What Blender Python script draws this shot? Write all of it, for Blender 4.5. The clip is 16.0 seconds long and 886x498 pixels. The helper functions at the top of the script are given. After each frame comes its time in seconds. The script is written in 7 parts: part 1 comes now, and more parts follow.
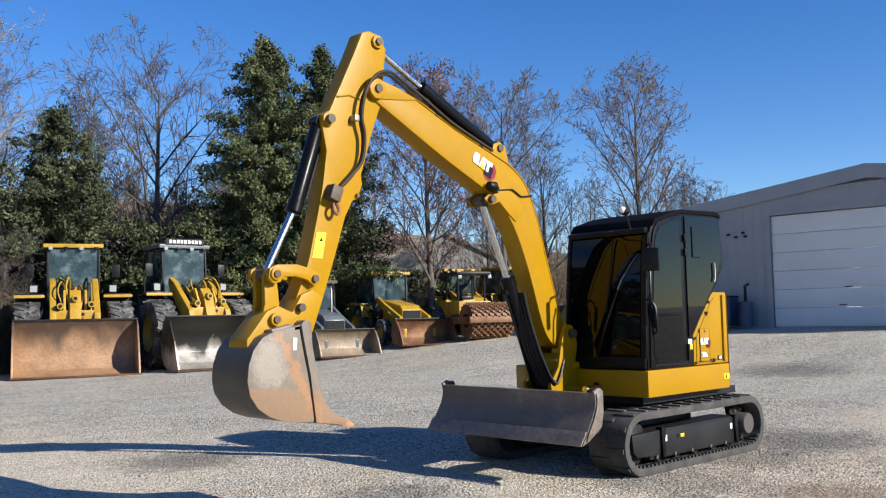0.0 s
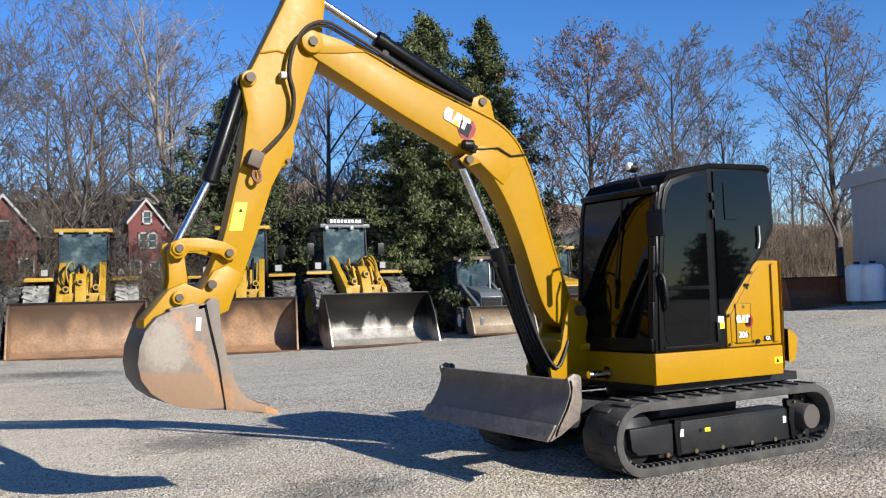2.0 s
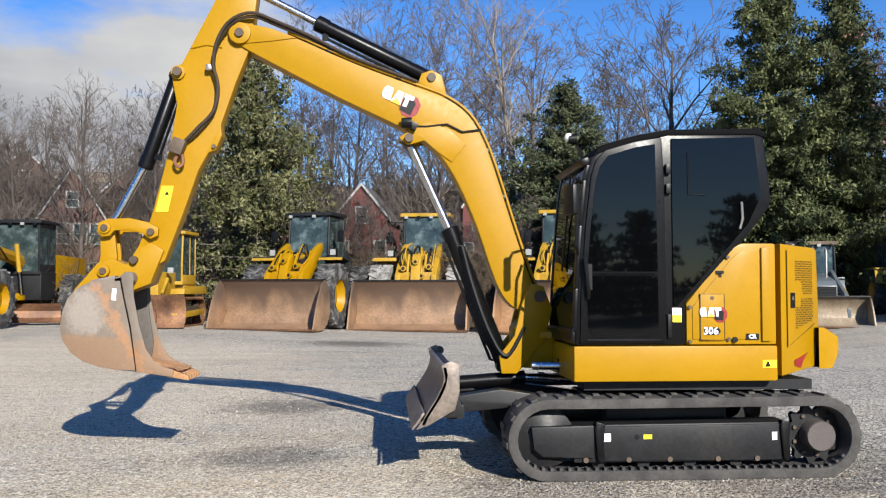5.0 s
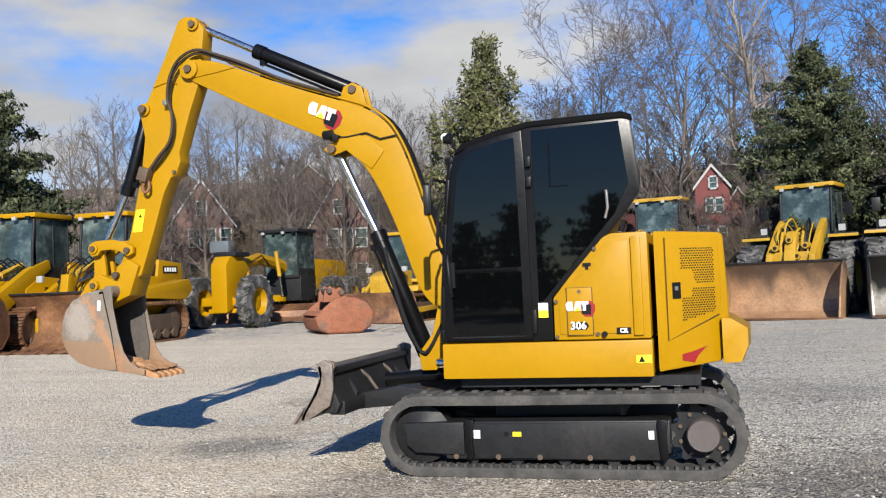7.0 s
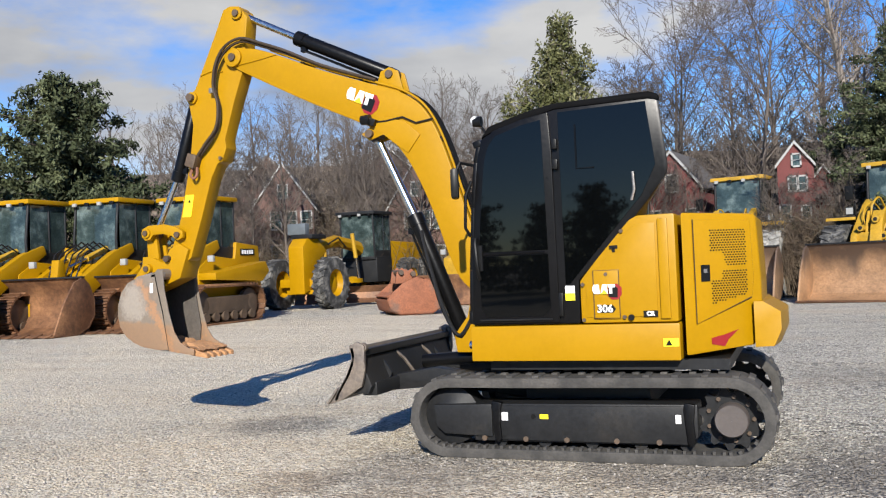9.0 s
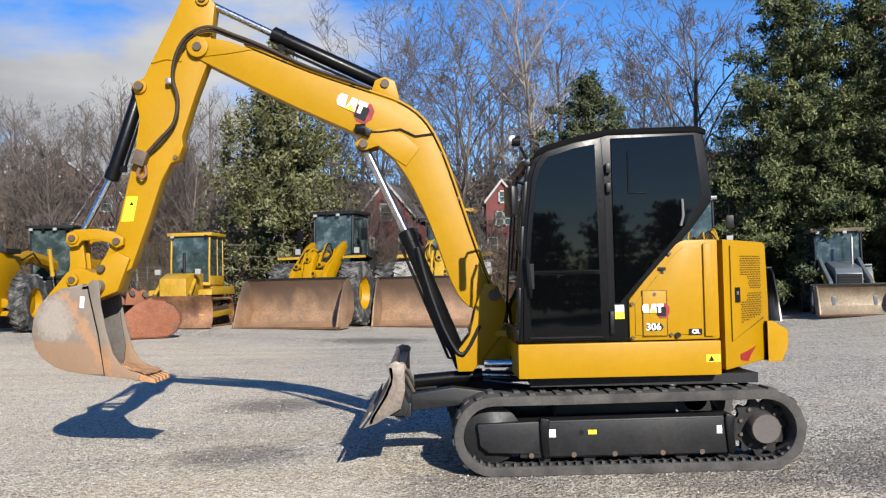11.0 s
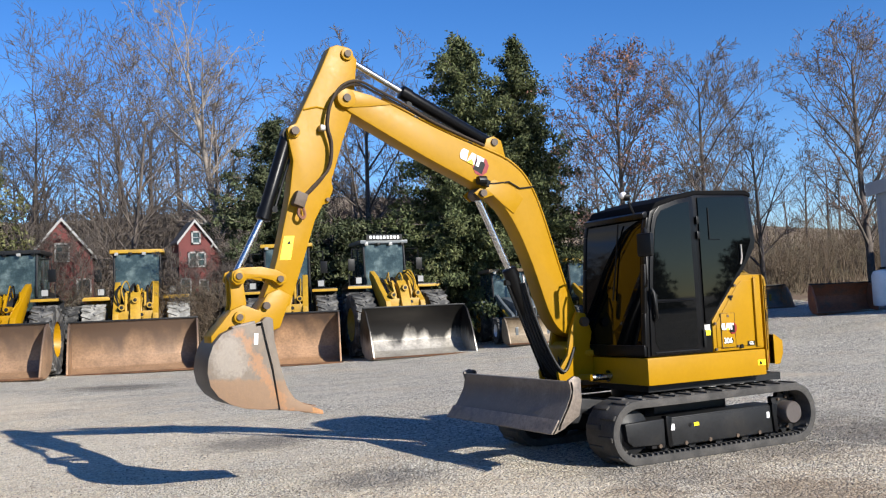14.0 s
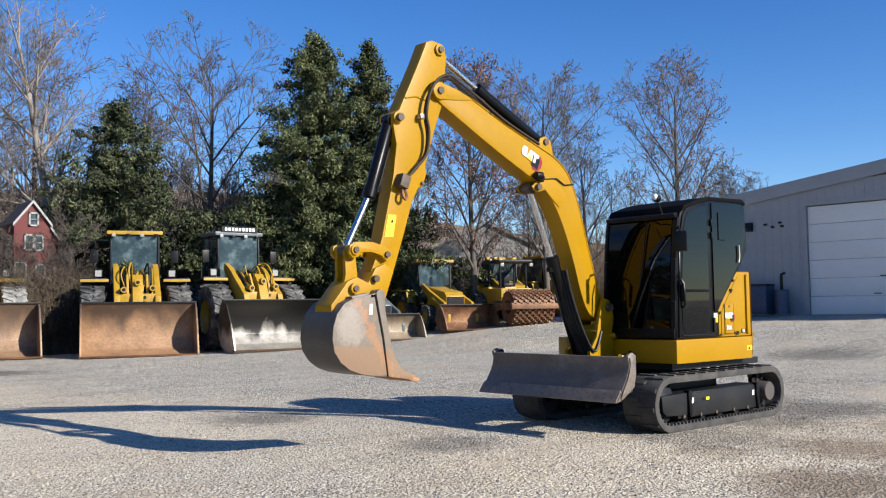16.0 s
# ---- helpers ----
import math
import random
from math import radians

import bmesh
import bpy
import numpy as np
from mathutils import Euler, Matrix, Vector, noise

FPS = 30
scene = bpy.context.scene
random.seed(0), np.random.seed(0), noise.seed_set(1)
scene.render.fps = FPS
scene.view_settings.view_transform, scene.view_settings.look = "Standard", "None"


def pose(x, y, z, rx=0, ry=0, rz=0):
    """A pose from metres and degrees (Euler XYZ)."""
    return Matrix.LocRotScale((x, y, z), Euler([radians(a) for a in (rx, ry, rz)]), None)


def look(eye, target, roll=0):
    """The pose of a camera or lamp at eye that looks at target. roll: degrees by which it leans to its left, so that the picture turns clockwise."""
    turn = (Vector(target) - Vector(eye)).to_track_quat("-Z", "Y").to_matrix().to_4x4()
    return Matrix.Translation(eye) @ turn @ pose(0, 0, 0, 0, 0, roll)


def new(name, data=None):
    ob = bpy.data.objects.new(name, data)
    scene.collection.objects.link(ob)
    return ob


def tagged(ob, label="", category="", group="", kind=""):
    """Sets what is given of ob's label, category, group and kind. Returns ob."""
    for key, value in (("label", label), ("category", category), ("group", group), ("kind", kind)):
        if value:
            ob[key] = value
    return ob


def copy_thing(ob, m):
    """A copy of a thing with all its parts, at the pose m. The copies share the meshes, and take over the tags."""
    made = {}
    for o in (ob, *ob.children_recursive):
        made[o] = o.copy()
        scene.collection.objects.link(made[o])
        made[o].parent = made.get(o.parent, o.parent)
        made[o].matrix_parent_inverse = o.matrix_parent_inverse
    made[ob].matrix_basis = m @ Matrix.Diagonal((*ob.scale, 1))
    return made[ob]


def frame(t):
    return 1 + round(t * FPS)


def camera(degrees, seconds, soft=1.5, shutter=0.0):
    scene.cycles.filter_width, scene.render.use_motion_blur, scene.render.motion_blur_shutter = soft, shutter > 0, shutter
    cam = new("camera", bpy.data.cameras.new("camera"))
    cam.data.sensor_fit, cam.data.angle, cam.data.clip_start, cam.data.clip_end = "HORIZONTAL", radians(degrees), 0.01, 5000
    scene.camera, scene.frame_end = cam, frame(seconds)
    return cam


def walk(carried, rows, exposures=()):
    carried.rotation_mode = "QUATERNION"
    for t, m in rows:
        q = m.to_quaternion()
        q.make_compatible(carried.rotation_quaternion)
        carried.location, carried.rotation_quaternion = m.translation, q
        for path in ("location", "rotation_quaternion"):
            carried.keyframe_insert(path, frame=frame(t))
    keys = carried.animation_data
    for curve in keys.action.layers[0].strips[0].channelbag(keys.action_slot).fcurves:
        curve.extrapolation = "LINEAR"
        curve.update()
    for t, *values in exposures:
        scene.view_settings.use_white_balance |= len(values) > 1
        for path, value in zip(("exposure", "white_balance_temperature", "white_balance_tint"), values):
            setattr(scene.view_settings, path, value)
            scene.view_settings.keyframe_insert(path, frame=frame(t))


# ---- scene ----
cam = camera(51.2, 16.0, soft=1.2)
PATH = [
    (0, (-7.987, -5.788, 1.454), (-6.609, -4.346, 1.599), -1.20),
    (0.5, (-7.370, -5.904, 1.413), (-6.069, -4.393, 1.563), -0.84),
    (1, (-6.878, -6.120, 1.398), (-5.673, -4.530, 1.537), -0.70),
    (1.5, (-6.411, -6.333, 1.330), (-5.306, -4.671, 1.469), -1.27),
    (2, (-5.820, -6.341, 1.401), (-4.815, -4.614, 1.507), -1.71),
    (2.5, (-4.807, -6.539, 1.432), (-4.022, -4.702, 1.522), -1.66),
    (3, (-3.988, -6.651, 1.407), (-3.360, -4.755, 1.497), -0.88),
    (3.5, (-3.515, -6.801, 1.362), (-3.011, -4.868, 1.460), -0.11),
    (4, (-3.222, -7.211, 1.323), (-2.825, -5.254, 1.420), 0.34),
    (6.5, (0.284, -7.325, 1.318), (-0.091, -5.362, 1.399), -1.98),
    (7, (1.012, -7.219, 1.345), (0.470, -5.296, 1.420), -2.37),
    (7.5, (1.597, -7.108, 1.337), (0.911, -5.231, 1.407), -2.03),
    (8, (1.932, -7.052, 1.343), (1.156, -5.210, 1.402), -1.88),
    (8.5, (1.899, -7.075, 1.340), (1.102, -5.241, 1.390), -2.14),
    (9, (1.409, -7.130, 1.341), (0.690, -5.264, 1.383), -2.48),
    (9.5, (0.802, -7.177, 1.340), (0.271, -5.249, 1.384), -2.63),
    (10, (0.145, -7.267, 1.358), (-0.201, -5.298, 1.415), -2.61),
    (12.5, (-3.966, -7.714, 1.376), (-3.398, -5.800, 1.493), -0.38),
    (13, (-4.747, -7.628, 1.439), (-4.037, -5.762, 1.561), -1.63),
    (13.5, (-5.539, -7.537, 1.479), (-4.702, -5.725, 1.603), -2.69),
    (14, (-6.229, -7.463, 1.435), (-5.302, -5.695, 1.567), -2.71),
    (14.5, (-6.977, -7.186, 1.455), (-5.923, -5.490, 1.572), -2.39),
    (15, (-7.509, -7.245, 1.212), (-6.408, -5.583, 1.367), -1.66),
    (15.5, (-8.173, -6.995, 1.192), (-6.967, -5.408, 1.352), -2.07),
    (16, (-8.860, -6.516, 1.281), (-7.544, -5.015, 1.408), -0.77),
]
walk(cam, [(t, look(eye, target, roll)) for t, eye, target, roll in PATH], exposures=((0, 0.68), (16, 0.68)))

# ---- world, sun ----
SUN_AZ, SUN_EL = radians(162), radians(26)
world = bpy.data.worlds.new("sky")
scene.world = world
world.use_nodes = True
wn, wl = world.node_tree.nodes, world.node_tree.links
wn.clear()
sky = wn.new("ShaderNodeTexSky")
sky.sky_type, sky.sun_disc = "NISHITA", False
sky.sun_elevation, sky.sun_rotation = SUN_EL, SUN_AZ
sky.air_density, sky.dust_density, sky.ozone_density, sky.altitude = 1.0, 0.1, 3.0, 1200
wtc = wn.new("ShaderNodeTexCoord")
wmap = wn.new("ShaderNodeMapping")
wmap.inputs["Scale"].default_value = (1.0, 1.0, 2.6)
wl.new(wtc.outputs["Generated"], wmap.inputs["Vector"])
wnoise = wn.new("ShaderNodeTexNoise")
wnoise.inputs["Scale"].default_value, wnoise.inputs["Detail"].default_value, wnoise.inputs["Roughness"].default_value = 2.3, 9, 0.55
wl.new(wmap.outputs["Vector"], wnoise.inputs["Vector"])
wsep = wn.new("ShaderNodeVectorMath")
wsep.operation = "DOT_PRODUCT"
wsep.inputs[1].default_value = (-0.60, 0.78, 0.10)
wl.new(wtc.outputs["Generated"], wsep.inputs[0])
wside = wn.new("ShaderNodeMapRange")
wside.inputs["From Min"].default_value, wside.inputs["From Max"].default_value = 0.71, 0.90
wside.inputs["To Min"].default_value, wside.inputs["To Max"].default_value = -0.30, 0.085
wl.new(wsep.outputs["Value"], wside.inputs["Value"])
wadd = wn.new("ShaderNodeMath")
wadd.operation = "ADD"
wl.new(wnoise.outputs["Fac"], wadd.inputs[0])
wl.new(wside.outputs["Result"], wadd.inputs[1])
wramp = wn.new("ShaderNodeValToRGB")
wramp.color_ramp.elements[0].position, wramp.color_ramp.elements[1].position = 0.47, 0.60
wl.new(wadd.outputs["Value"], wramp.inputs["Fac"])
wmix = wn.new("ShaderNodeMix")
wmix.data_type = "RGBA"
wcl = wn.new("ShaderNodeTexNoise")
wcl.inputs["Scale"].default_value, wcl.inputs["Detail"].default_value, wcl.inputs["Roughness"].default_value = 3.4, 8, 0.5
wl.new(wmap.outputs["Vector"], wcl.inputs["Vector"])
wcr = wn.new("ShaderNodeValToRGB")
wcr.color_ramp.elements[0].position, wcr.color_ramp.elements[0].color = 0.34, (0.50, 0.53, 0.60, 1)
wcr.color_ramp.elements[1].position, wcr.color_ramp.elements[1].color = 0.66, (1.0, 1.0, 1.0, 1)
wl.new(wcl.outputs["Fac"], wcr.inputs["Fac"])
wcs = wn.new("ShaderNodeVectorMath")
wcs.operation = "SCALE"
wcs.inputs["Scale"].default_value = 5.3
wl.new(wcr.outputs["Color"], wcs.inputs[0])
wl.new(wcs.outputs["Vector"], wmix.inputs["B"])
wl.new(wramp.outputs["Color"], wmix.inputs["Factor"])
whsv = wn.new("ShaderNodeHueSaturation")
whsv.inputs["Hue"].default_value = 0.512
whsv.inputs["Saturation"].default_value, whsv.inputs["Value"].default_value = 1.30, 1.30
wl.new(sky.outputs["Color"], whsv.inputs["Color"])
wl.new(whsv.outputs["Color"], wmix.inputs["A"])
wbg = wn.new("ShaderNodeBackground")
wbg.inputs["Strength"].default_value = 0.08
wl.new(wmix.outputs["Result"], wbg.inputs["Color"])
wout = wn.new("ShaderNodeOutputWorld")
wl.new(wbg.outputs["Background"], wout.inputs["Surface"])

sun = new("sun", bpy.data.lights.new("sun", "SUN"))
sun.data.energy, sun.data.angle, sun.data.color = 5.0, radians(0.55), (1.0, 0.95, 0.868)
sun.matrix_world = look((math.sin(SUN_AZ) * 60, math.cos(SUN_AZ) * 60, math.tan(SUN_EL) * 60), (0, 0, 0))

# ---- materials ----
MATS = {}


def mat(name, col, rough=0.5, metal=0.0, var=0.12, scale=3.0, fine=40.0, bump=0.1, second=None, cover=0.5, bump_dist=0.01, spec=0.5, coat=0.0, per_object=0.0, edge=0.08, gloss_var=0.12):
    """Colour with two scales of variation, an optional second colour in patches, fine relief."""
    if name in MATS:
        return MATS[name]
    m = bpy.data.materials.new(name)
    m.use_nodes = True
    n, l = m.node_tree.nodes, m.node_tree.links
    b = n["Principled BSDF"]
    b.inputs["Roughness"].default_value, b.inputs["Metallic"].default_value = rough, metal
    b.inputs["Specular IOR Level"].default_value, b.inputs["Coat Weight"].default_value = spec, coat
    tc = n.new("ShaderNodeTexCoord")
    big, small = n.new("ShaderNodeTexNoise"), n.new("ShaderNodeTexNoise")
    for k, s, d in ((big, scale, 6), (small, fine, 4)):
        k.inputs["Scale"].default_value, k.inputs["Detail"].default_value, k.inputs["Roughness"].default_value = s, d, 0.62
        l.new(tc.outputs["Object"], k.inputs["Vector"])
    base = n.new("ShaderNodeRGB")
    base.outputs[0].default_value = (*col, 1)
    out = base.outputs[0]
    if second:
        r = n.new("ShaderNodeValToRGB")
        r.color_ramp.elements[0].position, r.color_ramp.elements[1].position = max(0, cover - edge), min(1, cover + edge)
        l.new(big.outputs["Fac"], r.inputs["Fac"])
        x = n.new("ShaderNodeMix")
        x.data_type = "RGBA"
        l.new(r.outputs["Color"], x.inputs["Factor"])
        l.new(out, x.inputs["A"])
        x.inputs["B"].default_value = (*second, 1)
        out = x.outputs["Result"]
    for k, a in ((big, var), (small, var * 0.8)):
        mr = n.new("ShaderNodeMapRange")
        mr.inputs["From Min"].default_value, mr.inputs["From Max"].default_value = 0.3, 0.7
        mr.inputs["To Min"].default_value, mr.inputs["To Max"].default_value = 1 - a, 1 + a
        l.new(k.outputs["Fac"], mr.inputs["Value"])
        v = n.new("ShaderNodeVectorMath")
        v.operation = "SCALE"
        l.new(out, v.inputs[0])
        l.new(mr.outputs["Result"], v.inputs["Scale"])
        out = v.outputs["Vector"]
    if per_object:
        oi = n.new("ShaderNodeObjectInfo")
        mr = n.new("ShaderNodeMapRange")
        mr.inputs["To Min"].default_value, mr.inputs["To Max"].default_value = 1 - per_object, 1 + per_object
        l.new(oi.outputs["Random"], mr.inputs["Value"])
        v = n.new("ShaderNodeVectorMath")
        v.operation = "SCALE"
        l.new(out, v.inputs[0])
        l.new(mr.outputs["Result"], v.inputs["Scale"])
        out = v.outputs["Vector"]
    l.new(out, b.inputs["Base Color"])
    rr = n.new("ShaderNodeMapRange")
    rr.inputs["To Min"].default_value, rr.inputs["To Max"].default_value = max(0.015, rough - gloss_var), min(1, rough + gloss_var)
    l.new(small.outputs["Fac"], rr.inputs["Value"])
    l.new(rr.outputs["Result"], b.inputs["Roughness"])
    if bump:
        bp = n.new("ShaderNodeBump")
        bp.inputs["Strength"].default_value, bp.inputs["Distance"].default_value = bump, bump_dist
        l.new(small.outputs["Fac"], bp.inputs["Height"])
        l.new(bp.outputs["Normal"], b.inputs["Normal"])
    MATS[name] = m
    return m


def by_leaf(m, lo, hi):
    """Each small leaf a little lighter or darker than the next."""
    n, l = m.node_tree.nodes, m.node_tree.links
    b = n["Principled BSDF"]
    src = b.inputs["Base Color"].links[0].from_socket
    g, mr, v = n.new("ShaderNodeNewGeometry"), n.new("ShaderNodeMapRange"), n.new("ShaderNodeVectorMath")
    mr.inputs["To Min"].default_value, mr.inputs["To Max"].default_value = lo, hi
    l.new(g.outputs["Random Per Island"], mr.inputs["Value"])
    v.operation = "SCALE"
    l.new(src, v.inputs[0])
    l.new(mr.outputs["Result"], v.inputs["Scale"])
    l.new(v.outputs["Vector"], b.inputs["Base Color"])
    return m


YEL = mat("yellow_paint", (0.345, 0.182, 0.0011), 0.42, var=0.05, scale=2, fine=25, bump=0.02, spec=0.22)
YEL_OLD = mat("worn_yellow_paint", (0.38, 0.22, 0.014), 0.5, var=0.2, scale=1.6, fine=14, bump=0.1, second=(0.30, 0.20, 0.06), cover=0.66)
BLK = mat("black_paint", (0.004, 0.004, 0.0045), 0.32, var=0.2, bump=0.03, spec=0.2)
BLKMAT = mat("dull_black_paint", (0.014, 0.0145, 0.0155), 0.45, var=0.25, bump=0.05, spec=0.25, second=(0.018, 0.017, 0.016), cover=0.64)
RUB = mat("rubber", (0.042, 0.040, 0.037), 0.85, var=0.3, scale=5, fine=60, bump=0.25, second=(0.066, 0.061, 0.055), cover=0.54, edge=0.16)
TYRE = mat("tyre_rubber", (0.03, 0.03, 0.03), 0.8, var=0.25, scale=3, bump=0.2, second=(0.13, 0.125, 0.115), cover=0.55)
HOSE = mat("hose_rubber", (0.009, 0.009, 0.01), 0.5, var=0.2, bump=0.05, spec=0.3)
HOSE_BR = mat("dusty_hose_rubber", (0.045, 0.032, 0.022), 0.6, var=0.3, bump=0.05, spec=0.2)
CHROME = mat("chrome_rod", (0.58, 0.58, 0.58), 0.24, 1.0, var=0.04, bump=0)
STEEL = mat("worn_steel", (0.30, 0.28, 0.26), 0.45, 0.75, var=0.25, scale=4, fine=50, bump=0.15, second=(0.16, 0.10, 0.06), cover=0.60)
PIN = mat("pin_steel", (0.075, 0.050, 0.032), 0.6, 0.0, var=0.3, bump=0.1)
BLADE = mat("blade_grey_paint", (0.115, 0.098, 0.085), 0.45, 0.15, var=0.2, scale=2.5, bump=0.06, second=(0.15, 0.128, 0.11), cover=0.58)
BLADE_EDGE = mat("scuffed_blade_edge", (0.22, 0.18, 0.145), 0.5, 0.4, var=0.3, scale=6, bump=0.15, second=(0.10, 0.085, 0.075), cover=0.55)
BKT = mat("bucket_steel", (0.185, 0.16, 0.138), 0.55, 0.15, var=0.22, scale=3.2, fine=30, bump=0.12, second=(0.29, 0.165, 0.088), cover=0.55, edge=0.07)
# bucket steel with the shade of shell and far side put into its colour
BKT_SHADED = mat("shaded_bucket_steel", (0.085, 0.074, 0.064), 0.5, 0.2, var=0.25, scale=3, bump=0.08)
CLAY = mat("orange_clay", (0.42, 0.22, 0.10), 0.9, var=0.25, scale=8, fine=60, bump=0.5, bump_dist=0.02)
RUST = mat("rusty_bucket", (0.115, 0.055, 0.030), 0.6, 0.3, var=0.35, scale=1.2, fine=12, bump=0.12, second=(0.22, 0.11, 0.052), cover=0.52, edge=0.16)
RUST_RED = mat("red_rust", (0.24, 0.085, 0.04), 0.75, 0.1, var=0.35, scale=2.2, fine=25, bump=0.3, second=(0.11, 0.06, 0.04), cover=0.58)
GLASS_DARK = mat("tinted_glass", (0.0015, 0.0018, 0.002), 0.025, var=0.05, bump=0, spec=0.30, gloss_var=0.005)
# paler teal patches in the pane colour imitate reflections
GLASS = mat("cab_glass", (0.030, 0.046, 0.045), 0.05, var=0.45, scale=2.2, bump=0, spec=0.5, gloss_var=0.015, second=(0.075, 0.098, 0.095), cover=0.58, edge=0.1)
TYRE_DUSTY = mat("dust_grey_tyre", (0.17, 0.165, 0.15), 0.9, var=0.25, scale=4, bump=0.2, second=(0.27, 0.26, 0.235), cover=0.5)
WHITE = mat("white_decal", (0.8, 0.8, 0.79), 0.4, var=0.03, bump=0)
RED = mat("red_decal", (0.24, 0.012, 0.014), 0.35, var=0.06, bump=0)
YDEC = mat("bright_yellow_decal", (0.86, 0.70, 0.02), 0.4, var=0.04, bump=0)
JOINT = mat("dark_joint", (0.045, 0.024, 0.004), 0.7, var=0.1, bump=0)
BLKDEC = mat("black_decal", (0.005, 0.005, 0.005), 0.4, var=0.05, bump=0, spec=0.25)
GREYP = mat("grey_paint", (0.10, 0.115, 0.125), 0.4, var=0.15, bump=0.04)
LAMP = mat("lamp_glass", (0.30, 0.30, 0.29), 0.15, var=0.05, bump=0)
ROOFBLK = mat("dull_roof_black", (0.004, 0.004, 0.0045), 0.75, var=0.2, bump=0.03, spec=0.06)
BARK = mat("grey_bark", (0.104, 0.085, 0.072), 0.9, var=0.3, scale=3, fine=20, bump=0.4, bump_dist=0.03, per_object=0.25)
BARK_PALE = mat("pale_bark", (0.26, 0.23, 0.20), 0.9, var=0.3, scale=2, fine=15, bump=0.3, second=(0.20, 0.16, 0.13), cover=0.55)
NEEDLE = mat("conifer_leaves", (0.046, 0.057, 0.024), 0.6, spec=0.14, var=0.45, scale=0.9, fine=6, bump=0, second=(0.076, 0.083, 0.036), cover=0.52, per_object=0.12)
NEEDLE_DK = mat("dark_conifer_leaves", (0.040, 0.049, 0.025), 0.6, spec=0.14, var=0.45, scale=0.7, fine=5, bump=0, second=(0.062, 0.069, 0.035), cover=0.56, per_object=0.12)
by_leaf(NEEDLE, 0.6, 2.1)
by_leaf(NEEDLE_DK, 0.6, 2.0)
NEEDLE_PINE = by_leaf(mat("pine_needles", (0.085, 0.090, 0.036), 0.6, spec=0.14, var=0.4, scale=1.1, fine=7, bump=0, second=(0.135, 0.130, 0.066), cover=0.55), 0.6, 1.5)
REDLEAF = mat("red_brown_leaves", (0.24, 0.115, 0.085), 0.8, var=0.4, scale=1.2, bump=0, second=(0.14, 0.08, 0.055), cover=0.55)
BRUSH = mat("brown_brush", (0.125, 0.09, 0.06), 0.9, var=0.4, scale=1.0, fine=9, bump=0, second=(0.10, 0.085, 0.055), cover=0.55)
WALLM = mat("grey_metal_siding", (0.31, 0.315, 0.325), 0.5, var=0.06, scale=0.7, fine=5, bump=0.03)
DOORW = mat("white_door_panel", (0.72, 0.71, 0.69), 0.5, var=0.05, scale=0.6, bump=0.02)
ROOFG = mat("grey_roof_metal", (0.20, 0.205, 0.215), 0.45, var=0.1, bump=0.03)
CONC = mat("concrete", (0.34, 0.31, 0.27), 0.9, var=0.2, scale=1.2, fine=18, bump=0.3, second=(0.22, 0.19, 0.15), cover=0.58)
REDBRICK = mat("red_house_siding", (0.120, 0.032, 0.029), 0.85, var=0.15, scale=1.5, bump=0.1)
BROWNBR = mat("brown_house_wall", (0.115, 0.066, 0.055), 0.85, var=0.2, scale=1.5, bump=0.1)
SHING = mat("dark_shingle_roof", (0.085, 0.08, 0.08), 0.9, var=0.2, bump=0.2)
TRIM = mat("white_trim", (0.30, 0.295, 0.285), 0.6, var=0.06, bump=0)
WIRE = mat("fence_wire", (0.22, 0.22, 0.21), 0.5, 0.6, var=0.1, bump=0)
TANKW = mat("white_plastic_tank", (0.70, 0.72, 0.74), 0.45, var=0.08, bump=0.02)
BLUEP = mat("dark_blue_paint", (0.03, 0.05, 0.10), 0.4, var=0.1, bump=0.02)


def worn_mat(name, low, top, z, spread=0.5, rough=0.5, metal=0.2):
    """Paint kept along a bucket's upper part, worn off lower down with a ragged, streaked edge."""
    m = mat(name, low, rough, metal, var=0.28, scale=1.6, fine=14, bump=0.12)
    n, l = m.node_tree.nodes, m.node_tree.links
    b = n["Principled BSDF"]
    src = b.inputs["Base Color"].links[0].from_socket
    tc, sp = n.new("ShaderNodeTexCoord"), n.new("ShaderNodeSeparateXYZ")
    l.new(tc.outputs["Object"], sp.inputs["Vector"])
    mp = n.new("ShaderNodeMapping")
    mp.inputs["Scale"].default_value = (1.1, 1.1, 0.35)
    l.new(tc.outputs["Object"], mp.inputs["Vector"])
    nz = n.new("ShaderNodeTexNoise")
    nz.inputs["Scale"].default_value, nz.inputs["Detail"].default_value = 1.7, 8
    l.new(mp.outputs["Vector"], nz.inputs["Vector"])
    ad = n.new("ShaderNodeMath")
    ad.operation = "MULTIPLY_ADD"
    ad.inputs[1].default_value = 1.5
    l.new(nz.outputs["Fac"], ad.inputs[0])
    l.new(sp.outputs["Z"], ad.inputs[2])
    mr = n.new("ShaderNodeMapRange")
    mr.inputs["From Min"].default_value, mr.inputs["From Max"].default_value = z + 0.75 - spread / 2, z + 0.75 + spread / 2
    l.new(ad.outputs["Value"], mr.inputs["Value"])
    x = n.new("ShaderNodeMix")
    x.data_type = "RGBA"
    l.new(mr.outputs["Result"], x.inputs["Factor"])
    l.new(src, x.inputs["A"])
    x.inputs["B"].default_value = (*top, 1)
    l.new(x.outputs["Result"], b.inputs["Base Color"])
    return m


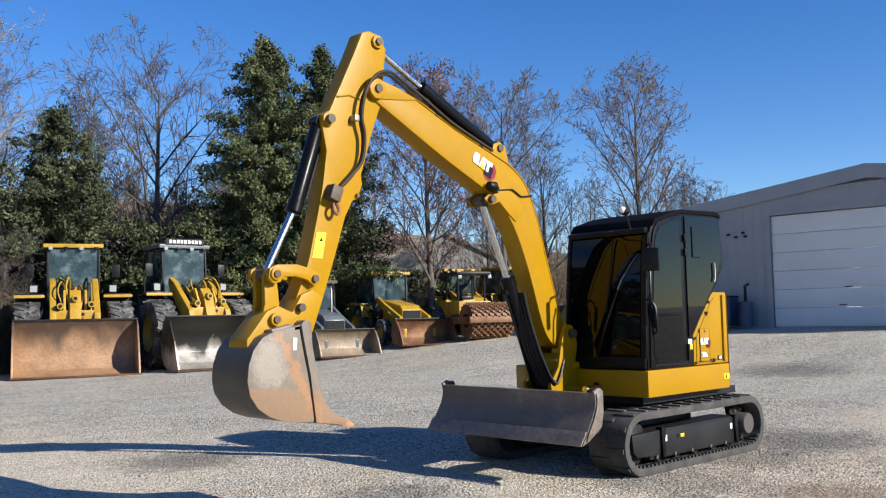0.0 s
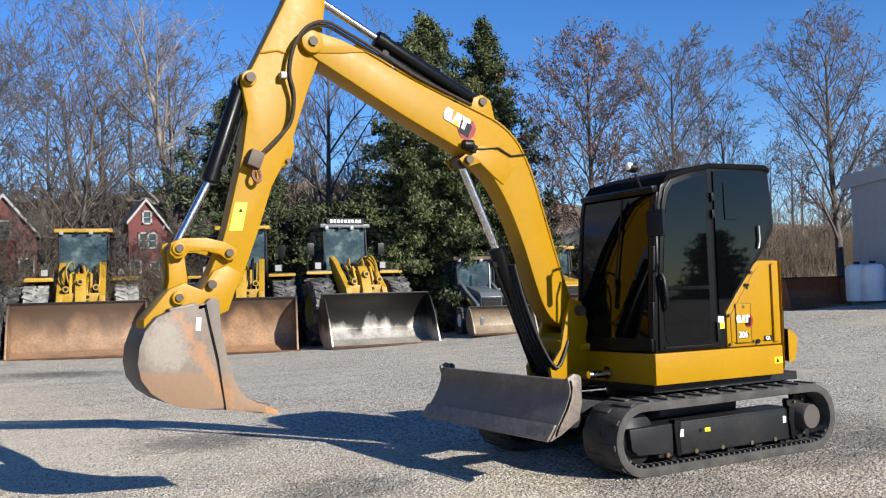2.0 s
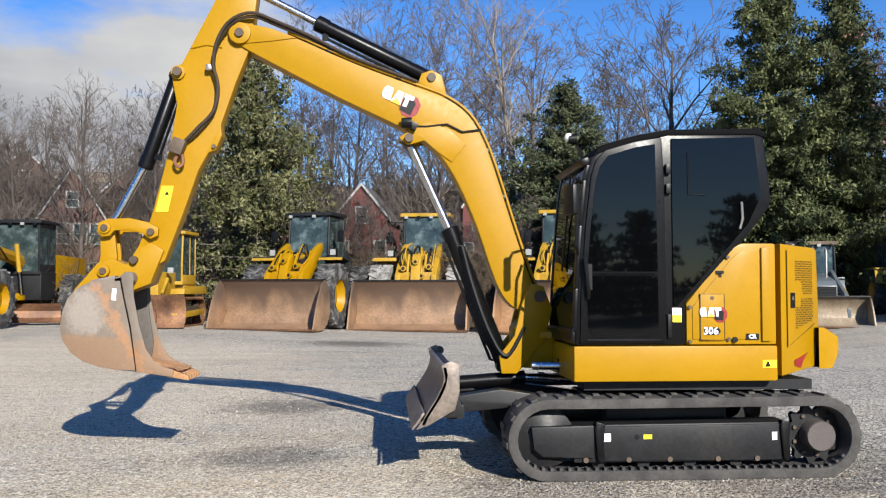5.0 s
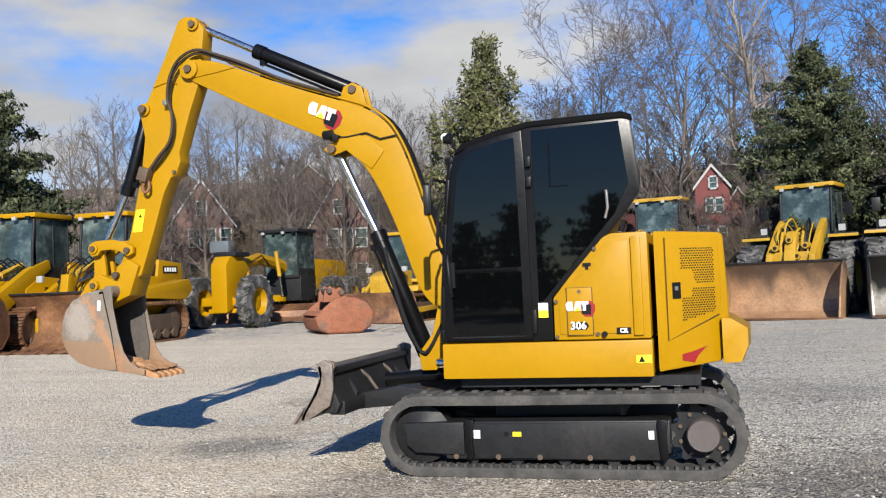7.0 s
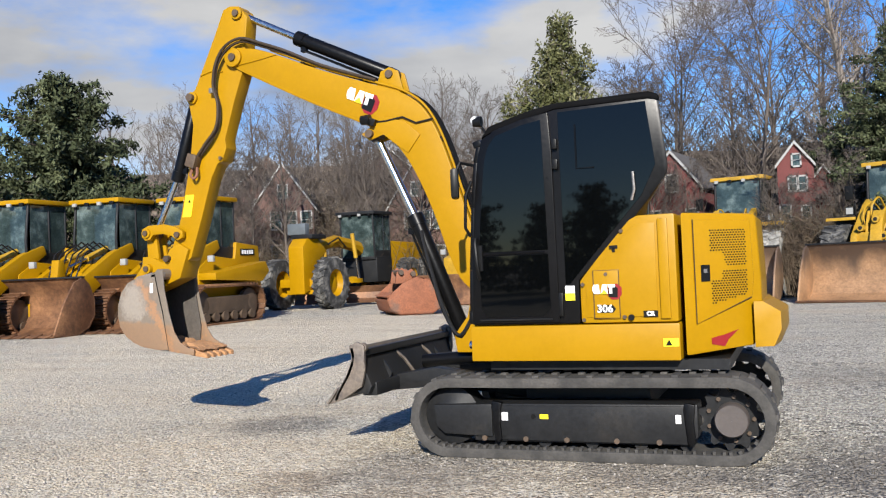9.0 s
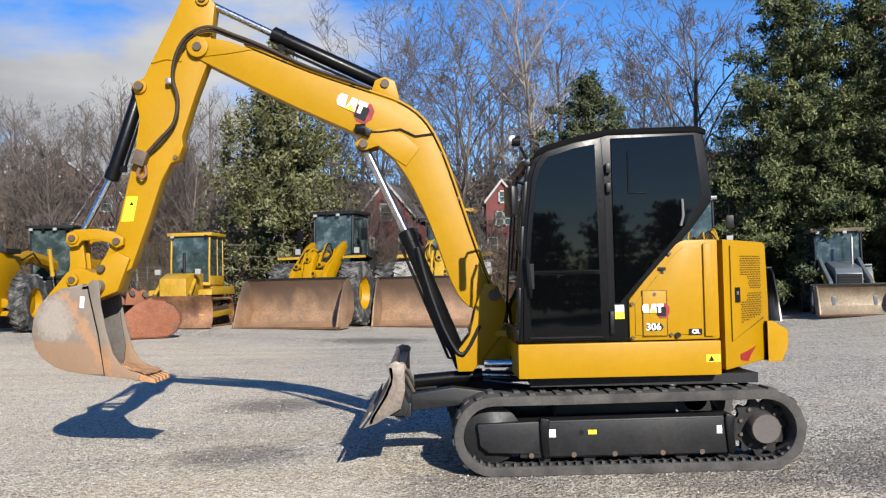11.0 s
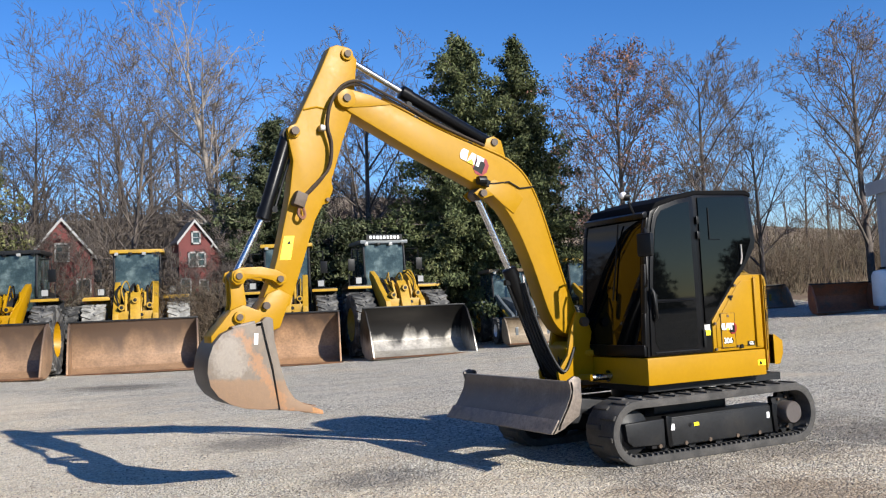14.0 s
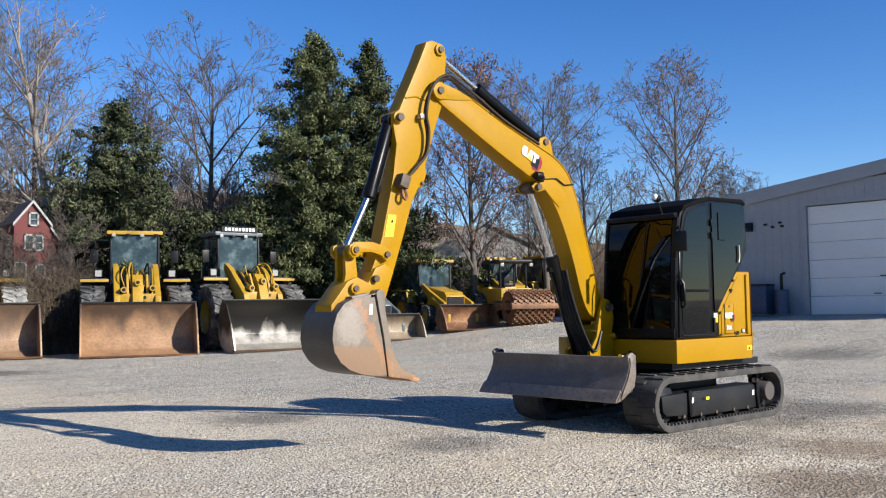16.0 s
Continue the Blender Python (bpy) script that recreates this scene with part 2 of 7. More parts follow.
RUST_A = worn_mat("brown_worn_bucket", (0.275, 0.172, 0.102), (0.125, 0.084, 0.060), 0.95, 0.7, 0.5, 0.2)
RUST_B = worn_mat("rust_streaked_bucket", (0.32, 0.190, 0.104), (0.095, 0.064, 0.046), 1.15, 0.6, 0.5, 0.2)
SILVER = worn_mat("polished_steel_bucket", (0.36, 0.335, 0.29), (0.012, 0.011, 0.010), 0.62, 0.40, 0.42, 0.45)
TANB = worn_mat("tan_worn_bucket", (0.25, 0.20, 0.14), (0.12, 0.09, 0.06), 0.8, 0.5, 0.5, 0.2)


def bucket_side_material():
    """Worn grey steel, caked with orange clay low down and along one ragged streak."""
    m = bpy.data.materials.new("clay_stained_steel")
    m.use_nodes = True
    n, l = m.node_tree.nodes, m.node_tree.links
    b = n["Principled BSDF"]
    b.inputs["Roughness"].default_value = 0.62
    tc, sp = n.new("ShaderNodeTexCoord"), n.new("ShaderNodeSeparateXYZ")
    l.new(tc.outputs["Object"], sp.inputs[0])

    def noise_of(scale, detail=6):
        k = n.new("ShaderNodeTexNoise")
        k.inputs["Scale"].default_value, k.inputs["Detail"].default_value, k.inputs["Roughness"].default_value = scale, detail, 0.65
        l.new(tc.outputs["Object"], k.inputs["Vector"])
        return k.outputs["Fac"]

    def calc(op, a, c, d=0.0):
        k = n.new("ShaderNodeMath")
        k.operation = op
        for i, v in enumerate((a, c, d)):
            if isinstance(v, float):
                k.inputs[i].default_value = v
            else:
                l.new(v, k.inputs[i])
        return k.outputs[0]

    def ranged(v, f0, f1, t0, t1):
        k = n.new("ShaderNodeMapRange")
        for key, x in zip(("From Min", "From Max", "To Min", "To Max"), (f0, f1, t0, t1)):
            k.inputs[key].default_value = x
        l.new(v, k.inputs["Value"])
        return k.outputs["Result"]

    def mixed(f, a, c):
        k = n.new("ShaderNodeMix")
        k.data_type = "RGBA"
        l.new(f, k.inputs["Factor"])
        for key, v in (("A", a), ("B", c)):
            if isinstance(v, tuple):
                k.inputs[key].default_value = (*v, 1)
            else:
                l.new(v, k.inputs[key])
        return k.outputs["Result"]

    big, mid, small = noise_of(2.6), noise_of(9.0), noise_of(38.0, 8)
    col = mixed(ranged(big, 0.38, 0.64, 0.0, 1.0), (0.13, 0.105, 0.082), (0.185, 0.148, 0.112))
    col = mixed(ranged(mid, 0.56, 0.72, 0.0, 0.5), col, (0.26, 0.17, 0.10))
    # bare scratched steel in the middle of the plate
    ex_ = calc("MULTIPLY", calc("ADD", sp.outputs["X"], 4.36), 1.0)
    ez_ = calc("ADD", sp.outputs["Z"], -1.13)
    rad_ = calc("SQRT", calc("MULTIPLY_ADD", ex_, ex_, calc("MULTIPLY", ez_, ez_)), 0.0)
    rad_ = calc("MULTIPLY_ADD", mid, 0.34, calc("MULTIPLY_ADD", small, 0.16, rad_))
    col = mixed(ranged(rad_, 0.36, 0.48, 0.8, 0.0), col, (0.30, 0.26, 0.215))
    low = calc("MULTIPLY_ADD", mid, 0.10, sp.outputs["Z"])
    col = mixed(ranged(low, 0.985, 1.01, 0.8, 0.0), col, (0.245, 0.142, 0.075))
    # the streak leans from the upper middle towards the cutter
    lean = calc("MULTIPLY_ADD", sp.outputs["Z"], 0.77, sp.outputs["X"])
    off = calc("ABSOLUTE", calc("ADD", lean, 3.25), 0.0)
    off = calc("MULTIPLY_ADD", mid, 0.42, calc("MULTIPLY_ADD", small, 0.22, off))
    streak = calc("MULTIPLY", ranged(off, 0.33, 0.40, 0.75, 0.0), ranged(low, 1.36, 1.42, 1.0, 0.0))
    col = mixed(streak, col, (0.34, 0.165, 0.070))
    col = mixed(ranged(small, 0.3, 0.7, 0.0, 0.22), col, (0.10, 0.085, 0.07))
    l.new(col, b.inputs["Base Color"])
    bp = n.new("ShaderNodeBump")
    bp.inputs["Strength"].default_value, bp.inputs["Distance"].default_value = 0.3, 0.006
    l.new(small, bp.inputs["Height"])
    l.new(bp.outputs["Normal"], b.inputs["Normal"])
    return m


BKT_SIDE = bucket_side_material()


# ---- geometry helpers ----
class Geo:
    """Collects faces, with a current pose."""

    def __init__(self, m=None):
        self.v, self.f, self.m = [], [], m or Matrix()

    def add(self, verts, faces):
        o = len(self.v)
        self.v += [tuple(self.m @ Vector(p)) for p in verts]
        self.f += [tuple(i + o for i in q) for q in faces]
        return self

    def box(self, c, s, rot=(0, 0, 0)):
        r = pose(*c, *rot)
        p = [r @ Vector((x * s[0] / 2, y * s[1] / 2, z * s[2] / 2)) for x in (-1, 1) for y in (-1, 1) for z in (-1, 1)]
        return self.add(p, [(0, 1, 3, 2), (4, 6, 7, 5), (0, 4, 5, 1), (2, 3, 7, 6), (0, 2, 6, 4), (1, 5, 7, 3)])

    def prism(self, prof, a, b, axis="y"):
        """A closed outline in the other two axes, drawn out from a to b along axis."""
        n = len(prof)

        def at(p, k):
            return (p[0], k, p[1]) if axis == "y" else (k, p[0], p[1]) if axis == "x" else (p[0], p[1], k)

        v = [at(p, a) for p in prof] + [at(p, b) for p in prof]
        f = [tuple(range(n)), tuple(range(2 * n - 1, n - 1, -1))]
        f += [(i, i + n, (i + 1) % n + n, (i + 1) % n) for i in range(n)]
        return self.add(v, f)

    def sheet(self, prof, a, b, th, axis="y"):
        """An open outline thickened by th and drawn out from a to b."""
        pts = [Vector(p) for p in prof]
        off = []
        for i, p in enumerate(pts):
            d = (pts[min(i + 1, len(pts) - 1)] - pts[max(i - 1, 0)]).normalized()
            off.append(p + Vector((-d.y, d.x)) * th)
        k, n = len(pts), 2 * len(pts)
        ring = [tuple(p) for p in pts] + [tuple(p) for p in reversed(off)]

        def at(p, h):
            return (p[0], h, p[1]) if axis == "y" else (h, p[0], p[1]) if axis == "x" else (p[0], p[1], h)

        v = [at(p, a) for p in ring] + [at(p, b) for p in ring]
        f = [(i, i + n, (i + 1) % n + n, (i + 1) % n) for i in range(n)]
        for i in range(k - 1):
            f += [(i, i + 1, n - 2 - i, n - 1 - i), (n + i, n + n - 1 - i, n + n - 2 - i, n + i + 1)]
        self.add(v, f)
        return self

    def tube(self, pts, radii, seg=8, cap=True):
        pts = [Vector(p) for p in pts]
        if not isinstance(radii, (list, tuple)):
            radii = [radii] * len(pts)
        v, f = [], []
        ref = None
        for i, p in enumerate(pts):
            d = (pts[min(i + 1, len(pts) - 1)] - pts[max(i - 1, 0)]).normalized()
            if ref is None:
                ref = d.orthogonal().normalized()
            ref = (ref - d * ref.dot(d)).normalized()
            w = d.cross(ref)
            for k in range(seg):
                a = 2 * math.pi * k / seg
                v.append(p + (ref * math.cos(a) + w * math.sin(a)) * radii[i])
        for i in range(len(pts) - 1):
            for k in range(seg):
                f.append((i * seg + k, i * seg + (k + 1) % seg, (i + 1) * seg + (k + 1) % seg, (i + 1) * seg + k))
        if cap:
            f += [tuple(range(seg - 1, -1, -1)), tuple((len(pts) - 1) * seg + k for k in range(seg))]
        return self.add(v, f)

    def rod(self, a, b, r, seg=14):
        return self.tube([a, b], r, seg)

    def lathe(self, prof, c, axis="y", seg=24):
        """A closed outline of (radius, place along the axis) turned round the axis through c."""
        v, f, n = [], [], len(prof)
        for k in range(seg):
            a = 2 * math.pi * k / seg
            for r, h in prof:
                u, w = r * math.cos(a), r * math.sin(a)
                p = (u, h, w) if axis == "y" else (h, u, w) if axis == "x" else (u, w, h)
                v.append((p[0] + c[0], p[1] + c[1], p[2] + c[2]))
        for k in range(seg):
            for i in range(n):
                f.append((k * n + i, k * n + (i + 1) % n, ((k + 1) % seg) * n + (i + 1) % n, ((k + 1) % seg) * n + i))
        return self.add(v, f)

    def ball(self, c, r, seg=12):
        n = seg // 2
        prof = [(max(1e-4, r * math.sin(math.pi * i / n)), -r * math.cos(math.pi * i / n)) for i in range(n + 1)]
        return self.lathe(prof, c, "z", seg)


def mesh_of(name, g, material, bevel=0.0, smooth=True, seg=2):
    me = bpy.data.meshes.new(name)
    me.from_pydata(g.v, [], g.f)
    bm = bmesh.new()
    bm.from_mesh(me)
    bmesh.ops.recalc_face_normals(bm, faces=bm.faces)
    if bevel:
        es = [e for e in bm.edges if len(e.link_faces) == 2 and e.calc_face_angle(0) > 0.5]
        bmesh.ops.bevel(bm, geom=es, offset=bevel, segments=seg, profile=0.6, affect="EDGES", clamp_overlap=True)
    bm.to_mesh(me)
    bm.free()
    if smooth:
        me.polygons.foreach_set("use_smooth", [True] * len(me.polygons))
        me.set_sharp_from_angle(angle=radians(38))
    me.materials.append(material)
    return me


def part(name, g, material, parent, label="", bevel=0.0, smooth=True):
    """One mesh object under a thing or a part, in the thing's own axes."""
    ob = new(name, mesh_of(name, g, material, bevel, smooth))
    ob.parent = parent
    if parent.parent is not None or parent.type == "MESH":
        ob.matrix_parent_inverse = Matrix()
    return tagged(ob, label)


def thing(name, label, category, m=None, group="", kind=""):
    ob = new(name)
    ob.empty_display_size = 0.3
    ob.matrix_basis = m or Matrix()
    return tagged(ob, label, category, group, kind)


def smooth_path(pts, n=5):
    """Points along a smooth curve through the given ones."""
    p = [Vector(pts[0])] + [Vector(q) for q in pts] + [Vector(pts[-1])]
    out = []
    for i in range(1, len(p) - 2):
        for k in range(n):
            t = k / n
            out.append(0.5 * ((2 * p[i]) + (p[i + 1] - p[i - 1]) * t + (2 * p[i - 1] - 5 * p[i] + 4 * p[i + 1] - p[i + 2]) * t * t + (3 * p[i] - p[i - 1] - 3 * p[i + 1] + p[i + 2]) * t ** 3))
    return out + [p[-2]]


def smoothstep(a, b, x):
    k = min(1.0, max(0.0, (x - a) / (b - a)))
    return k * k * (3 - 2 * k)


def ground_height(x, y):
    """A nearly level yard that lifts a little towards its edges, with a brushy bank behind the parked machines."""
    r = math.hypot(x, y)
    z = smoothstep(8, 18, r) * (0.12 - 0.24 * math.exp(-((x - 1) / 8) ** 2) + 0.80 * smoothstep(7, 21, x))
    k = y + 0.32 * abs(x + 2) if x < 14 else y + 0.62 * (x - 14) + 5
    return z + 1.7 * smoothstep(30, 46, k) + 9.0 * smoothstep(40, 78, k) * (1 - 0.6 * smoothstep(18, 60, x))

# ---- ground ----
DARK_SPOTS = (((-3.0, 0.1), 0.65, 0.55), ((-3.2, 3.2), 0.8, 0.65), ((-2.8, 16.2), 1.5, 0.7), ((2.0, 3.7), 1.0, 0.3), ((11.5, 3.8), 1.5, 0.6), ((2.0, -1.0), 1.2, 0.65), ((2.7, 0.2), 0.8, 0.3), ((-1.0, -1.3), 0.9, 0.5), ((0.5, -1.25), 0.8, 0.55))
# brown leaf litter and soil trodden into the stone
SOIL = (((-2.4, -3.4), 0.9, 0.65), ((-1.75, -1.95), 0.4, 0.4), ((-0.8, -2.75), 0.8, 0.6), ((1.1, -2.4), 0.5, 0.4), ((2.9, -3.4), 0.8, 0.4))

DUST = (((-2.9, -1.5), 1.6, 0.8), ((0.2, -1.9), 1.1, 0.25), ((-7.0, 4.5), 5.0, 0.7), ((-2.5, -3.8), 3.2, 0.55), ((1.5, -4.4), 2.6, 0.7), ((-9.0, 11.0), 6.0, 0.75), ((4.5, -3.2), 2.2, 0.7), ((-6.0, -1.0), 3.5, 0.4))


def gravel_material():
    m = bpy.data.materials.new("crushed_gravel")
    m.use_nodes = True
    n, l = m.node_tree.nodes, m.node_tree.links
    b = n["Principled BSDF"]
    b.inputs["Roughness"].default_value = 0.9
    b.inputs["Specular IOR Level"].default_value = 0.2
    tc = n.new("ShaderNodeTexCoord")

    def tex(kind, scale, detail=5, rough=0.6):
        k = n.new(kind)
        k.inputs["Scale"].default_value = scale
        if kind == "ShaderNodeTexNoise":
            k.inputs["Detail"].default_value, k.inputs["Roughness"].default_value = detail, rough
        l.new(tc.outputs["Object"], k.inputs["Vector"])
        return k

    def ramp(src, stops):
        r = n.new("ShaderNodeValToRGB")
        e = r.color_ramp.elements
        while len(e) < len(stops):
            e.new(0.5)
        for i, (p, c) in enumerate(stops):
            e[i].position, e[i].color = p, (*c, 1)
        l.new(src, r.inputs["Fac"])
        return r.outputs["Color"]

    def blend(fac, a, bb, mode="MIX"):
        x = n.new("ShaderNodeMix")
        x.data_type, x.blend_type = "RGBA", mode
        if isinstance(fac, float):
            x.inputs["Factor"].default_value = fac
        else:
            l.new(fac, x.inputs["Factor"])
        for s, k in ((a, "A"), (bb, "B")):
            if isinstance(s, tuple):
                x.inputs[k].default_value = (*s, 1)
            else:
                l.new(s, x.inputs[k])
        return x.outputs["Result"]

    peb = tex("ShaderNodeTexVoronoi", 37)
    fine = tex("ShaderNodeTexVoronoi", 70)
    def tone_of(v):
        k = n.new("ShaderNodeSeparateColor")
        l.new(v.outputs["Color"], k.inputs["Color"])
        return k.outputs["Red"]
    stones = ramp(tone_of(peb), [(0.0, (0.09, 0.083, 0.073)), (0.20, (0.46, 0.428, 0.368)), (0.6, (0.76, 0.703, 0.595)), (1.0, (0.94, 0.868, 0.735))])
    # shade between the pebbles, painted into the colour by distance from each centre
    gap_shade = ramp(peb.outputs["Distance"], [(0.46, (0.0, 0.0, 0.0)), (0.74, (0.7, 0.7, 0.7))])
    stones = blend(gap_shade, stones, (0.13, 0.118, 0.10))
    dust = ramp(tone_of(fine), [(0.0, (0.46, 0.420, 0.342)), (1.0, (0.86, 0.795, 0.66))])
    dusty = ramp(tone_of(fine), [(0.0, (0.38, 0.318, 0.235)), (1.0, (0.90, 0.772, 0.582))])
    patch = tex("ShaderNodeTexNoise", 0.5, 7)
    col = blend(ramp(patch.outputs["Fac"], [(0.42, (0.0, 0.0, 0.0)), (0.66, (0.6, 0.6, 0.6))]), stones, dust)
    clay = tex("ShaderNodeTexNoise", 0.33, 6, 0.65)
    col = blend(ramp(clay.outputs["Fac"], [(0.50, (0, 0, 0)), (0.66, (0.6, 0.6, 0.6))]), col, (0.66, 0.555, 0.42))
    damp = tex("ShaderNodeTexNoise", 0.62, 8, 0.7)
    col = blend(ramp(damp.outputs["Fac"], [(0.28, (1, 1, 1)), (0.35, (0, 0, 0))]), col, (0.13, 0.12, 0.11))
    # packed beige dust where vehicles turn
    rag = tex("ShaderNodeTexNoise", 0.9, 7, 0.65)
    packed = None
    for (sx_, sy_), rad, amount in DUST:
        dv = n.new("ShaderNodeVectorMath")
        dv.operation = "DISTANCE"
        dv.inputs[1].default_value = (sx_, sy_, 0)
        l.new(tc.outputs["Object"], dv.inputs[0])
        ad = n.new("ShaderNodeMath")
        ad.operation = "MULTIPLY_ADD"
        ad.inputs[1].default_value = rad * 1.6
        l.new(rag.outputs["Fac"], ad.inputs[0])
        l.new(dv.outputs["Value"], ad.inputs[2])
        mr = n.new("ShaderNodeMapRange")
        mr.inputs["From Min"].default_value, mr.inputs["From Max"].default_value = rad * 1.4, rad * 2.0
        mr.inputs["To Min"].default_value, mr.inputs["To Max"].default_value = amount, 0.0
        l.new(ad.outputs["Value"], mr.inputs["Value"])
        col = blend(mr.outputs["Result"], col, dusty)
        if packed is None:
            packed = mr.outputs["Result"]
        else:
            mx = n.new("ShaderNodeMath")
            mx.operation = "MAXIMUM"
            l.new(packed, mx.inputs[0])
            l.new(mr.outputs["Result"], mx.inputs[1])
            packed = mx.outputs["Value"]
    # dark grey spots and brown soil spots, ragged by noise
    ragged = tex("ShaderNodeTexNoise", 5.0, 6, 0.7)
    for (sx_, sy_), rad, dark, soil in [(*s_, (0.11, 0.103, 0.095)) for s_ in DARK_SPOTS] + [(*s_, (0.16, 0.105, 0.06)) for s_ in SOIL]:
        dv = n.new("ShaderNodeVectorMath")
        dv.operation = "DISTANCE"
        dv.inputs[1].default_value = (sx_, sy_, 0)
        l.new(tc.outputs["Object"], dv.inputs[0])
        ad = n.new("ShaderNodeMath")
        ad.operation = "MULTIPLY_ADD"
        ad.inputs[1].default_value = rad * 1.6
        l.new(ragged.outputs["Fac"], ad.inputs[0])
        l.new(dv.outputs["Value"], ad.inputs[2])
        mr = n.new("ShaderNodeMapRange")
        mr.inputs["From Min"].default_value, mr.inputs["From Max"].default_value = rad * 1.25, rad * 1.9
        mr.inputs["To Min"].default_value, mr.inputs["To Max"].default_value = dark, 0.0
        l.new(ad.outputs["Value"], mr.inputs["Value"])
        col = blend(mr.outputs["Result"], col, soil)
    # long faint wheel tracks across the yard
    mpg = n.new("ShaderNodeMapping")
    mpg.inputs["Scale"].default_value, mpg.inputs["Rotation"].default_value = (0.22, 1.5, 1.0), (0, 0, radians(14))
    l.new(tc.outputs["Object"], mpg.inputs["Vector"])
    trk = tex("ShaderNodeTexNoise", 1.0, 6, 0.6)
    l.new(mpg.outputs["Vector"], trk.inputs["Vector"])
    col = blend(0.55, col, ramp(trk.outputs["Fac"], [(0.30, (0.34, 0.335, 0.33)), (0.50, (0.50, 0.50, 0.50)), (0.68, (0.62, 0.60, 0.57))]), "OVERLAY")
    clump = tex("ShaderNodeTexNoise", 11.0, 8, 0.85)
    col = blend(0.85, col, ramp(clump.outputs["Fac"], [(0.34, (0.24, 0.24, 0.24)), (0.50, (0.52, 0.52, 0.515)), (0.66, (0.76, 0.755, 0.74))]), "OVERLAY")
    tone = tex("ShaderNodeTexNoise", 0.09, 4)
    col = blend(0.5, col, ramp(tone.outputs["Fac"], [(0.3, (0.46, 0.46, 0.46)), (0.7, (0.60, 0.585, 0.57))]), "OVERLAY")
    l.new(col, b.inputs["Base Color"])
    bp, bp2 = n.new("ShaderNodeBump"), n.new("ShaderNodeBump")
    bp.inputs["Strength"].default_value, bp.inputs["Distance"].default_value = 1.0, 0.042
    bp2.inputs["Strength"].default_value, bp2.inputs["Distance"].default_value = 1.0, 0.011
    bp.invert = bp2.invert = True
    flat = n.new("ShaderNodeMapRange")
    flat.inputs["To Min"].default_value, flat.inputs["To Max"].default_value = 1.0, 0.55
    l.new(packed, flat.inputs["Value"])
    l.new(flat.outputs["Result"], bp.inputs["Strength"])
    l.new(peb.outputs["Distance"], bp.inputs["Height"])
    l.new(fine.outputs["Distance"], bp2.inputs["Height"])
    l.new(bp.outputs["Normal"], bp2.inputs["Normal"])
    l.new(bp2.outputs["Normal"], b.inputs["Normal"])
    return m


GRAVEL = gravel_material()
LITTER = mat("leaf_litter_bank", (0.15, 0.105, 0.07), 0.95, var=0.35, scale=0.8, fine=9, bump=0.5, bump_dist=0.05, second=(0.20, 0.165, 0.11), cover=0.55)


def axis_steps():
    a = [i * 0.5 for i in range(0, 40)] + [20 + i * 2 for i in range(0, 26)] + [80, 110, 160, 260, 450, 900, 2200]
    return sorted({-k for k in a} | set(a))


def build_ground():
    xs = axis_steps()
    v, f, mats = [], [], []
    n = len(xs)
    for y in xs:
        for x in xs:
            v.append((x, y, ground_height(x, y) + 0.012 * noise.noise(Vector((x * 0.7, y * 0.7, 0))) * (1 if abs(x) < 30 and abs(y) < 30 else 0)))
    for j in range(n - 1):
        for i in range(n - 1):
            f.append((j * n + i, j * n + i + 1, (j + 1) * n + i + 1, (j + 1) * n + i))
            cx, cy = (xs[i] + xs[i + 1]) / 2, (xs[j] + xs[j + 1]) / 2
            mats.append(1 if (cy + 0.32 * abs(cx + 2) if cx < 14 else cy + 0.62 * (cx - 14) + 5) > 34 else 0)
    me = bpy.data.meshes.new("ground")
    me.from_pydata(v, [], f)
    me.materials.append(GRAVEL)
    me.materials.append(LITTER)
    me.polygons.foreach_set("material_index", mats)
    me.polygons.foreach_set("use_smooth", [True] * len(f))
    ob = new("ground", me)
    tagged(ob, "pale grey crushed gravel yard with damp patches and tyre-packed dust", "ground", kind="structure")
    return ob


ground = build_ground()


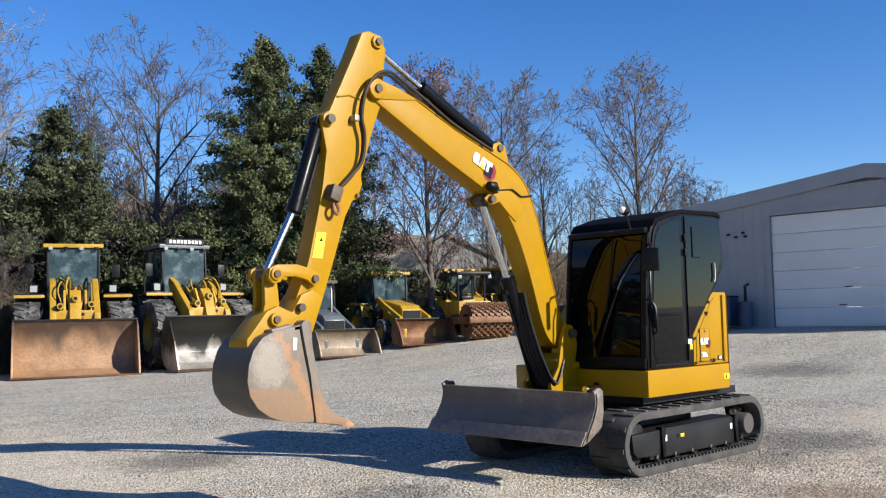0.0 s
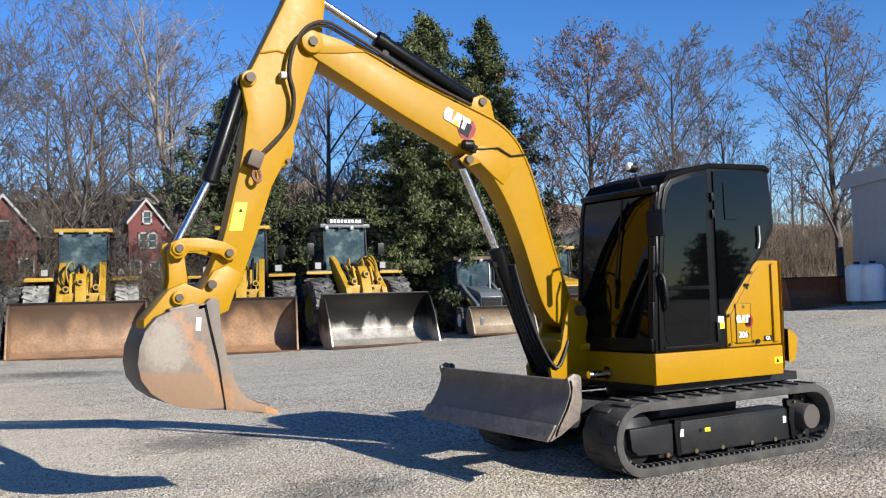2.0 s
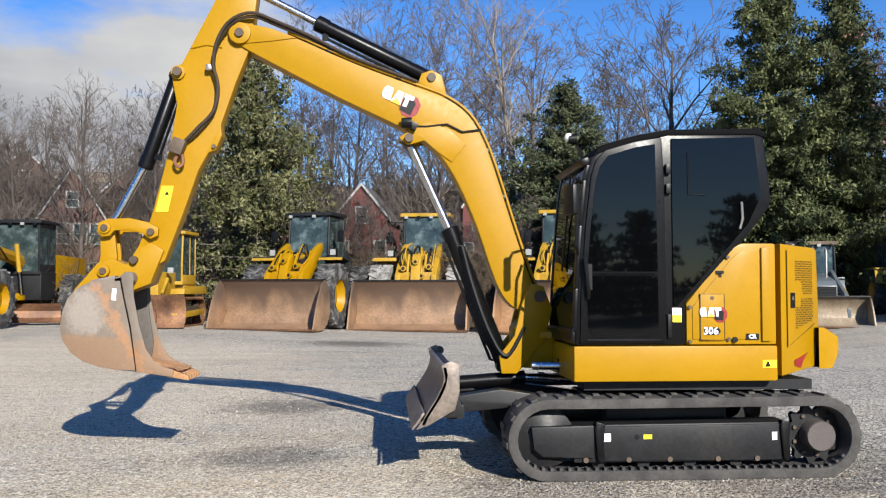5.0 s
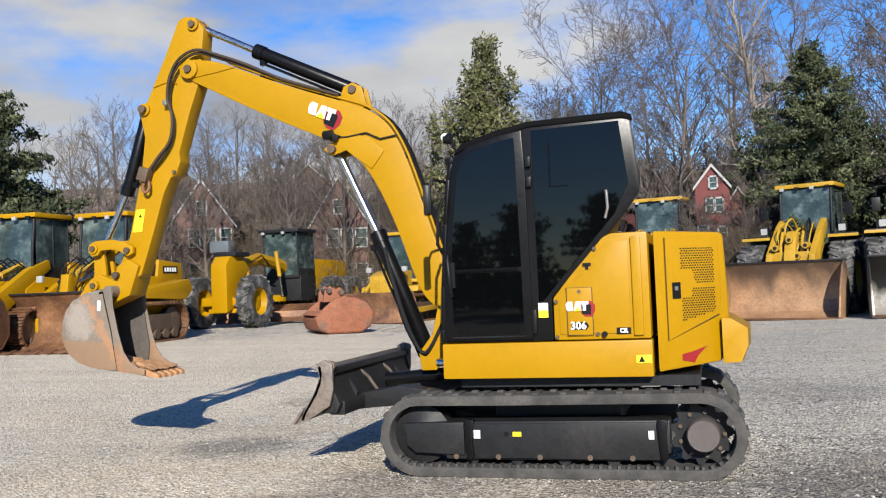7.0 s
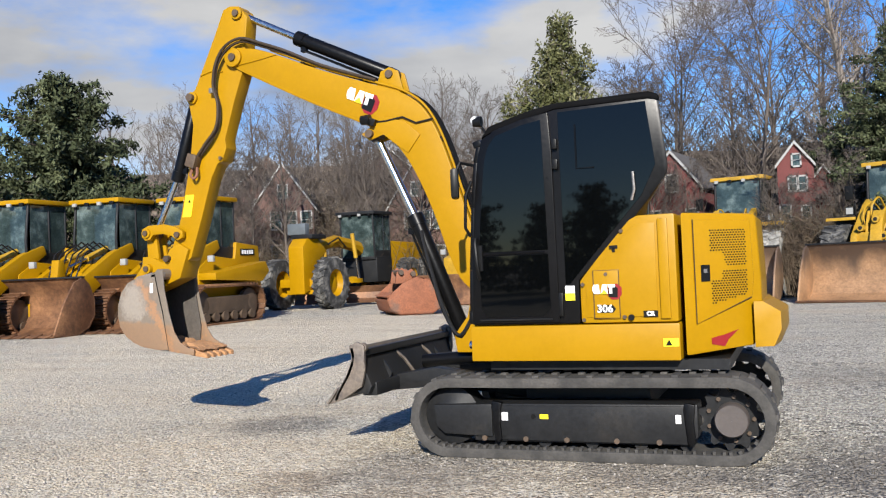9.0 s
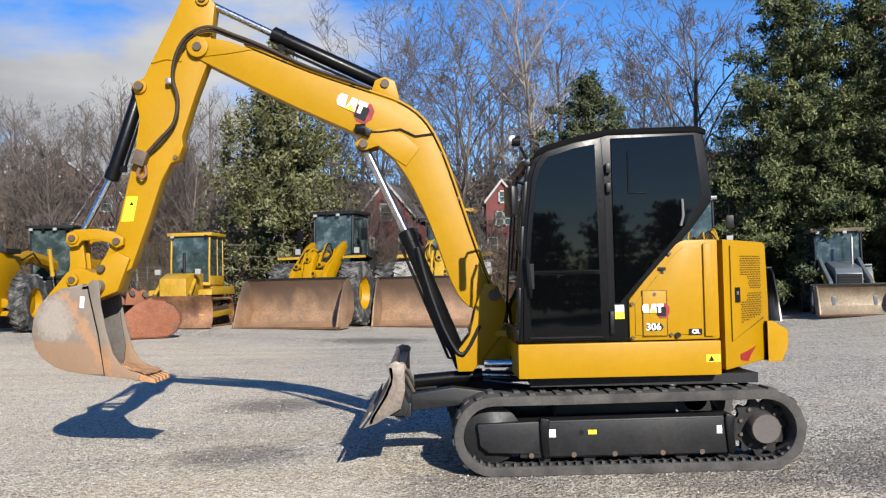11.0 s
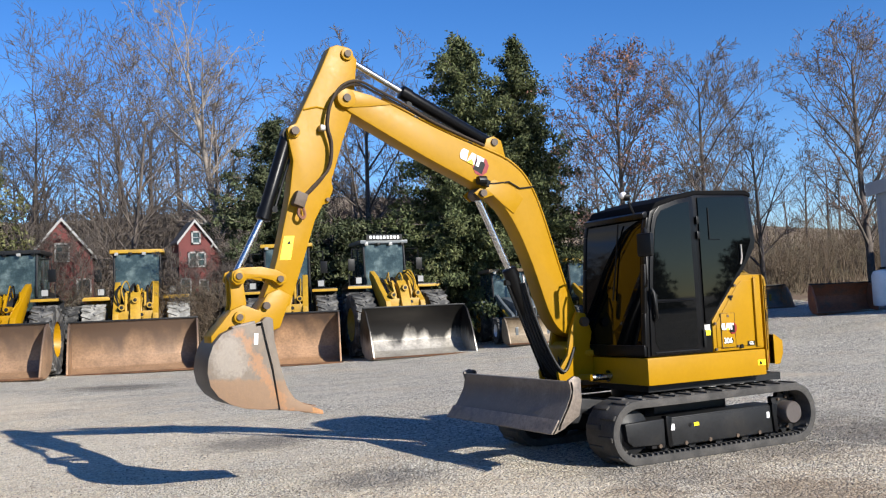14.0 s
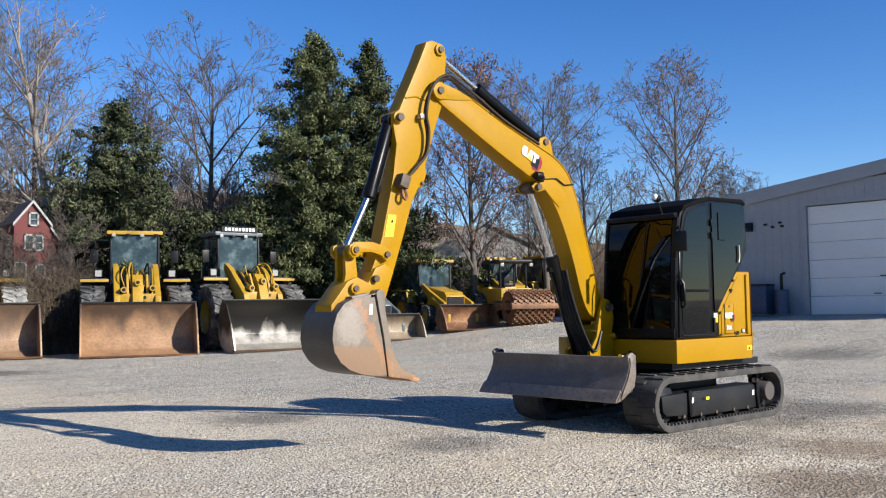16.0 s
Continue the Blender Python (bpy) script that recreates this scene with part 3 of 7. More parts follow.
def scatter_stones():
    """Loose angular stones on the yard, nearest to the walk."""
    rng = np.random.default_rng(5)
    n = 34000
    x, y = rng.uniform(-9.5, 6.5, n), rng.uniform(-5.6, 9.0, n)
    keep = rng.random(n) < np.clip(1.25 - (y + 5.6) / 13, 0.12, 1)
    x, y = x[keep], y[keep]
    n = len(x)
    s = rng.uniform(0.006, 0.013, n) * (1 + (rng.random(n) < 0.03) * 0.6)
    base = np.array([(1, 0, 0), (-0.5, 0.87, 0), (-0.5, -0.87, 0), (0.15, 0.1, 0.8), (0.5, 0.8, 0.3), (-0.9, 0.0, 0.35)], float)
    faces = np.array([(0, 4, 3), (4, 1, 3), (1, 5, 3), (5, 2, 3), (2, 0, 3), (0, 1, 4), (1, 2, 5)])
    a = rng.uniform(0, 6.28, n)
    jit = 1 + rng.uniform(-0.35, 0.35, (n, 6, 3))
    p = base[None] * jit * s[:, None, None]
    c, d = np.cos(a)[:, None], np.sin(a)[:, None]
    px, py = p[..., 0] * c - p[..., 1] * d + x[:, None], p[..., 0] * d + p[..., 1] * c + y[:, None]
    v = np.stack([px, py, p[..., 2] - 0.002], -1).reshape(-1, 3)
    fs = (faces[None] + 6 * np.arange(n)[:, None, None]).reshape(-1, 3)
    me = bpy.data.meshes.new("gravel_stones")
    me.from_pydata(v.tolist(), [], fs.tolist())
    m = bpy.data.materials.new("gravel_stone")
    m.use_nodes = True
    nn, l = m.node_tree.nodes, m.node_tree.links
    g = nn.new("ShaderNodeNewGeometry")
    r = nn.new("ShaderNodeValToRGB")
    for i, (q, col) in enumerate([(0, (0.12, 0.108, 0.092)), (0.5, (0.28, 0.256, 0.22)), (1, (0.40, 0.367, 0.315))]):
        if i > 1:
            r.color_ramp.elements.new(q)
        r.color_ramp.elements[i].position, r.color_ramp.elements[i].color = q, (*col, 1)
    l.new(g.outputs["Random Per Island"], r.inputs["Fac"])
    l.new(r.outputs["Color"], nn["Principled BSDF"].inputs["Base Color"])
    nn["Principled BSDF"].inputs["Roughness"].default_value = 0.9
    me.materials.append(m)
    tagged(new("gravel_stones", me), "loose grey crushed stones lying on the yard", "gravel", kind="stuff")


scatter_stones()


# ---- the excavator ----
def arc(c, r, a0, a1, n):
    return [(c[0] + r * math.cos(radians(a0 + (a1 - a0) * i / n)), c[1] + r * math.sin(radians(a0 + (a1 - a0) * i / n))) for i in range(n + 1)]


def text_mesh(name, words, size, depth, m):
    cu = bpy.data.curves.new(name, "FONT")
    cu.body, cu.size, cu.extrude, cu.align_x, cu.align_y, cu.resolution_u, cu.offset = words, size, depth, "CENTER", "CENTER", 2, 0.002
    tmp = new("text_source", cu)
    bpy.context.view_layer.update()
    me = bpy.data.meshes.new_from_object(tmp)
    bpy.data.objects.remove(tmp)
    bpy.data.curves.remove(cu)
    me.materials.clear()
    me.materials.append(m)
    me.name = name
    return me


def maker_mark(parent, c, w, y, side=-1, tilt=0.0):
    """The maker's mark: white block, red and black hexagon, yellow wedge, as plain shapes."""
    m = Matrix.Translation((c[0], y, c[1])) @ pose(0, 0, 0, 0, tilt, 0)
    g = Geo(m)
    hx = [(0.22 * w, -0.40 * w), (0.46 * w, -0.40 * w), (0.60 * w, -0.20 * w), (0.60 * w, 0.04 * w), (0.44 * w, 0.20 * w), (0.10 * w, 0.14 * w), (0.05 * w, -0.22 * w)]
    g.prism(hx, 0.0, side * 0.003)
    deck = part("decal", g, RED, parent, "dark red hexagon decal")
    g = Geo(m)
    g.prism([(0.10 * w, -0.30 * w), (0.44 * w, -0.33 * w), (0.46 * w, 0.02 * w), (0.36 * w, 0.10 * w), (0.10 * w, 0.08 * w)], side * 0.003, side * 0.005)
    part("decal", g, BLKDEC, deck, "black hexagon decal")
    g = Geo(m)
    g.prism([(-0.50 * w, -0.05 * w), (-0.44 * w, -0.17 * w), (-0.22 * w, -0.17 * w), (-0.26 * w, 0.18 * w), (-0.44 * w, 0.18 * w), (-0.50 * w, 0.08 * w)], side * 0.004, side * 0.008)
    part("decal", g, WHITE, deck, "white block decal")
    g = Geo(m)
    g.prism([(-0.20 * w, -0.17 * w), (0.08 * w, -0.17 * w), (0.05 * w, 0.18 * w), (-0.12 * w, 0.18 * w)], side * 0.004, side * 0.008)
    part("decal", g, WHITE, deck, "white block decal")
    g = Geo(m)
    g.prism([(0.14 * w, -0.17 * w), (0.25 * w, -0.17 * w), (0.25 * w, 0.06 * w), (0.36 * w, 0.06 * w), (0.36 * w, 0.18 * w), (0.08 * w, 0.18 * w), (0.10 * w, 0.06 * w), (0.14 * w, 0.06 * w)], side * 0.004, side * 0.008)
    part("decal", g, WHITE, deck, "white block decal")
    g = Geo(m)
    g.prism([(-0.20 * w, -0.185 * w), (0.08 * w, -0.185 * w), (-0.06 * w, -0.01 * w)], side * 0.006, side * 0.0095)
    part("decal", g, YDEC, deck, "yellow wedge decal")


def flat_decal(parent, x0, z0, x1, z1, y, m, label, side=-1, rise=0.003):
    g = Geo()
    g.prism([(x0, z0), (x1, z0), (x1, z1), (x0, z1)], y, y + side * rise)
    return part("decal", g, m, parent, label)


def turned_in(g, both=False):
    """The tail's sides turn inwards behind the engine cover."""
    g.v = [(0.69 + (x - 0.69) * 0.97 if x > 0.69 else x, y + (0.84 * max(0.0, x - 0.69) * (1 if y < 0 else -1) if both or y < 0 else 0), z) for x, y, z in g.v]
    return g


def build_excavator():
    ex = thing("excavator", "yellow and black compact crawler excavator with black-tinted cab, standing on gravel", "excavator")
    # undercarriage
    for sgn in (-1, 1):
        yo, yi = sgn * 0.985, sgn * 0.585
        xf, xr, zc = -0.985, 0.94, 0.285
        outer = arc((xr, zc), 0.285, -90, 90, 12) + [(0.3, 0.565), (-0.4, 0.56)] + arc((xf, zc - 0.005), 0.28, 90, 270, 12)
        inner = arc((xr, zc), 0.215, -90, 90, 12) + [(0.3, 0.497), (-0.4, 0.492)] + arc((xf, zc - 0.005), 0.212, 90, 270, 12)
        g = Geo()
        n = len(outer)
        v = [(p[0], yo, p[1]) for p in outer] + [(p[0], yo, p[1]) for p in inner] + [(p[0], yi, p[1]) for p in outer] + [(p[0], yi, p[1]) for p in inner]
        f = []
        for i in range(n):
            j = (i + 1) % n
            f += [(i, j, n + j, n + i), (2 * n + i, 3 * n + i, 3 * n + j, 2 * n + j), (i, 2 * n + i, 2 * n + j, j), (n + i, n + j, 3 * n + j, 3 * n + i)]
        g.add(v, f)
        belt = part("track_belt", g, RUB, ex, "dusty black rubber track", bevel=0.008)
        # tread bars outside, guide lugs inside
        loop = [Vector((p[0], p[1])) for p in outer]
        inn = [Vector((p[0], p[1])) for p in inner]

        def walk_loop(pts, step):
            res, k = [], 0.0
            for i in range(len(pts)):
                a, b = pts[i], pts[(i + 1) % len(pts)]
                d = (b - a).length
                while k < d:
                    t = (b - a) / d
                    res.append((a + t * k, t))
                    k += step
                k -= d
            return res

        bar = Geo()
        for k, (p, t) in enumerate(walk_loop(loop, 0.094)):
            ang = math.degrees(math.atan2(t.y, t.x))
            nrm = Vector((t.y, -t.x))
            q = p + nrm * 0.004
            bar.box((q.x, yo - sgn * (0.115 if k % 2 else 0.285), q.y), (0.046, 0.20, 0.022), (0, -ang, 0))
        tagged(part("tread", bar, RUB, ex, "raised rubber tread bars", bevel=0.006), kind="stuff")
        lug = Geo()
        for p, t in walk_loop(inn, 0.062):
            ang = math.degrees(math.atan2(t.y, t.x))
            nrm = Vector((-t.y, t.x))
            q = p + nrm * 0.008
            if p.y < 0.16:
                lug.box((q.x, yo - sgn * 0.045, q.y), (0.020, 0.07, 0.026), (0, -ang, 0))
        tagged(part("track_lugging", lug, RUB, ex, "rubber lugs along the track's inner rim"), kind="stuff")
        # track frame, covers
        g = Geo()
        g.prism([(-0.80, 0.115), (0.66, 0.115), (0.74, 0.17), (0.74, 0.385), (-0.80, 0.375)], yo - sgn * 0.06, yo - sgn * 0.33)
        fr = part("track_frame", g, BLKMAT, ex, "black steel track frame", bevel=0.012)
        g = Geo()
        g.prism([(-0.60, 0.128), (0.70, 0.125), (0.715, 0.15), (0.715, 0.372), (-0.60, 0.362)], yo - sgn * 0.045, yo - sgn * 0.07)
        part("side_plate", g, BLKMAT, fr, "black side plate", bevel=0.004)
        g = Geo()
        g.prism([(-1.08, 0.21), (-1.02, 0.16), (-0.66, 0.145), (-0.66, 0.375), (-1.10, 0.365)], yo - sgn * 0.04, yo - sgn * 0.22)
        part("idler_cover", g, BLKMAT, fr, "black cover over the front idler", bevel=0.012)
        g = Geo()
        g.prism([(-0.66, 0.36), (-0.64, 0.14), (-0.615, 0.11), (-0.59, 0.14), (-0.60, 0.27), (-0.585, 0.385), (-0.65, 0.40)], yo - sgn * 0.022, yo - sgn * 0.09)
        part("bracket", g, BLK, fr, bevel=0.006)
        g = Geo()
        g.prism([(0.655, 0.36), (0.675, 0.14), (0.70, 0.11), (0.725, 0.14), (0.715, 0.27), (0.73, 0.385), (0.665, 0.40)], yo - sgn * 0.022, yo - sgn * 0.09)
        part("bracket", g, BLK, fr, bevel=0.006)
        for bx in (-0.72, -0.42, -0.13, 0.21, 0.49):
            g = Geo()
            g.rod((bx, yo - sgn * 0.035, 0.137), (bx, yo - sgn * 0.075, 0.137), 0.019, 10)
            part("bolt", g, PIN, fr, "rust-marked steel bolt")
        g = Geo()
        g.rod((-0.36, yo - sgn * 0.040, 0.292), (-0.36, yo - sgn * 0.07, 0.292), 0.017, 12)
        part("plug", g, BLKDEC, fr, "round black plug")
        # idler, sprocket with teeth, hub motor
        g = Geo()
        g.lathe([(0.08, yo - sgn * 0.08), (0.205, yo - sgn * 0.12), (0.205, yo - sgn * 0.30), (0.08, yo - sgn * 0.30)], (xf, 0, zc - 0.005), "y", 24)
        part("idler_wheel", g, BLKMAT, ex)
        g = Geo()
        ring = []
        for i in range(44):
            r = 0.208 if i % 4 < 2 else 0.172
            ring.append((xr + r * math.cos(2 * math.pi * i / 44), zc + r * math.sin(2 * math.pi * i / 44)))
        g.prism(ring, yo - sgn * 0.15, yo - sgn * 0.20)
        spr = part("sprocket", g, BLKMAT, ex, "black toothed drive sprocket")
        g = Geo()
        g.lathe([(0.001, yo - sgn * 0.028), (0.100, yo - sgn * 0.028), (0.108, yo - sgn * 0.04), (0.108, yo - sgn * 0.20), (0.001, yo - sgn * 0.20)], (xr + 0.01, 0, zc), "y", 28)
        part("hub_motor", g, mat("hub_brown_grey", (0.085, 0.072, 0.066), 0.55, 0.2, var=0.12), spr, "round grey-brown hub cover")
        for k in range(9):
            a = 2 * math.pi * k / 9
            g = Geo()
            g.rod((xr + 0.145 * math.cos(a), yo - sgn * 0.13, zc + 0.145 * math.sin(a)), (xr + 0.145 * math.cos(a), yo - sgn * 0.16, zc + 0.145 * math.sin(a)), 0.014, 8)
            part("bolt", g, PIN, spr, "steel bolt on the sprocket")
        for rx in (-0.62, -0.30, 0.03, 0.36, 0.66):
            g = Geo()
            g.rod((rx, yo - sgn * 0.10, 0.115), (rx, yo - sgn * 0.30, 0.115), 0.046, 16)
            part("roller", g, BLKMAT, fr)
        yp = yo - sgn * 0.045
        flat_decal(fr, -0.635 + 0.045, 0.262, -0.545, 0.318, yp, WHITE, "small white sticker", sgn)
        flat_decal(fr, 0.600, 0.262, 0.636, 0.318, yp, WHITE, "small white sticker", sgn)
        flat_decal(fr, -0.315, 0.277, -0.255, 0.308, yp, YDEC, "small yellow sticker", sgn)
    g = Geo()
    g.box((-0.05, 0, 0.40), (0.9, 1.25, 0.16))
    g.box((-0.5, 0, 0.40), (0.5, 0.7, 0.12))
    part("centre_frame", g, BLKMAT, ex, "black steel centre frame", bevel=0.02)
    g = Geo()
    g.lathe([(0.30, 0.47), (0.44, 0.47), (0.44, 0.69), (0.30, 0.69)], (0.05, 0, 0), "z", 40)
    part("slew_ring", g, BLK, ex, "black slew ring")
    # dozer blade
    curve = [(-1.86, 0.40), (-1.835, 0.46), (-1.79, 0.53), (-1.745, 0.60), (-1.715, 0.67), (-1.705, 0.73), (-1.715, 0.785)]
    g = Geo()
    g.sheet(curve, -1.02, 0.83, -0.028)
    bl = part("blade", g, BLADE, ex, "dark grey curved dozer blade with scuffed edges", bevel=0.004)
    g = Geo()
    g.sheet([(-1.915, 0.365), (-1.875, 0.415), (-1.835, 0.475)], -1.02, 0.83, 0.016)
    part("cutting_edge", g, BLADE_EDGE, bl, "scuffed bare steel cutting edge", bevel=0.003)
    for yy in (-1.02, 0.83):
        g = Geo()
        inn = -1 if yy > 0 else 1
        g.prism([(-1.90, 0.365), (-1.80, 0.40), (-1.63, 0.50), (-1.60, 0.62), (-1.60, 0.80), (-1.66, 0.83), (-1.725, 0.80), (-1.70, 0.70), (-1.76, 0.57), (-1.85, 0.43)], yy, yy + inn * 0.03)
        part("end_plate", g, BLADE_EDGE, bl, "scuffed end plate", bevel=0.004)
    for yy in (-0.62, 0.44):
        g = Geo()
        g.prism([(-1.80, 0.44), (-1.60, 0.47), (-1.56, 0.56), (-1.67, 0.72), (-1.70, 0.66), (-1.745, 0.56)], yy - 0.012, yy + 0.012)
        part("rib", g, BLKMAT, bl)
    g = Geo()
    g.prism([(-1.80, 0.44), (-1.60, 0.44), (-1.57, 0.50), (-1.62, 0.62), (-1.65, 0.75), (-1.672, 0.75), (-1.69, 0.60)], -0.97, 0.78)
    g.box((-1.62, -0.095, 0.47), (0.12, 1.62, 0.10))
    g.box((-1.642, -0.095, 0.745), (0.05, 1.78, 0.05))
    part("crossbeam", g, BLKMAT, bl, bevel=0.01)
    for yy, lean in ((-0.30, 0.10), (0.22, 0.10)):
        g = Geo()
        g.tube([(-1.70, yy - lean, 0.76), (-1.60, yy, 0.64), (-1.545, yy + lean, 0.50)], 0.014, 6)
        part("gusset", g, BLADE_EDGE, bl, "scuffed weld-on bar")
    for yy in (-0.985, 0.795):
        g = Geo()
        g.lathe([(0.020, yy - 0.018), (0.036, yy - 0.018), (0.036, yy + 0.018), (0.020, yy + 0.018)], (-1.625, 0, 0.785), "y", 18)
        part("lifting_eye", g, BLADE_EDGE, bl, "ring-shaped lifting eye")
    for yy in (-0.42, 0.42):
        g = Geo()
        g.prism([(-1.66, 0.40), (-1.66, 0.52), (-1.25, 0.58), (-0.45, 0.46), (-0.45, 0.34), (-1.20, 0.44)], yy - 0.07, yy + 0.07)
        part("push_arm", g, BLKMAT, bl, "black steel push arm", bevel=0.015)
    g = Geo()
    g.rod((-1.55, 0, 0.58), (-1.0, 0, 0.62), 0.055)
    part("blade_cylinder", g, BLK, bl)
    g = Geo()
    g.rod((-1.0, 0, 0.62), (-0.55, 0, 0.60), 0.03)
    part("piston_rod", g, CHROME, bl)
    # upper frame
    g = Geo()
    g.prism([(-0.795, -0.93), (0.655, -0.93), (0.655, 0.90), (-0.55, 0.90), (-0.72, 0.62), (-0.72, -0.02), (-0.795, -0.02)], 0.672, 0.918, "z")
    body = part("upper_frame", g, YEL, ex, "yellow painted upper frame skirt", bevel=0.012)
    g = Geo()
    g.prism([(-0.70, -0.80), (0.95, -0.82), (0.95, 0.82), (-0.60, 0.80)], 0.60, 0.672, "z")
    part("belly_plate", g, BLKMAT, body)
    flat_decal(body, 0.545, 0.765, 0.645, 0.818, -0.93, YDEC, "yellow warning sticker")
    g = Geo()
    g.prism([(0.56, 0.772), (0.602, 0.772), (0.581, 0.812)], -0.933, -0.9355)
    part("decal", g, BLKDEC, body, "black warning triangle")
    # engine side cover beside and behind the cab
    prof = [(0.003, 0.926), (0.003, 1.215), (0.30, 1.575), (0.345, 1.622), (0.42, 1.640), (0.652, 1.640), (0.652, 0.926)]
    g = Geo()
    g.prism(prof, -0.925, 0.88)
    eng = part("engine_cover", g, YEL, ex, "yellow pressed steel engine cover", bevel=0.018)
    g = Geo()
    g.prism([(0.045, 0.965), (0.045, 1.19), (0.33, 1.53), (0.40, 1.585), (0.52, 1.585), (0.52, 0.965)], -0.925, -0.933)
    part("panel", g, YEL, eng, bevel=0.006)
    g = Geo()
    g.prism([(0.540, 0.95), (0.605, 0.95), (0.605, 1.61), (0.540, 1.61)], -0.925, -0.948)
    part("rib", g, YEL, eng, bevel=0.008)
    g = Geo()
    g.prism([(0.095, 0.955), (0.275, 0.955), (0.275, 1.285), (0.095, 1.285)], -0.933, -0.940)
    hatch = part("hatch", g, YEL, eng, bevel=0.010)
    g = Geo()
    g.tube([(0.099, -0.938, 0.960), (0.271, -0.938, 0.960), (0.271, -0.938, 1.281), (0.099, -0.938, 1.281), (0.099, -0.938, 0.960)], 0.0045, 5)
    part("joint", g, JOINT, hatch, "dark joint round the hatch")
    maker_mark(hatch, (0.182, 1.155), 0.178, -0.941)
    g = Geo()
    g.prism([(0.125, 0.995), (0.225, 0.995), (0.245, 1.02), (0.225, 1.048), (0.125, 1.048)], -0.940, -0.9415)
    part("decal", g, BLKDEC, hatch, "black model number plate")
    tm = new("model_number", text_mesh("model_number", "306", 0.072, 0.0012, WHITE))
    tm.parent = hatch
    tm.matrix_basis = Matrix.Translation((0.172, -0.943, 1.022)) @ pose(0, 0, 0, 90, 0, 0)
    tagged(tm, "white model number 306")
    g = Geo()
    g.prism([(0.425, 0.962), (0.520, 0.962), (0.520, 1.004), (0.425, 1.004)], -0.933, -0.9365)
    plate = part("decal", g, BLKDEC, eng, "small black badge")
    tm = new("badge_letters", text_mesh("badge_letters", "CR", 0.040, 0.001, WHITE))
    tm.parent = plate
    tm.matrix_basis = Matrix.Translation((0.472, -0.938, 0.983)) @ pose(0, 0, 0, 90, 0, 0)
    for px, pz in ((0.025, 1.19), (0.30, 1.54), (0.025, 0.95), (0.30, 0.965), (0.56, 0.965), (0.56, 1.60), (0.185, 1.255)):
        g = Geo()
        g.rod((px, -0.93, pz), (px, -0.945, pz), 0.013, 10)
        part("bolt", g, PIN, eng, "dark cover bolt")
    g = Geo()
    g.box((0.245, -0.934, 1.435), (0.055, 0.008, 0.022))
    g.box((0.245, -0.934, 1.415), (0.020, 0.008, 0.030))
    part("latch", g, BLKDEC, eng)
    g = Geo()
    g.rod((0.345, -0.93, 0.962), (0.345, -0.947, 0.962), 0.020, 12)
    part("latch", g, BLKDEC, eng)
    # rear service door
    g = Geo()
    g.prism([(0.69, 0.70), (0.69, 1.640), (1.13, 1.625), (1.155, 1.605), (1.172, 1.19), (1.172, 0.99), (1.11, 0.738)], -0.915, 0.90)
    g = turned_in(g, True)
    rear = part("rear_housing", g, YEL, ex, "yellow rear housing", bevel=0.022)
    g = Geo()
    g.prism([(0.76, 0.90), (0.76, 1.595), (1.115, 1.578), (1.125, 1.20), (1.11, 1.06)], -0.915, -0.926)
    dr = part("service_door", turned_in(g), YEL, rear, "yellow service door with punched vents", bevel=0.006)
    g = Geo()
    g.tube([(0.762, -0.924, 1.592), (0.762, -0.924, 0.903), (1.106, -0.924, 1.060)], 0.005, 5)
    part("joint", turned_in(g), JOINT, dr, "dark joint along the door")
    g = Geo()
    g.prism([(0.80, 1.18), (0.855, 1.18), (0.855, 1.29), (0.80, 1.29)], -0.926, -0.932)
    latch = part("latch", turned_in(g), BLKDEC, dr, "black door latch")
    g = Geo()
    g.box((0.828, -0.933, 1.25), (0.022, 0.004, 0.026))
    part("key_slot", turned_in(g), STEEL, latch)
    holes = Geo()
    for iz in range(15):
        for ix in range(13):
            z = 1.285 + iz * 0.0165
            x = 0.865 + ix * 0.0172 + (0.0078 if iz % 2 else 0)
            if x > 1.082 or (iz < 6 and x < 0.93 + (5 - iz) * 0.006):
                continue
            holes.lathe([(0.0002, -0.9262), (0.0062, -0.9262), (0.0062, -0.9272), (0.0002, -0.9272)], (x, 0, z), "y", 6)
    tagged(part("vent_mesh", turned_in(holes), BLKDEC, dr, "dark punched vent mesh"), kind="stuff")
    holes = Geo()
    for iz in range(14):
        for ix in range(13):
            z = 1.035 + iz * 0.0160
            x = 0.865 + ix * 0.0172 + (0.0078 if iz % 2 else 0)
            if x > 1.082 or (z > 1.185 and x < 0.93) or (z < 1.03 + (x - 0.865) * 0.25):
                continue
            holes.lathe([(0.0002, -0.9262), (0.0062, -0.9262), (0.0062, -0.9272), (0.0002, -0.9272)], (x, 0, z), "y", 6)
    tagged(part("vent_mesh", turned_in(holes), BLKDEC, dr, "dark punched vent mesh"), kind="stuff")
    g = Geo()
    g.prism([(0.845, 0.765), (0.925, 0.745), (0.95, 0.79), (1.015, 0.852), (0.925, 0.822), (0.845, 0.805)], -0.912, -0.922)
    part("tail_lamp", turned_in(g), RED, rear, "dark red tail reflector")
    # counterweight: rounded in plan
    plan = [(1.06, -0.62)] + [(1.13 + 0.165 * math.sin(radians(a)), -0.58 + 1.16 * a / 180) for a in range(0, 181, 12)] + [(1.06, 0.62)]
    g = Geo()
    n = len(plan)
    rows = [(0.0, 0.735), (0.10, 0.728), (0.15, 0.84), (0.15, 0.96), (0.04, 1.03), (0.0, 1.03)]
    v = []
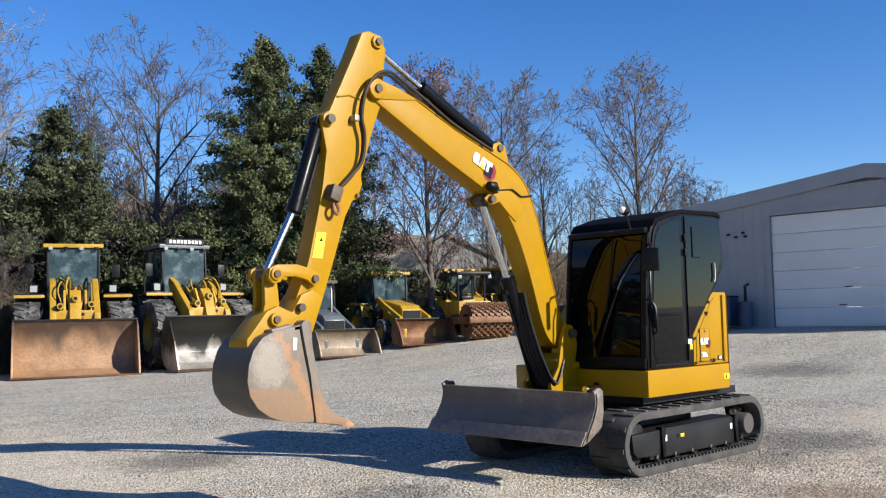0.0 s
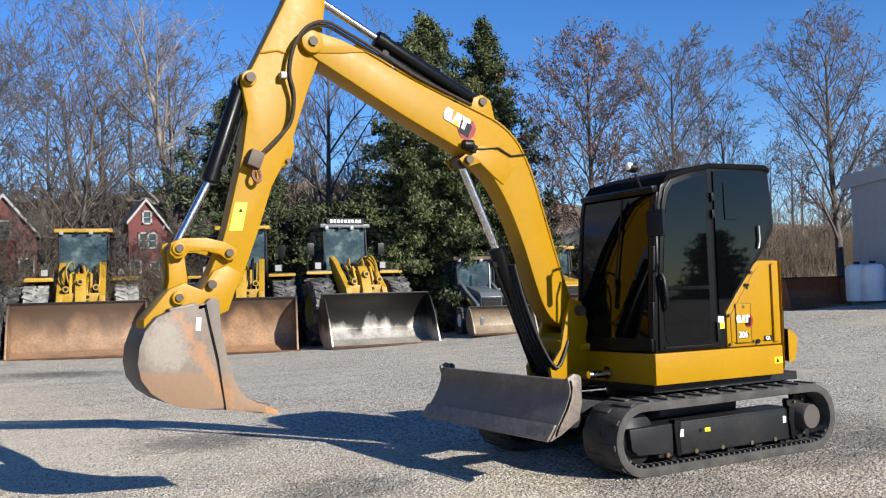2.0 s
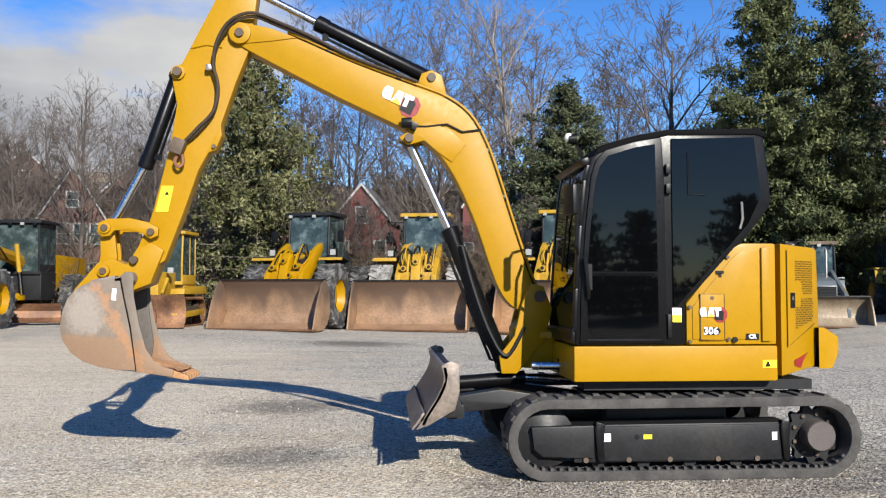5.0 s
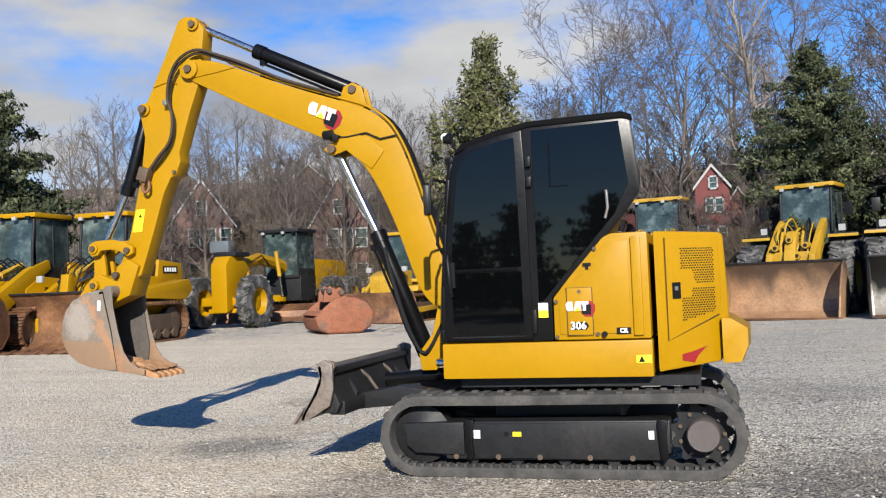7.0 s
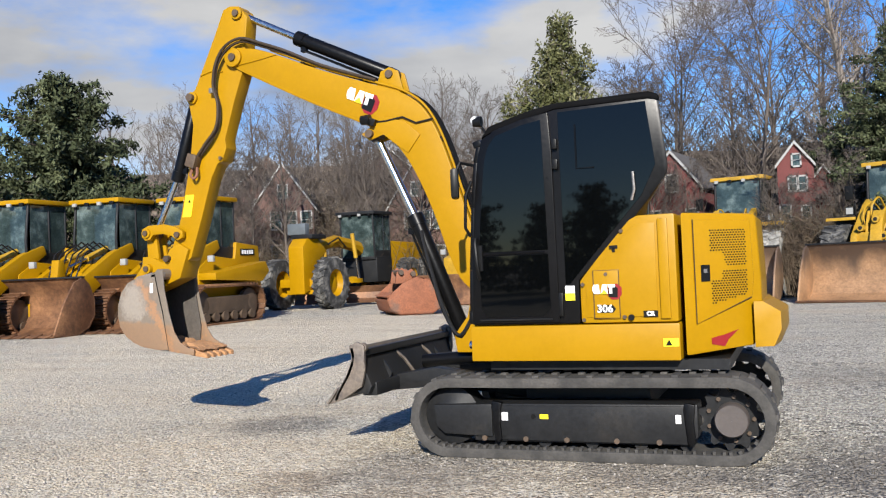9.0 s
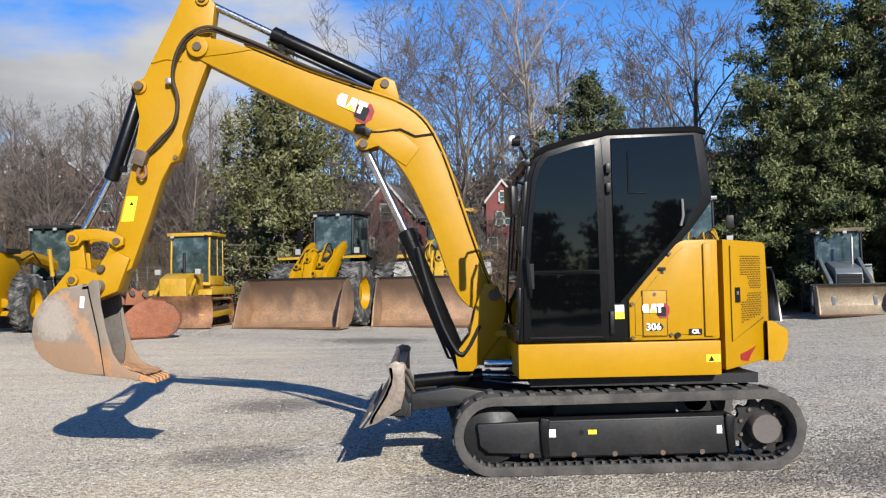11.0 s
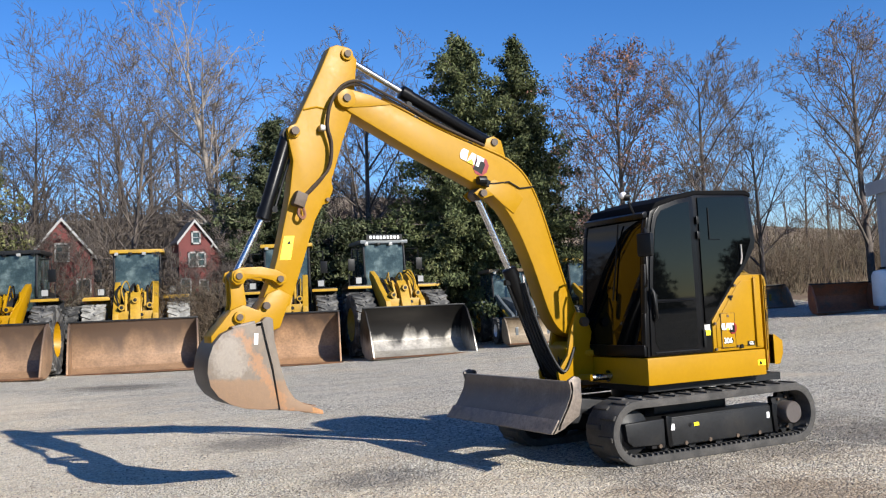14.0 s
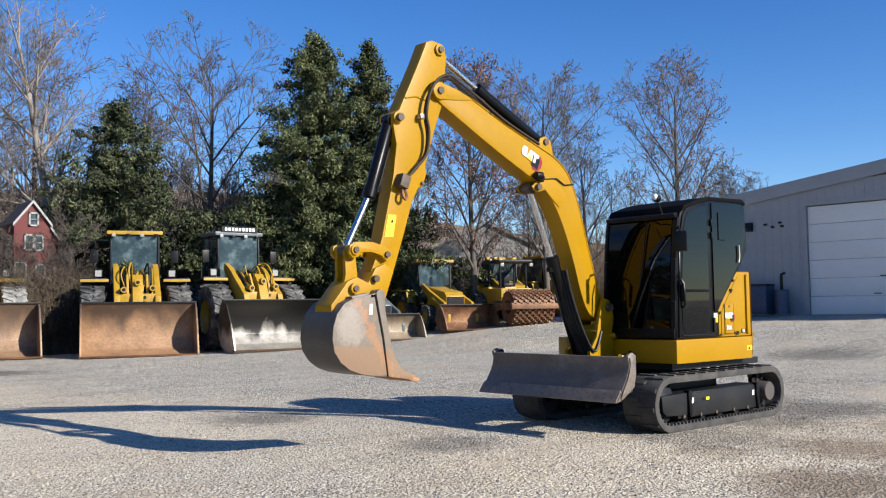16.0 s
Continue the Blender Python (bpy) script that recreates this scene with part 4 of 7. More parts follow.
    for dx, z in rows:
        for x, y in plan:
            k = (x - 1.12)
            v.append((1.12 + k * 0.25 + dx * (1.0 if abs(y) < 0.615 else 0), y, z))
    f = []
    for i in range(len(rows) - 1):
        for j in range(n - 1):
            f.append((i * n + j, i * n + j + 1, (i + 1) * n + j + 1, (i + 1) * n + j))
    f += [tuple(range(n)), tuple((len(rows) - 1) * n + j for j in range(n - 1, -1, -1)), tuple(i * n for i in range(len(rows))), tuple(i * n + n - 1 for i in range(len(rows) - 1, -1, -1))]
    g.add(v, f)
    part("counterweight", g, YEL, ex, "yellow cast counterweight", bevel=0.012)
    # cab
    cy0, cy1 = -0.925, 0.02
    cabp = [(-0.785, 0.924), (-0.772, 1.30), (-0.738, 1.75), (-0.700, 2.10), (-0.665, 2.235), (-0.60, 2.31), (-0.35, 2.385), (-0.12, 2.428), (0.525, 2.442), (0.582, 2.415), (0.628, 1.97), (0.618, 1.90), (0.49, 1.735), (0.31, 1.53), (0.0, 1.22), (0.0, 0.924)]
    g = Geo()
    g.prism(cabp, cy0, cy1)
    g.v = [(x - 0.19 * smoothstep(0.3, 0.55, x) if y > 0 else x, y, z) for x, y, z in g.v]
    cab = part("cab", g, BLK, ex, "black cab frame with rounded corners", bevel=0.022)
    g = Geo()
    g.prism([(-0.66, 2.245), (-0.60, 2.325), (-0.35, 2.398), (-0.12, 2.442), (0.525, 2.458), (0.592, 2.43), (0.595, 2.39), (0.52, 2.41), (-0.12, 2.40), (-0.58, 2.28)], cy0 - 0.012, cy1 + 0.012)
    g.v = [(x - 0.19 * smoothstep(0.3, 0.55, x) if y > 0 else x, y, z) for x, y, z in g.v]
    part("roof", g, ROOFBLK, cab, "black cab roof", bevel=0.012)
    ys = cy0 - 0.004
    g = Geo()
    g.prism([(-0.755, 0.94), (-0.745, 1.30), (-0.712, 1.75), (-0.672, 2.10), (-0.635, 2.22), (-0.57, 2.29), (-0.36, 2.352), (-0.165, 2.385), (-0.150, 2.10), (-0.140, 0.94)], cy0, cy0 - 0.018)
    door = part("cab_door", g, BLK, cab, "black cab door with rounded window frame", bevel=0.012)
    g = Geo()
    g.prism([(-0.700, 1.44), (-0.675, 1.75), (-0.636, 2.08), (-0.605, 2.18), (-0.55, 2.25), (-0.36, 2.31), (-0.215, 2.335), (-0.203, 1.44)], cy0 - 0.018, cy0 - 0.023)
    part("window", g, GLASS_DARK, door, "black-tinted upper door glass", smooth=False)
    g = Geo()
    g.prism([(-0.700, 1.05), (-0.66, 0.985), (-0.25, 0.985), (-0.200, 1.03), (-0.203, 1.41), (-0.703, 1.41)], cy0 - 0.018, cy0 - 0.023)
    part("window", g, GLASS_DARK, door, "black-tinted lower door glass", smooth=False)
    g = Geo()
    g.tube([(-0.71, cy0 - 0.026, 0.962), (-0.19, cy0 - 0.026, 0.962)], 0.007, 6)
    part("sill_strip", g, BLKMAT, door, "worn strip at the door's foot")
    g = Geo()
    g.tube([(-0.69, cy0 - 0.028, 1.426), (-0.22, cy0 - 0.028, 1.424)], 0.007, 6)
    part("rail", g, BLK, door)
    g = Geo()
    g.tube([(-0.725, cy0 - 0.03, 1.54), (-0.72, cy0 - 0.055, 1.50), (-0.71, cy0 - 0.06, 1.38), (-0.70, cy0 - 0.055, 1.28), (-0.70, cy0 - 0.03, 1.25)], 0.014, 8)
    g.box((-0.695, cy0 - 0.028, 1.40), (0.045, 0.03, 0.18))
    part("handle", g, BLKDEC, door, "black door handle")
    g = Geo()
    g.prism([(-0.095, 2.375), (0.50, 2.392), (0.548, 1.97), (0.45, 1.775), (-0.06, 1.20), (-0.09, 1.20)], cy0, cy0 - 0.014)
    rw = part("side_window", g, GLASS_DARK, cab, "black-tinted rear side glass", smooth=False)
    g = Geo()
    g.tube([(0.02, cy0 - 0.018, 2.28), (0.02, cy0 - 0.018, 1.98), (0.14, cy0 - 0.018, 1.98)], 0.006, 6)
    part("seam", g, BLK, rw)
    for hz in (2.16, 2.02):
        g = Geo()
        g.box((-0.125, cy0 - 0.022, hz), (0.035, 0.03, 0.07))
        part("hinge", g, BLKDEC, cab, "black door hinge", bevel=0.005)
    g = Geo()
    g.box((-0.125, cy0 - 0.02, 1.06), (0.03, 0.03, 0.16))
    part("hinge", g, BLKDEC, cab, "black door hinge", bevel=0.005)
    flat_decal(cab, -0.098, 1.085, -0.032, 1.185, cy0 - 0.002, WHITE, "white safety sticker")
    flat_decal(cab, -0.098, 1.085, -0.032, 1.135, cy0 - 0.006, YDEC, "yellow safety sticker")
    # front windscreen
    wind = [(-0.780, 1.02), (-0.768, 1.32), (-0.737, 1.76), (-0.706, 2.08), (-0.680, 2.19)]
    g = Geo()
    pts = wind
    g.sheet([(x - 0.012, z) for x, z in wind], cy0 + 0.075, cy1 - 0.06, -0.02)
    part("windscreen", g, GLASS_DARK, cab, "black-tinted windscreen")
    g = Geo()
    for a, b in ((cy0 + 0.004, cy0 + 0.062), (cy1 - 0.05, cy1 - 0.004)):
        for i in range(len(pts) - 1):
            g.prism([(pts[i][0] - 0.02, pts[i][1]), (pts[i + 1][0] - 0.02, pts[i + 1][1]), (pts[i + 1][0] + 0.01, pts[i + 1][1]), (pts[i][0] + 0.01, pts[i][1])], a, b)
    g.box((-0.700, (cy0 + cy1) / 2, 2.215), (0.06, 0.90, 0.05), (0, -20, 0))
    g.box((-0.795, (cy0 + cy1) / 2, 0.985), (0.03, 0.92, 0.10))
    part("windscreen_frame", g, BLK, cab, "black windscreen frame", bevel=0.008)
    g = Geo()
    g.tube([(-0.735, -0.55, 2.16), (-0.762, -0.52, 1.80), (-0.790, -0.48, 1.45)], 0.008, 6)
    part("wiper", g, BLKDEC, cab, "black windscreen wiper")
    # grab rail behind the door, pale in the sun
    g = Geo()
    g.tube([(0.40, -0.955, 1.93), (0.405, -0.955, 1.81), (0.385, -0.955, 1.74)], 0.010, 8)
    part("trim_strip", g, STEEL, cab, "short bright metal rod beside the glass")
    # mirror, beacon, work lamp
    g = Geo()
    g.tube([(-0.72, -0.90, 2.06), (-0.80, -1.00, 2.08), (-0.82, -1.03, 2.02)], 0.011, 7)
    arm = part("mirror_arm", g, BLKDEC, ex, "black mirror arm")
    g = Geo(pose(-0.83, -1.035, 1.93, 0, 0, 18))
    g.box((0, 0, 0), (0.055, 0.15, 0.21))
    mir = part("mirror", g, BLKDEC, arm, "black wing mirror", bevel=0.02)
    g = Geo()
    g.tube([(-0.745, -0.93, 1.95), (-0.775, -0.975, 1.85), (-0.785, -0.98, 1.62), (-0.765, -0.935, 1.56)], 0.012, 7)
    part("grab_rail", g, BLKDEC, ex, "black grab rail at the door")
    g = Geo()
    g.tube([(-0.66, -0.70, 2.24), (-0.72, -0.70, 2.36)], 0.012, 6)
    g.lathe([(0.001, -0.03), (0.036, -0.03), (0.042, 0.03), (0.001, 0.03)], (-0.755, -0.70, 2.405), "x", 14)
    wl_ = part("work_lamp", g, BLKDEC, ex, "black cab work lamp")
    g = Geo()
    g.ball((-0.775, -0.70, 2.415), 0.034, 14)
    part("lens", g, WHITE, wl_, "round white lamp cover")
    # boom swing bracket
    cyb = 0.04
    g = Geo()
    g.prism([(-0.72, 0.70), (-1.02, 0.70), (-1.10, 0.80), (-1.10, 1.02), (-1.02, 1.08), (-0.72, 0.98)], cyb - 0.16, cyb + 0.16)
    brk = part("swing_bracket", g, YEL, ex, "yellow boom swing bracket", bevel=0.03)
    for zz in (0.70, 0.93):
        g = Geo()
        g.prism([(-0.60, -0.24), (-0.98, -0.16), (-1.06, 0.0), (-0.98, 0.16), (-0.60, 0.24)], zz, zz + 0.055, "z")
        for i, p in enumerate(g.v):
            g.v[i] = (p[0], p[1] + cyb, p[2])
        part("lug_plate", g, YEL, brk, bevel=0.012)
    for yy in (cyb - 0.155, cyb + 0.155):
        g = Geo()
        g.prism([(-1.20, 0.66), (-1.08, 0.66), (-0.86, 0.92), (-0.80, 1.16), (-0.87, 1.34), (-0.97, 1.36), (-1.04, 1.20), (-1.10, 0.95), (-1.22, 0.80)], yy - 0.022, yy + 0.022)
        part("cheek_plate", g, YEL, brk, bevel=0.008)
    g = Geo()
    g.rod((-0.90, cyb - 0.22, 1.26), (-0.90, cyb + 0.22, 1.26), 0.045, 18)
    part("pin", g, PIN, brk)
    g = Geo()
    g.rod((-1.0, -0.36, 0.74), (-0.55, -0.42, 0.74), 0.032)
    part("swing_rod", g, CHROME, brk, "bright swing cylinder rod")
    g = Geo()
    g.rod((-0.80, -0.34, 0.74), (-0.35, -0.42, 0.74), 0.055)
    part("swing_cylinder", g, BLK, brk)
    # boom
    bw = 0.105
    up = [(-3.305, 3.430), (-3.10, 3.425), (-2.88, 3.362), (-2.36, 3.140), (-1.85, 2.955), (-1.62, 2.865), (-1.455, 2.742), (-1.345, 2.57), (-1.246, 2.32), (-1.092, 1.836), (-0.94, 1.40), (-0.83, 1.24)]
    lo = [(-0.93, 1.16), (-1.10, 1.22), (-1.228, 1.40), (-1.384, 1.85), (-1.52, 2.17), (-1.650, 2.385), (-1.78, 2.515), (-1.96, 2.625), (-2.471, 2.864), (-3.02, 3.145), (-3.25, 3.27), (-3.345, 3.36)]
    up = [(q.x, q.y) for q in smooth_path([(x, z, 0) for x, z in up], 3)]
    lo = [(q.x, q.y) for q in smooth_path([(x, z, 0) for x, z in lo], 3)]
    n = len(up)
    g2 = Geo()
    g2.prism(up + lo, cyb - bw, cyb + bw)
    boom = part("boom", g2, YEL, ex, "yellow welded box-section boom with a bend", bevel=0.012)
    for side in (-1, 1):
        g = Geo()
        prof = [(-1.90, 2.62), (-1.78, 2.68), (-1.60, 2.62), (-1.47, 2.50), (-1.58, 2.36), (-1.68, 2.43), (-1.80, 2.53), (-1.93, 2.49), (-2.0, 2.55)]
        g.prism(prof, cyb + side * bw, cyb + side * (bw + 0.012))
        part("doubler_plate", g, YEL, boom, bevel=0.004)
        g = Geo()
        g.prism([(-1.86, 2.96), (-1.82, 3.07), (-1.74, 3.10), (-1.66, 3.06), (-1.62, 2.90), (-1.66, 2.87)], cyb + side * 0.055, cyb + side * 0.08)
        part("cylinder_lug", g, YEL, boom, bevel=0.006)
        g = Geo()
        g.prism(arc((-3.24, 3.355), 0.085, 0, 345, 18), cyb + side * bw, cyb + side * (bw + 0.035))
        part("boss", g, YEL, boom, bevel=0.006)
        g = Geo()
        g.prism([(-3.0, 3.30), (-3.2, 3.28), (-3.30, 3.36), (-3.2, 3.44), (-3.0, 3.40), (-2.80, 3.33)], cyb + side * bw, cyb + side * (bw + 0.010))
        part("doubler_plate", g, YEL, boom, bevel=0.003)
    for px, pz, w in ((-3.24, 3.355, 0.16), (-1.92, 2.545, 0.16), (-1.74, 3.04, 0.10)):
        g = Geo()
        g.rod((px, cyb - w, pz), (px, cyb + w, pz), 0.034, 16)
        part("pin", g, PIN, boom, "rust-brown pivot pin")
    maker_mark(boom, (-1.99, 2.865), 0.29, cyb - bw - 0.001, tilt=23)
    g = Geo()
    g.box((-1.90, cyb - bw - 0.03, 2.645), (0.09, 0.06, 0.06), (0, 25, 0))
    g.lathe([(0.001, -0.04), (0.04, -0.04), (0.045, 0.04), (0.001, 0.04)], (-1.94, cyb - bw - 0.05, 2.66), "x", 12)
    part("boom_lamp", g, BLKDEC, boom, "small black boom work lamp", bevel=0.008)
    # hoses and pipes along the boom top
    def along(dz, yy, i0=1):
        pts = []
        for i in range(i0, n):
            a, b = Vector(up[i - 1]), Vector(up[min(i + 1, n - 1)])
            t = (b - a).normalized()
            q = Vector(up[i]) + Vector((-t.y, t.x)) * dz
            pts.append((q.x, yy, q.y))
        return pts
    for dz, yy in ((0.022, cyb - 0.085), (0.022, cyb - 0.05), (0.022, cyb + 0.02), (0.022, cyb + 0.07)):
        g = Geo()
        g.tube(along(dz, yy, 6), 0.011, 7)
        part("hydraulic_pipe", g, BLK if yy > cyb - 0.07 else YEL, boom)
    g = Geo()
    g.tube([(-1.35, cyb - bw - 0.012, 2.62), (-1.50, cyb - bw - 0.012, 2.60), (-1.62, cyb - bw - 0.012, 2.66), (-1.78, cyb - bw - 0.012, 2.64), (-1.90, cyb - bw - 0.012, 2.64)], 0.008, 6)
    part("cable", g, HOSE, boom, "thin black lamp cable")
    for px, pz in ((-2.55, 3.235), (-2.0, 3.03), (-1.30, 2.45), (-1.17, 2.08)):
        g = Geo()
        g.box((px, cyb, pz), (0.05, 0.19, 0.035), (0, 22 if px < -1.5 else 70, 0))
        part("pipe_clamp", g, BLK, boom, bevel=0.006)
    # stick
    sw = 0.085
    stp = [(-3.285, 3.835), (-3.19, 3.822), (-3.105, 3.715), (-3.135, 3.48), (-3.165, 3.25), (-3.27, 2.98), (-3.385, 2.64), (-3.375, 2.56), (-3.425, 2.44), (-3.475, 2.425), (-3.55, 2.29), (-3.665, 1.95), (-3.80, 1.58), (-3.93, 1.50), (-4.02, 1.56), (-4.02, 1.66), (-3.93, 1.86), (-3.895, 1.97), (-3.80, 2.36), (-3.765, 2.52), (-3.725, 2.80), (-3.765, 3.00), (-3.765, 3.08), (-3.69, 3.12), (-3.60, 3.30), (-3.45, 3.60), (-3.355, 3.81)]
    g = Geo()
    g.prism(stp, cyb - sw, cyb + sw)
    stick = part("stick", g, YEL, ex, "yellow tapered dipper stick", bevel=0.012)
    for side in (-1, 1):
        for px, pz, r in ((-3.205, 3.755, 0.055), (-3.715, 3.045, 0.055)):
            g = Geo()
            g.prism(arc((px, pz), r, 0, 345, 16), cyb + side * sw, cyb + side * (sw + 0.025))
            part("boss", g, YEL, stick, bevel=0.004)
    for px, pz, w, r in ((-3.205, 3.755, 0.13, 0.03), (-3.715, 3.045, 0.15, 0.035), (-3.895, 1.80, 0.17, 0.027), (-4.02, 1.585, 0.17, 0.030), (-3.435, 2.47, 0.11, 0.016)):
        g = Geo()
        g.rod((px, cyb - w, pz), (px, cyb + w, pz), r, 14)
        part("pin", g, PIN, stick, "rust-brown pivot pin")
    g = Geo(pose(-3.80, cyb - sw - 0.002, 2.06, 0, 0, 0))
    g.prism([(-0.075, -0.10), (0.02, -0.10), (0.06, 0.10), (-0.03, 0.10)], 0, -0.003)
    part("decal", g, YDEC, stick, "bright yellow warning sticker")
    g = Geo(pose(-3.80, cyb - sw - 0.005, 2.06, 0, 0, 0))
    g.prism([(-0.008, 0.03), (0.026, 0.03), (0.012, 0.06)], 0, -0.003)
    part("decal", g, BLKDEC, stick, "black warning triangle")
    g = Geo()
    g.tube([(-3.62, cyb - sw - 0.004, 3.24), (-3.50, cyb - sw - 0.004, 3.27), (-3.38, cyb - sw - 0.004, 3.25)], 0.008, 5)
    part("weld_bead", g, YEL, stick)
    # hoses over the boom tip down the stick
    for dy, k in ((0.0, 0.0), (0.026, 0.022)):
        yy = cyb - sw - 0.025 - dy
        g = Geo()
        g.tube(smooth_path([(-1.86, yy + 0.035, 2.99 + k * 0.5), (-2.36, yy + 0.03, 3.172 + k * 0.5), (-2.70, yy + 0.02, 3.325 + k), (-2.95, yy, 3.425 + k), (-3.14, yy - 0.025, 3.485 + k), (-3.30, yy - 0.04, 3.42 + k), (-3.40, yy - 0.04, 3.28 + k * 0.5), (-3.435, yy - 0.03, 3.10), (-3.40, yy - 0.02, 2.92 + k), (-3.43, yy - 0.02, 2.74), (-3.55, yy - 0.02, 2.58 + k), (-3.68, yy, 2.47)]), 0.0135, 8)
        part("hydraulic_hose", g, HOSE_BR, stick, "brown-black hydraulic hose looped over the boom tip")
    g = Geo()
    g.box((-3.70, cyb - sw - 0.05, 2.46), (0.10, 0.10, 0.12), (0, 20, 0))
    part("hose_block", g, PIN, stick, "steel hose fitting", bevel=0.01)
    g = Geo()
    g.box((-3.47, cyb - sw - 0.03, 3.08), (0.05, 0.08, 0.05))
    part("hose_clamp", g, STEEL, stick, "steel hose clamp", bevel=0.01)
    g = Geo()
    g.tube(smooth_path([(-3.70, cyb - sw - 0.05, 2.40), (-3.72, cyb - sw - 0.07, 2.34), (-3.69, cyb - sw - 0.07, 2.30), (-3.66, cyb - sw - 0.06, 2.33), (-3.67, cyb - sw - 0.04, 2.40)]), 0.014, 6)
    part("hose_plug", g, RUST_RED, stick, "orange-red hose plug")
    # cylinders
    def cylinder(name, a, b, c, rb, rr, yy, off=0.0, gland=True):
        """Barrel from a to b, rod on to c."""
        g = Geo()
        d = (Vector((b[0], 0, b[1])) - Vector((a[0], 0, a[1]))).normalized()
        A, B, C = Vector((a[0], yy, a[1])), Vector((b[0], yy, b[1])), Vector((c[0], yy, c[1]))
        g.tube([A, A + d * 0.02, B - d * 0.10, B - d * 0.10, B - d * 0.01, B], [rb * 0.8, rb, rb, rb * 1.14, rb * 1.14, rb * 0.9], 18)
        g.rod((A.x, A.y - 0.05, A.z), (A.x, A.y + 0.05, A.z), rb * 1.05, 16)
        cyl_ = part(name, g, BLK, ex, "black hydraulic cylinder with chrome rod")
        g = Geo()
        g.rod(B - d * 0.05, C, rr, 16)
        part("piston_rod", g, CHROME, cyl_, "bright chrome piston rod")
        g = Geo()
        g.rod((C.x, C.y - 0.05, C.z), (C.x, C.y + 0.05, C.z), rr * 1.7, 14)
        part("rod_eye", g, PIN, cyl_)
        g = Geo()
        nn_ = Vector((-d.z, 0, d.x)) * (rb + 0.02)
        g.tube([A + d * 0.06 + nn_ * 0.6, A + d * 0.08 + nn_, B - d * 0.12 + nn_, B - d * 0.08 + nn_ * 0.5], 0.012, 6)
        g.box(B - d * 0.12 + nn_ * 0.9, (0.05, 0.05, 0.05))
        part("feed_pipe", g, BLK, cyl_)
        return cyl_
    cylinder("arm_cylinder", (-1.745, 3.045), (-2.66, 3.485), (-3.200, 3.755), 0.058, 0.030, cyb)
    cylinder("boom_cylinder", (-1.16, 0.76), (-1.60, 1.85), (-1.92, 2.545), 0.064, 0.034, cyb - 0.0)
    cylinder("bucket_cylinder", (-3.74, 3.03), (-3.985, 2.30), (-4.24, 1.83), 0.055, 0.028, cyb)
    for k in range(5):
        o = 0.03 * k
        g = Geo()
        g.tube(smooth_path([(-1.02 - o * 0.4, cyb - 0.18 + o * 1.6, 1.02), (-1.16, cyb - 0.20 + o, 0.80 - o * 0.5), (-1.29 - o * 0.5, cyb - 0.17 + o, 0.98), (-1.42 - o * 0.4, cyb - 0.13 + o, 1.35), (-1.50 - o * 0.3, cyb - 0.11 + o, 1.66)]), 0.015, 7)
        part("hydraulic_hose", g, HOSE, ex, "black hydraulic hose at the boom foot")
    # bucket linkage
    for side in (-1, 1):
        yy = cyb + side * 0.125
        g = Geo()
        ring = [(-4.30, 1.80), (-4.29, 1.87), (-4.22, 1.90), (-4.05, 1.905), (-3.92, 1.875), (-3.84, 1.83), (-3.84, 1.77), (-3.90, 1.745), (-3.96, 1.79), (-4.06, 1.815), (-4.17, 1.81), (-4.20, 1.77), (-4.26, 1.76)]
        g.prism(ring, yy - 0.022, yy + 0.022)
        part("link_arm", g, YEL, ex, "yellow curved bucket link", bevel=0.008)
        g = Geo()
        g.prism([(-4.295, 1.83), (-4.19, 1.83), (-4.165, 1.62), (-4.17, 1.47), (-4.26, 1.42), (-4.32, 1.49), (-4.29, 1.62)], cyb + side * 0.06 - 0.02, cyb + side * 0.06 + 0.02)
        part("tilt_link", g, YEL, ex, bevel=0.008)
    g = Geo()
    g.prism([(-3.80, 1.66), (-3.90, 1.40), (-4.02, 1.355), (-4.36, 1.235), (-4.47, 1.27), (-4.47, 1.36), (-4.40, 1.44), (-4.30, 1.56), (-4.20, 1.60), (-4.08, 1.55), (-4.0, 1.68), (-3.90, 1.72)], cyb - 0.125, cyb + 0.125)
    cp = part("coupler", g, YEL, ex, "yellow quick coupler", bevel=0.012)
    for px, pz in ((-4.24, 1.83), (-4.245, 1.50)):
        g = Geo()
        g.rod((px, cyb - 0.165, pz), (px, cyb + 0.165, pz), 0.046, 18)
        part("boss", g, YEL, cp, bevel=0.005)
        g = Geo()
        g.rod((px, cyb - 0.18, pz), (px, cyb + 0.18, pz), 0.026, 14)
        part("pin", g, PIN, cp, "rust-brown pivot pin")
    g = Geo()
    g.box((-4.38, cyb - 0.127, 1.30), (0.10, 0.008, 0.05), (0, -20, 0))
    part("decal", g, PIN, cp, "worn paint marks")
    # bucket
    y0, y1 = cyb - 0.245, cyb + 0.265
    wrap = [(-4.33, 1.36), (-4.45, 1.31), (-4.535, 1.22), (-4.575, 1.11), (-4.58, 1.00), (-4.545, 0.895), (-4.46, 0.81), (-4.34, 0.75), (-4.20, 0.718), (-4.02, 0.703), (-3.52, 0.688)]
    flank = wrap[:-1] + [(-3.86, 0.712)]
    g = Geo()
    g.sheet(wrap, y0 + 0.004, y1 - 0.004, 0.022)
    bk = part("bucket", g, BKT_SHADED, ex, "steel digging bucket with shell darkened for shade and clay-stained sides", bevel=0.003)
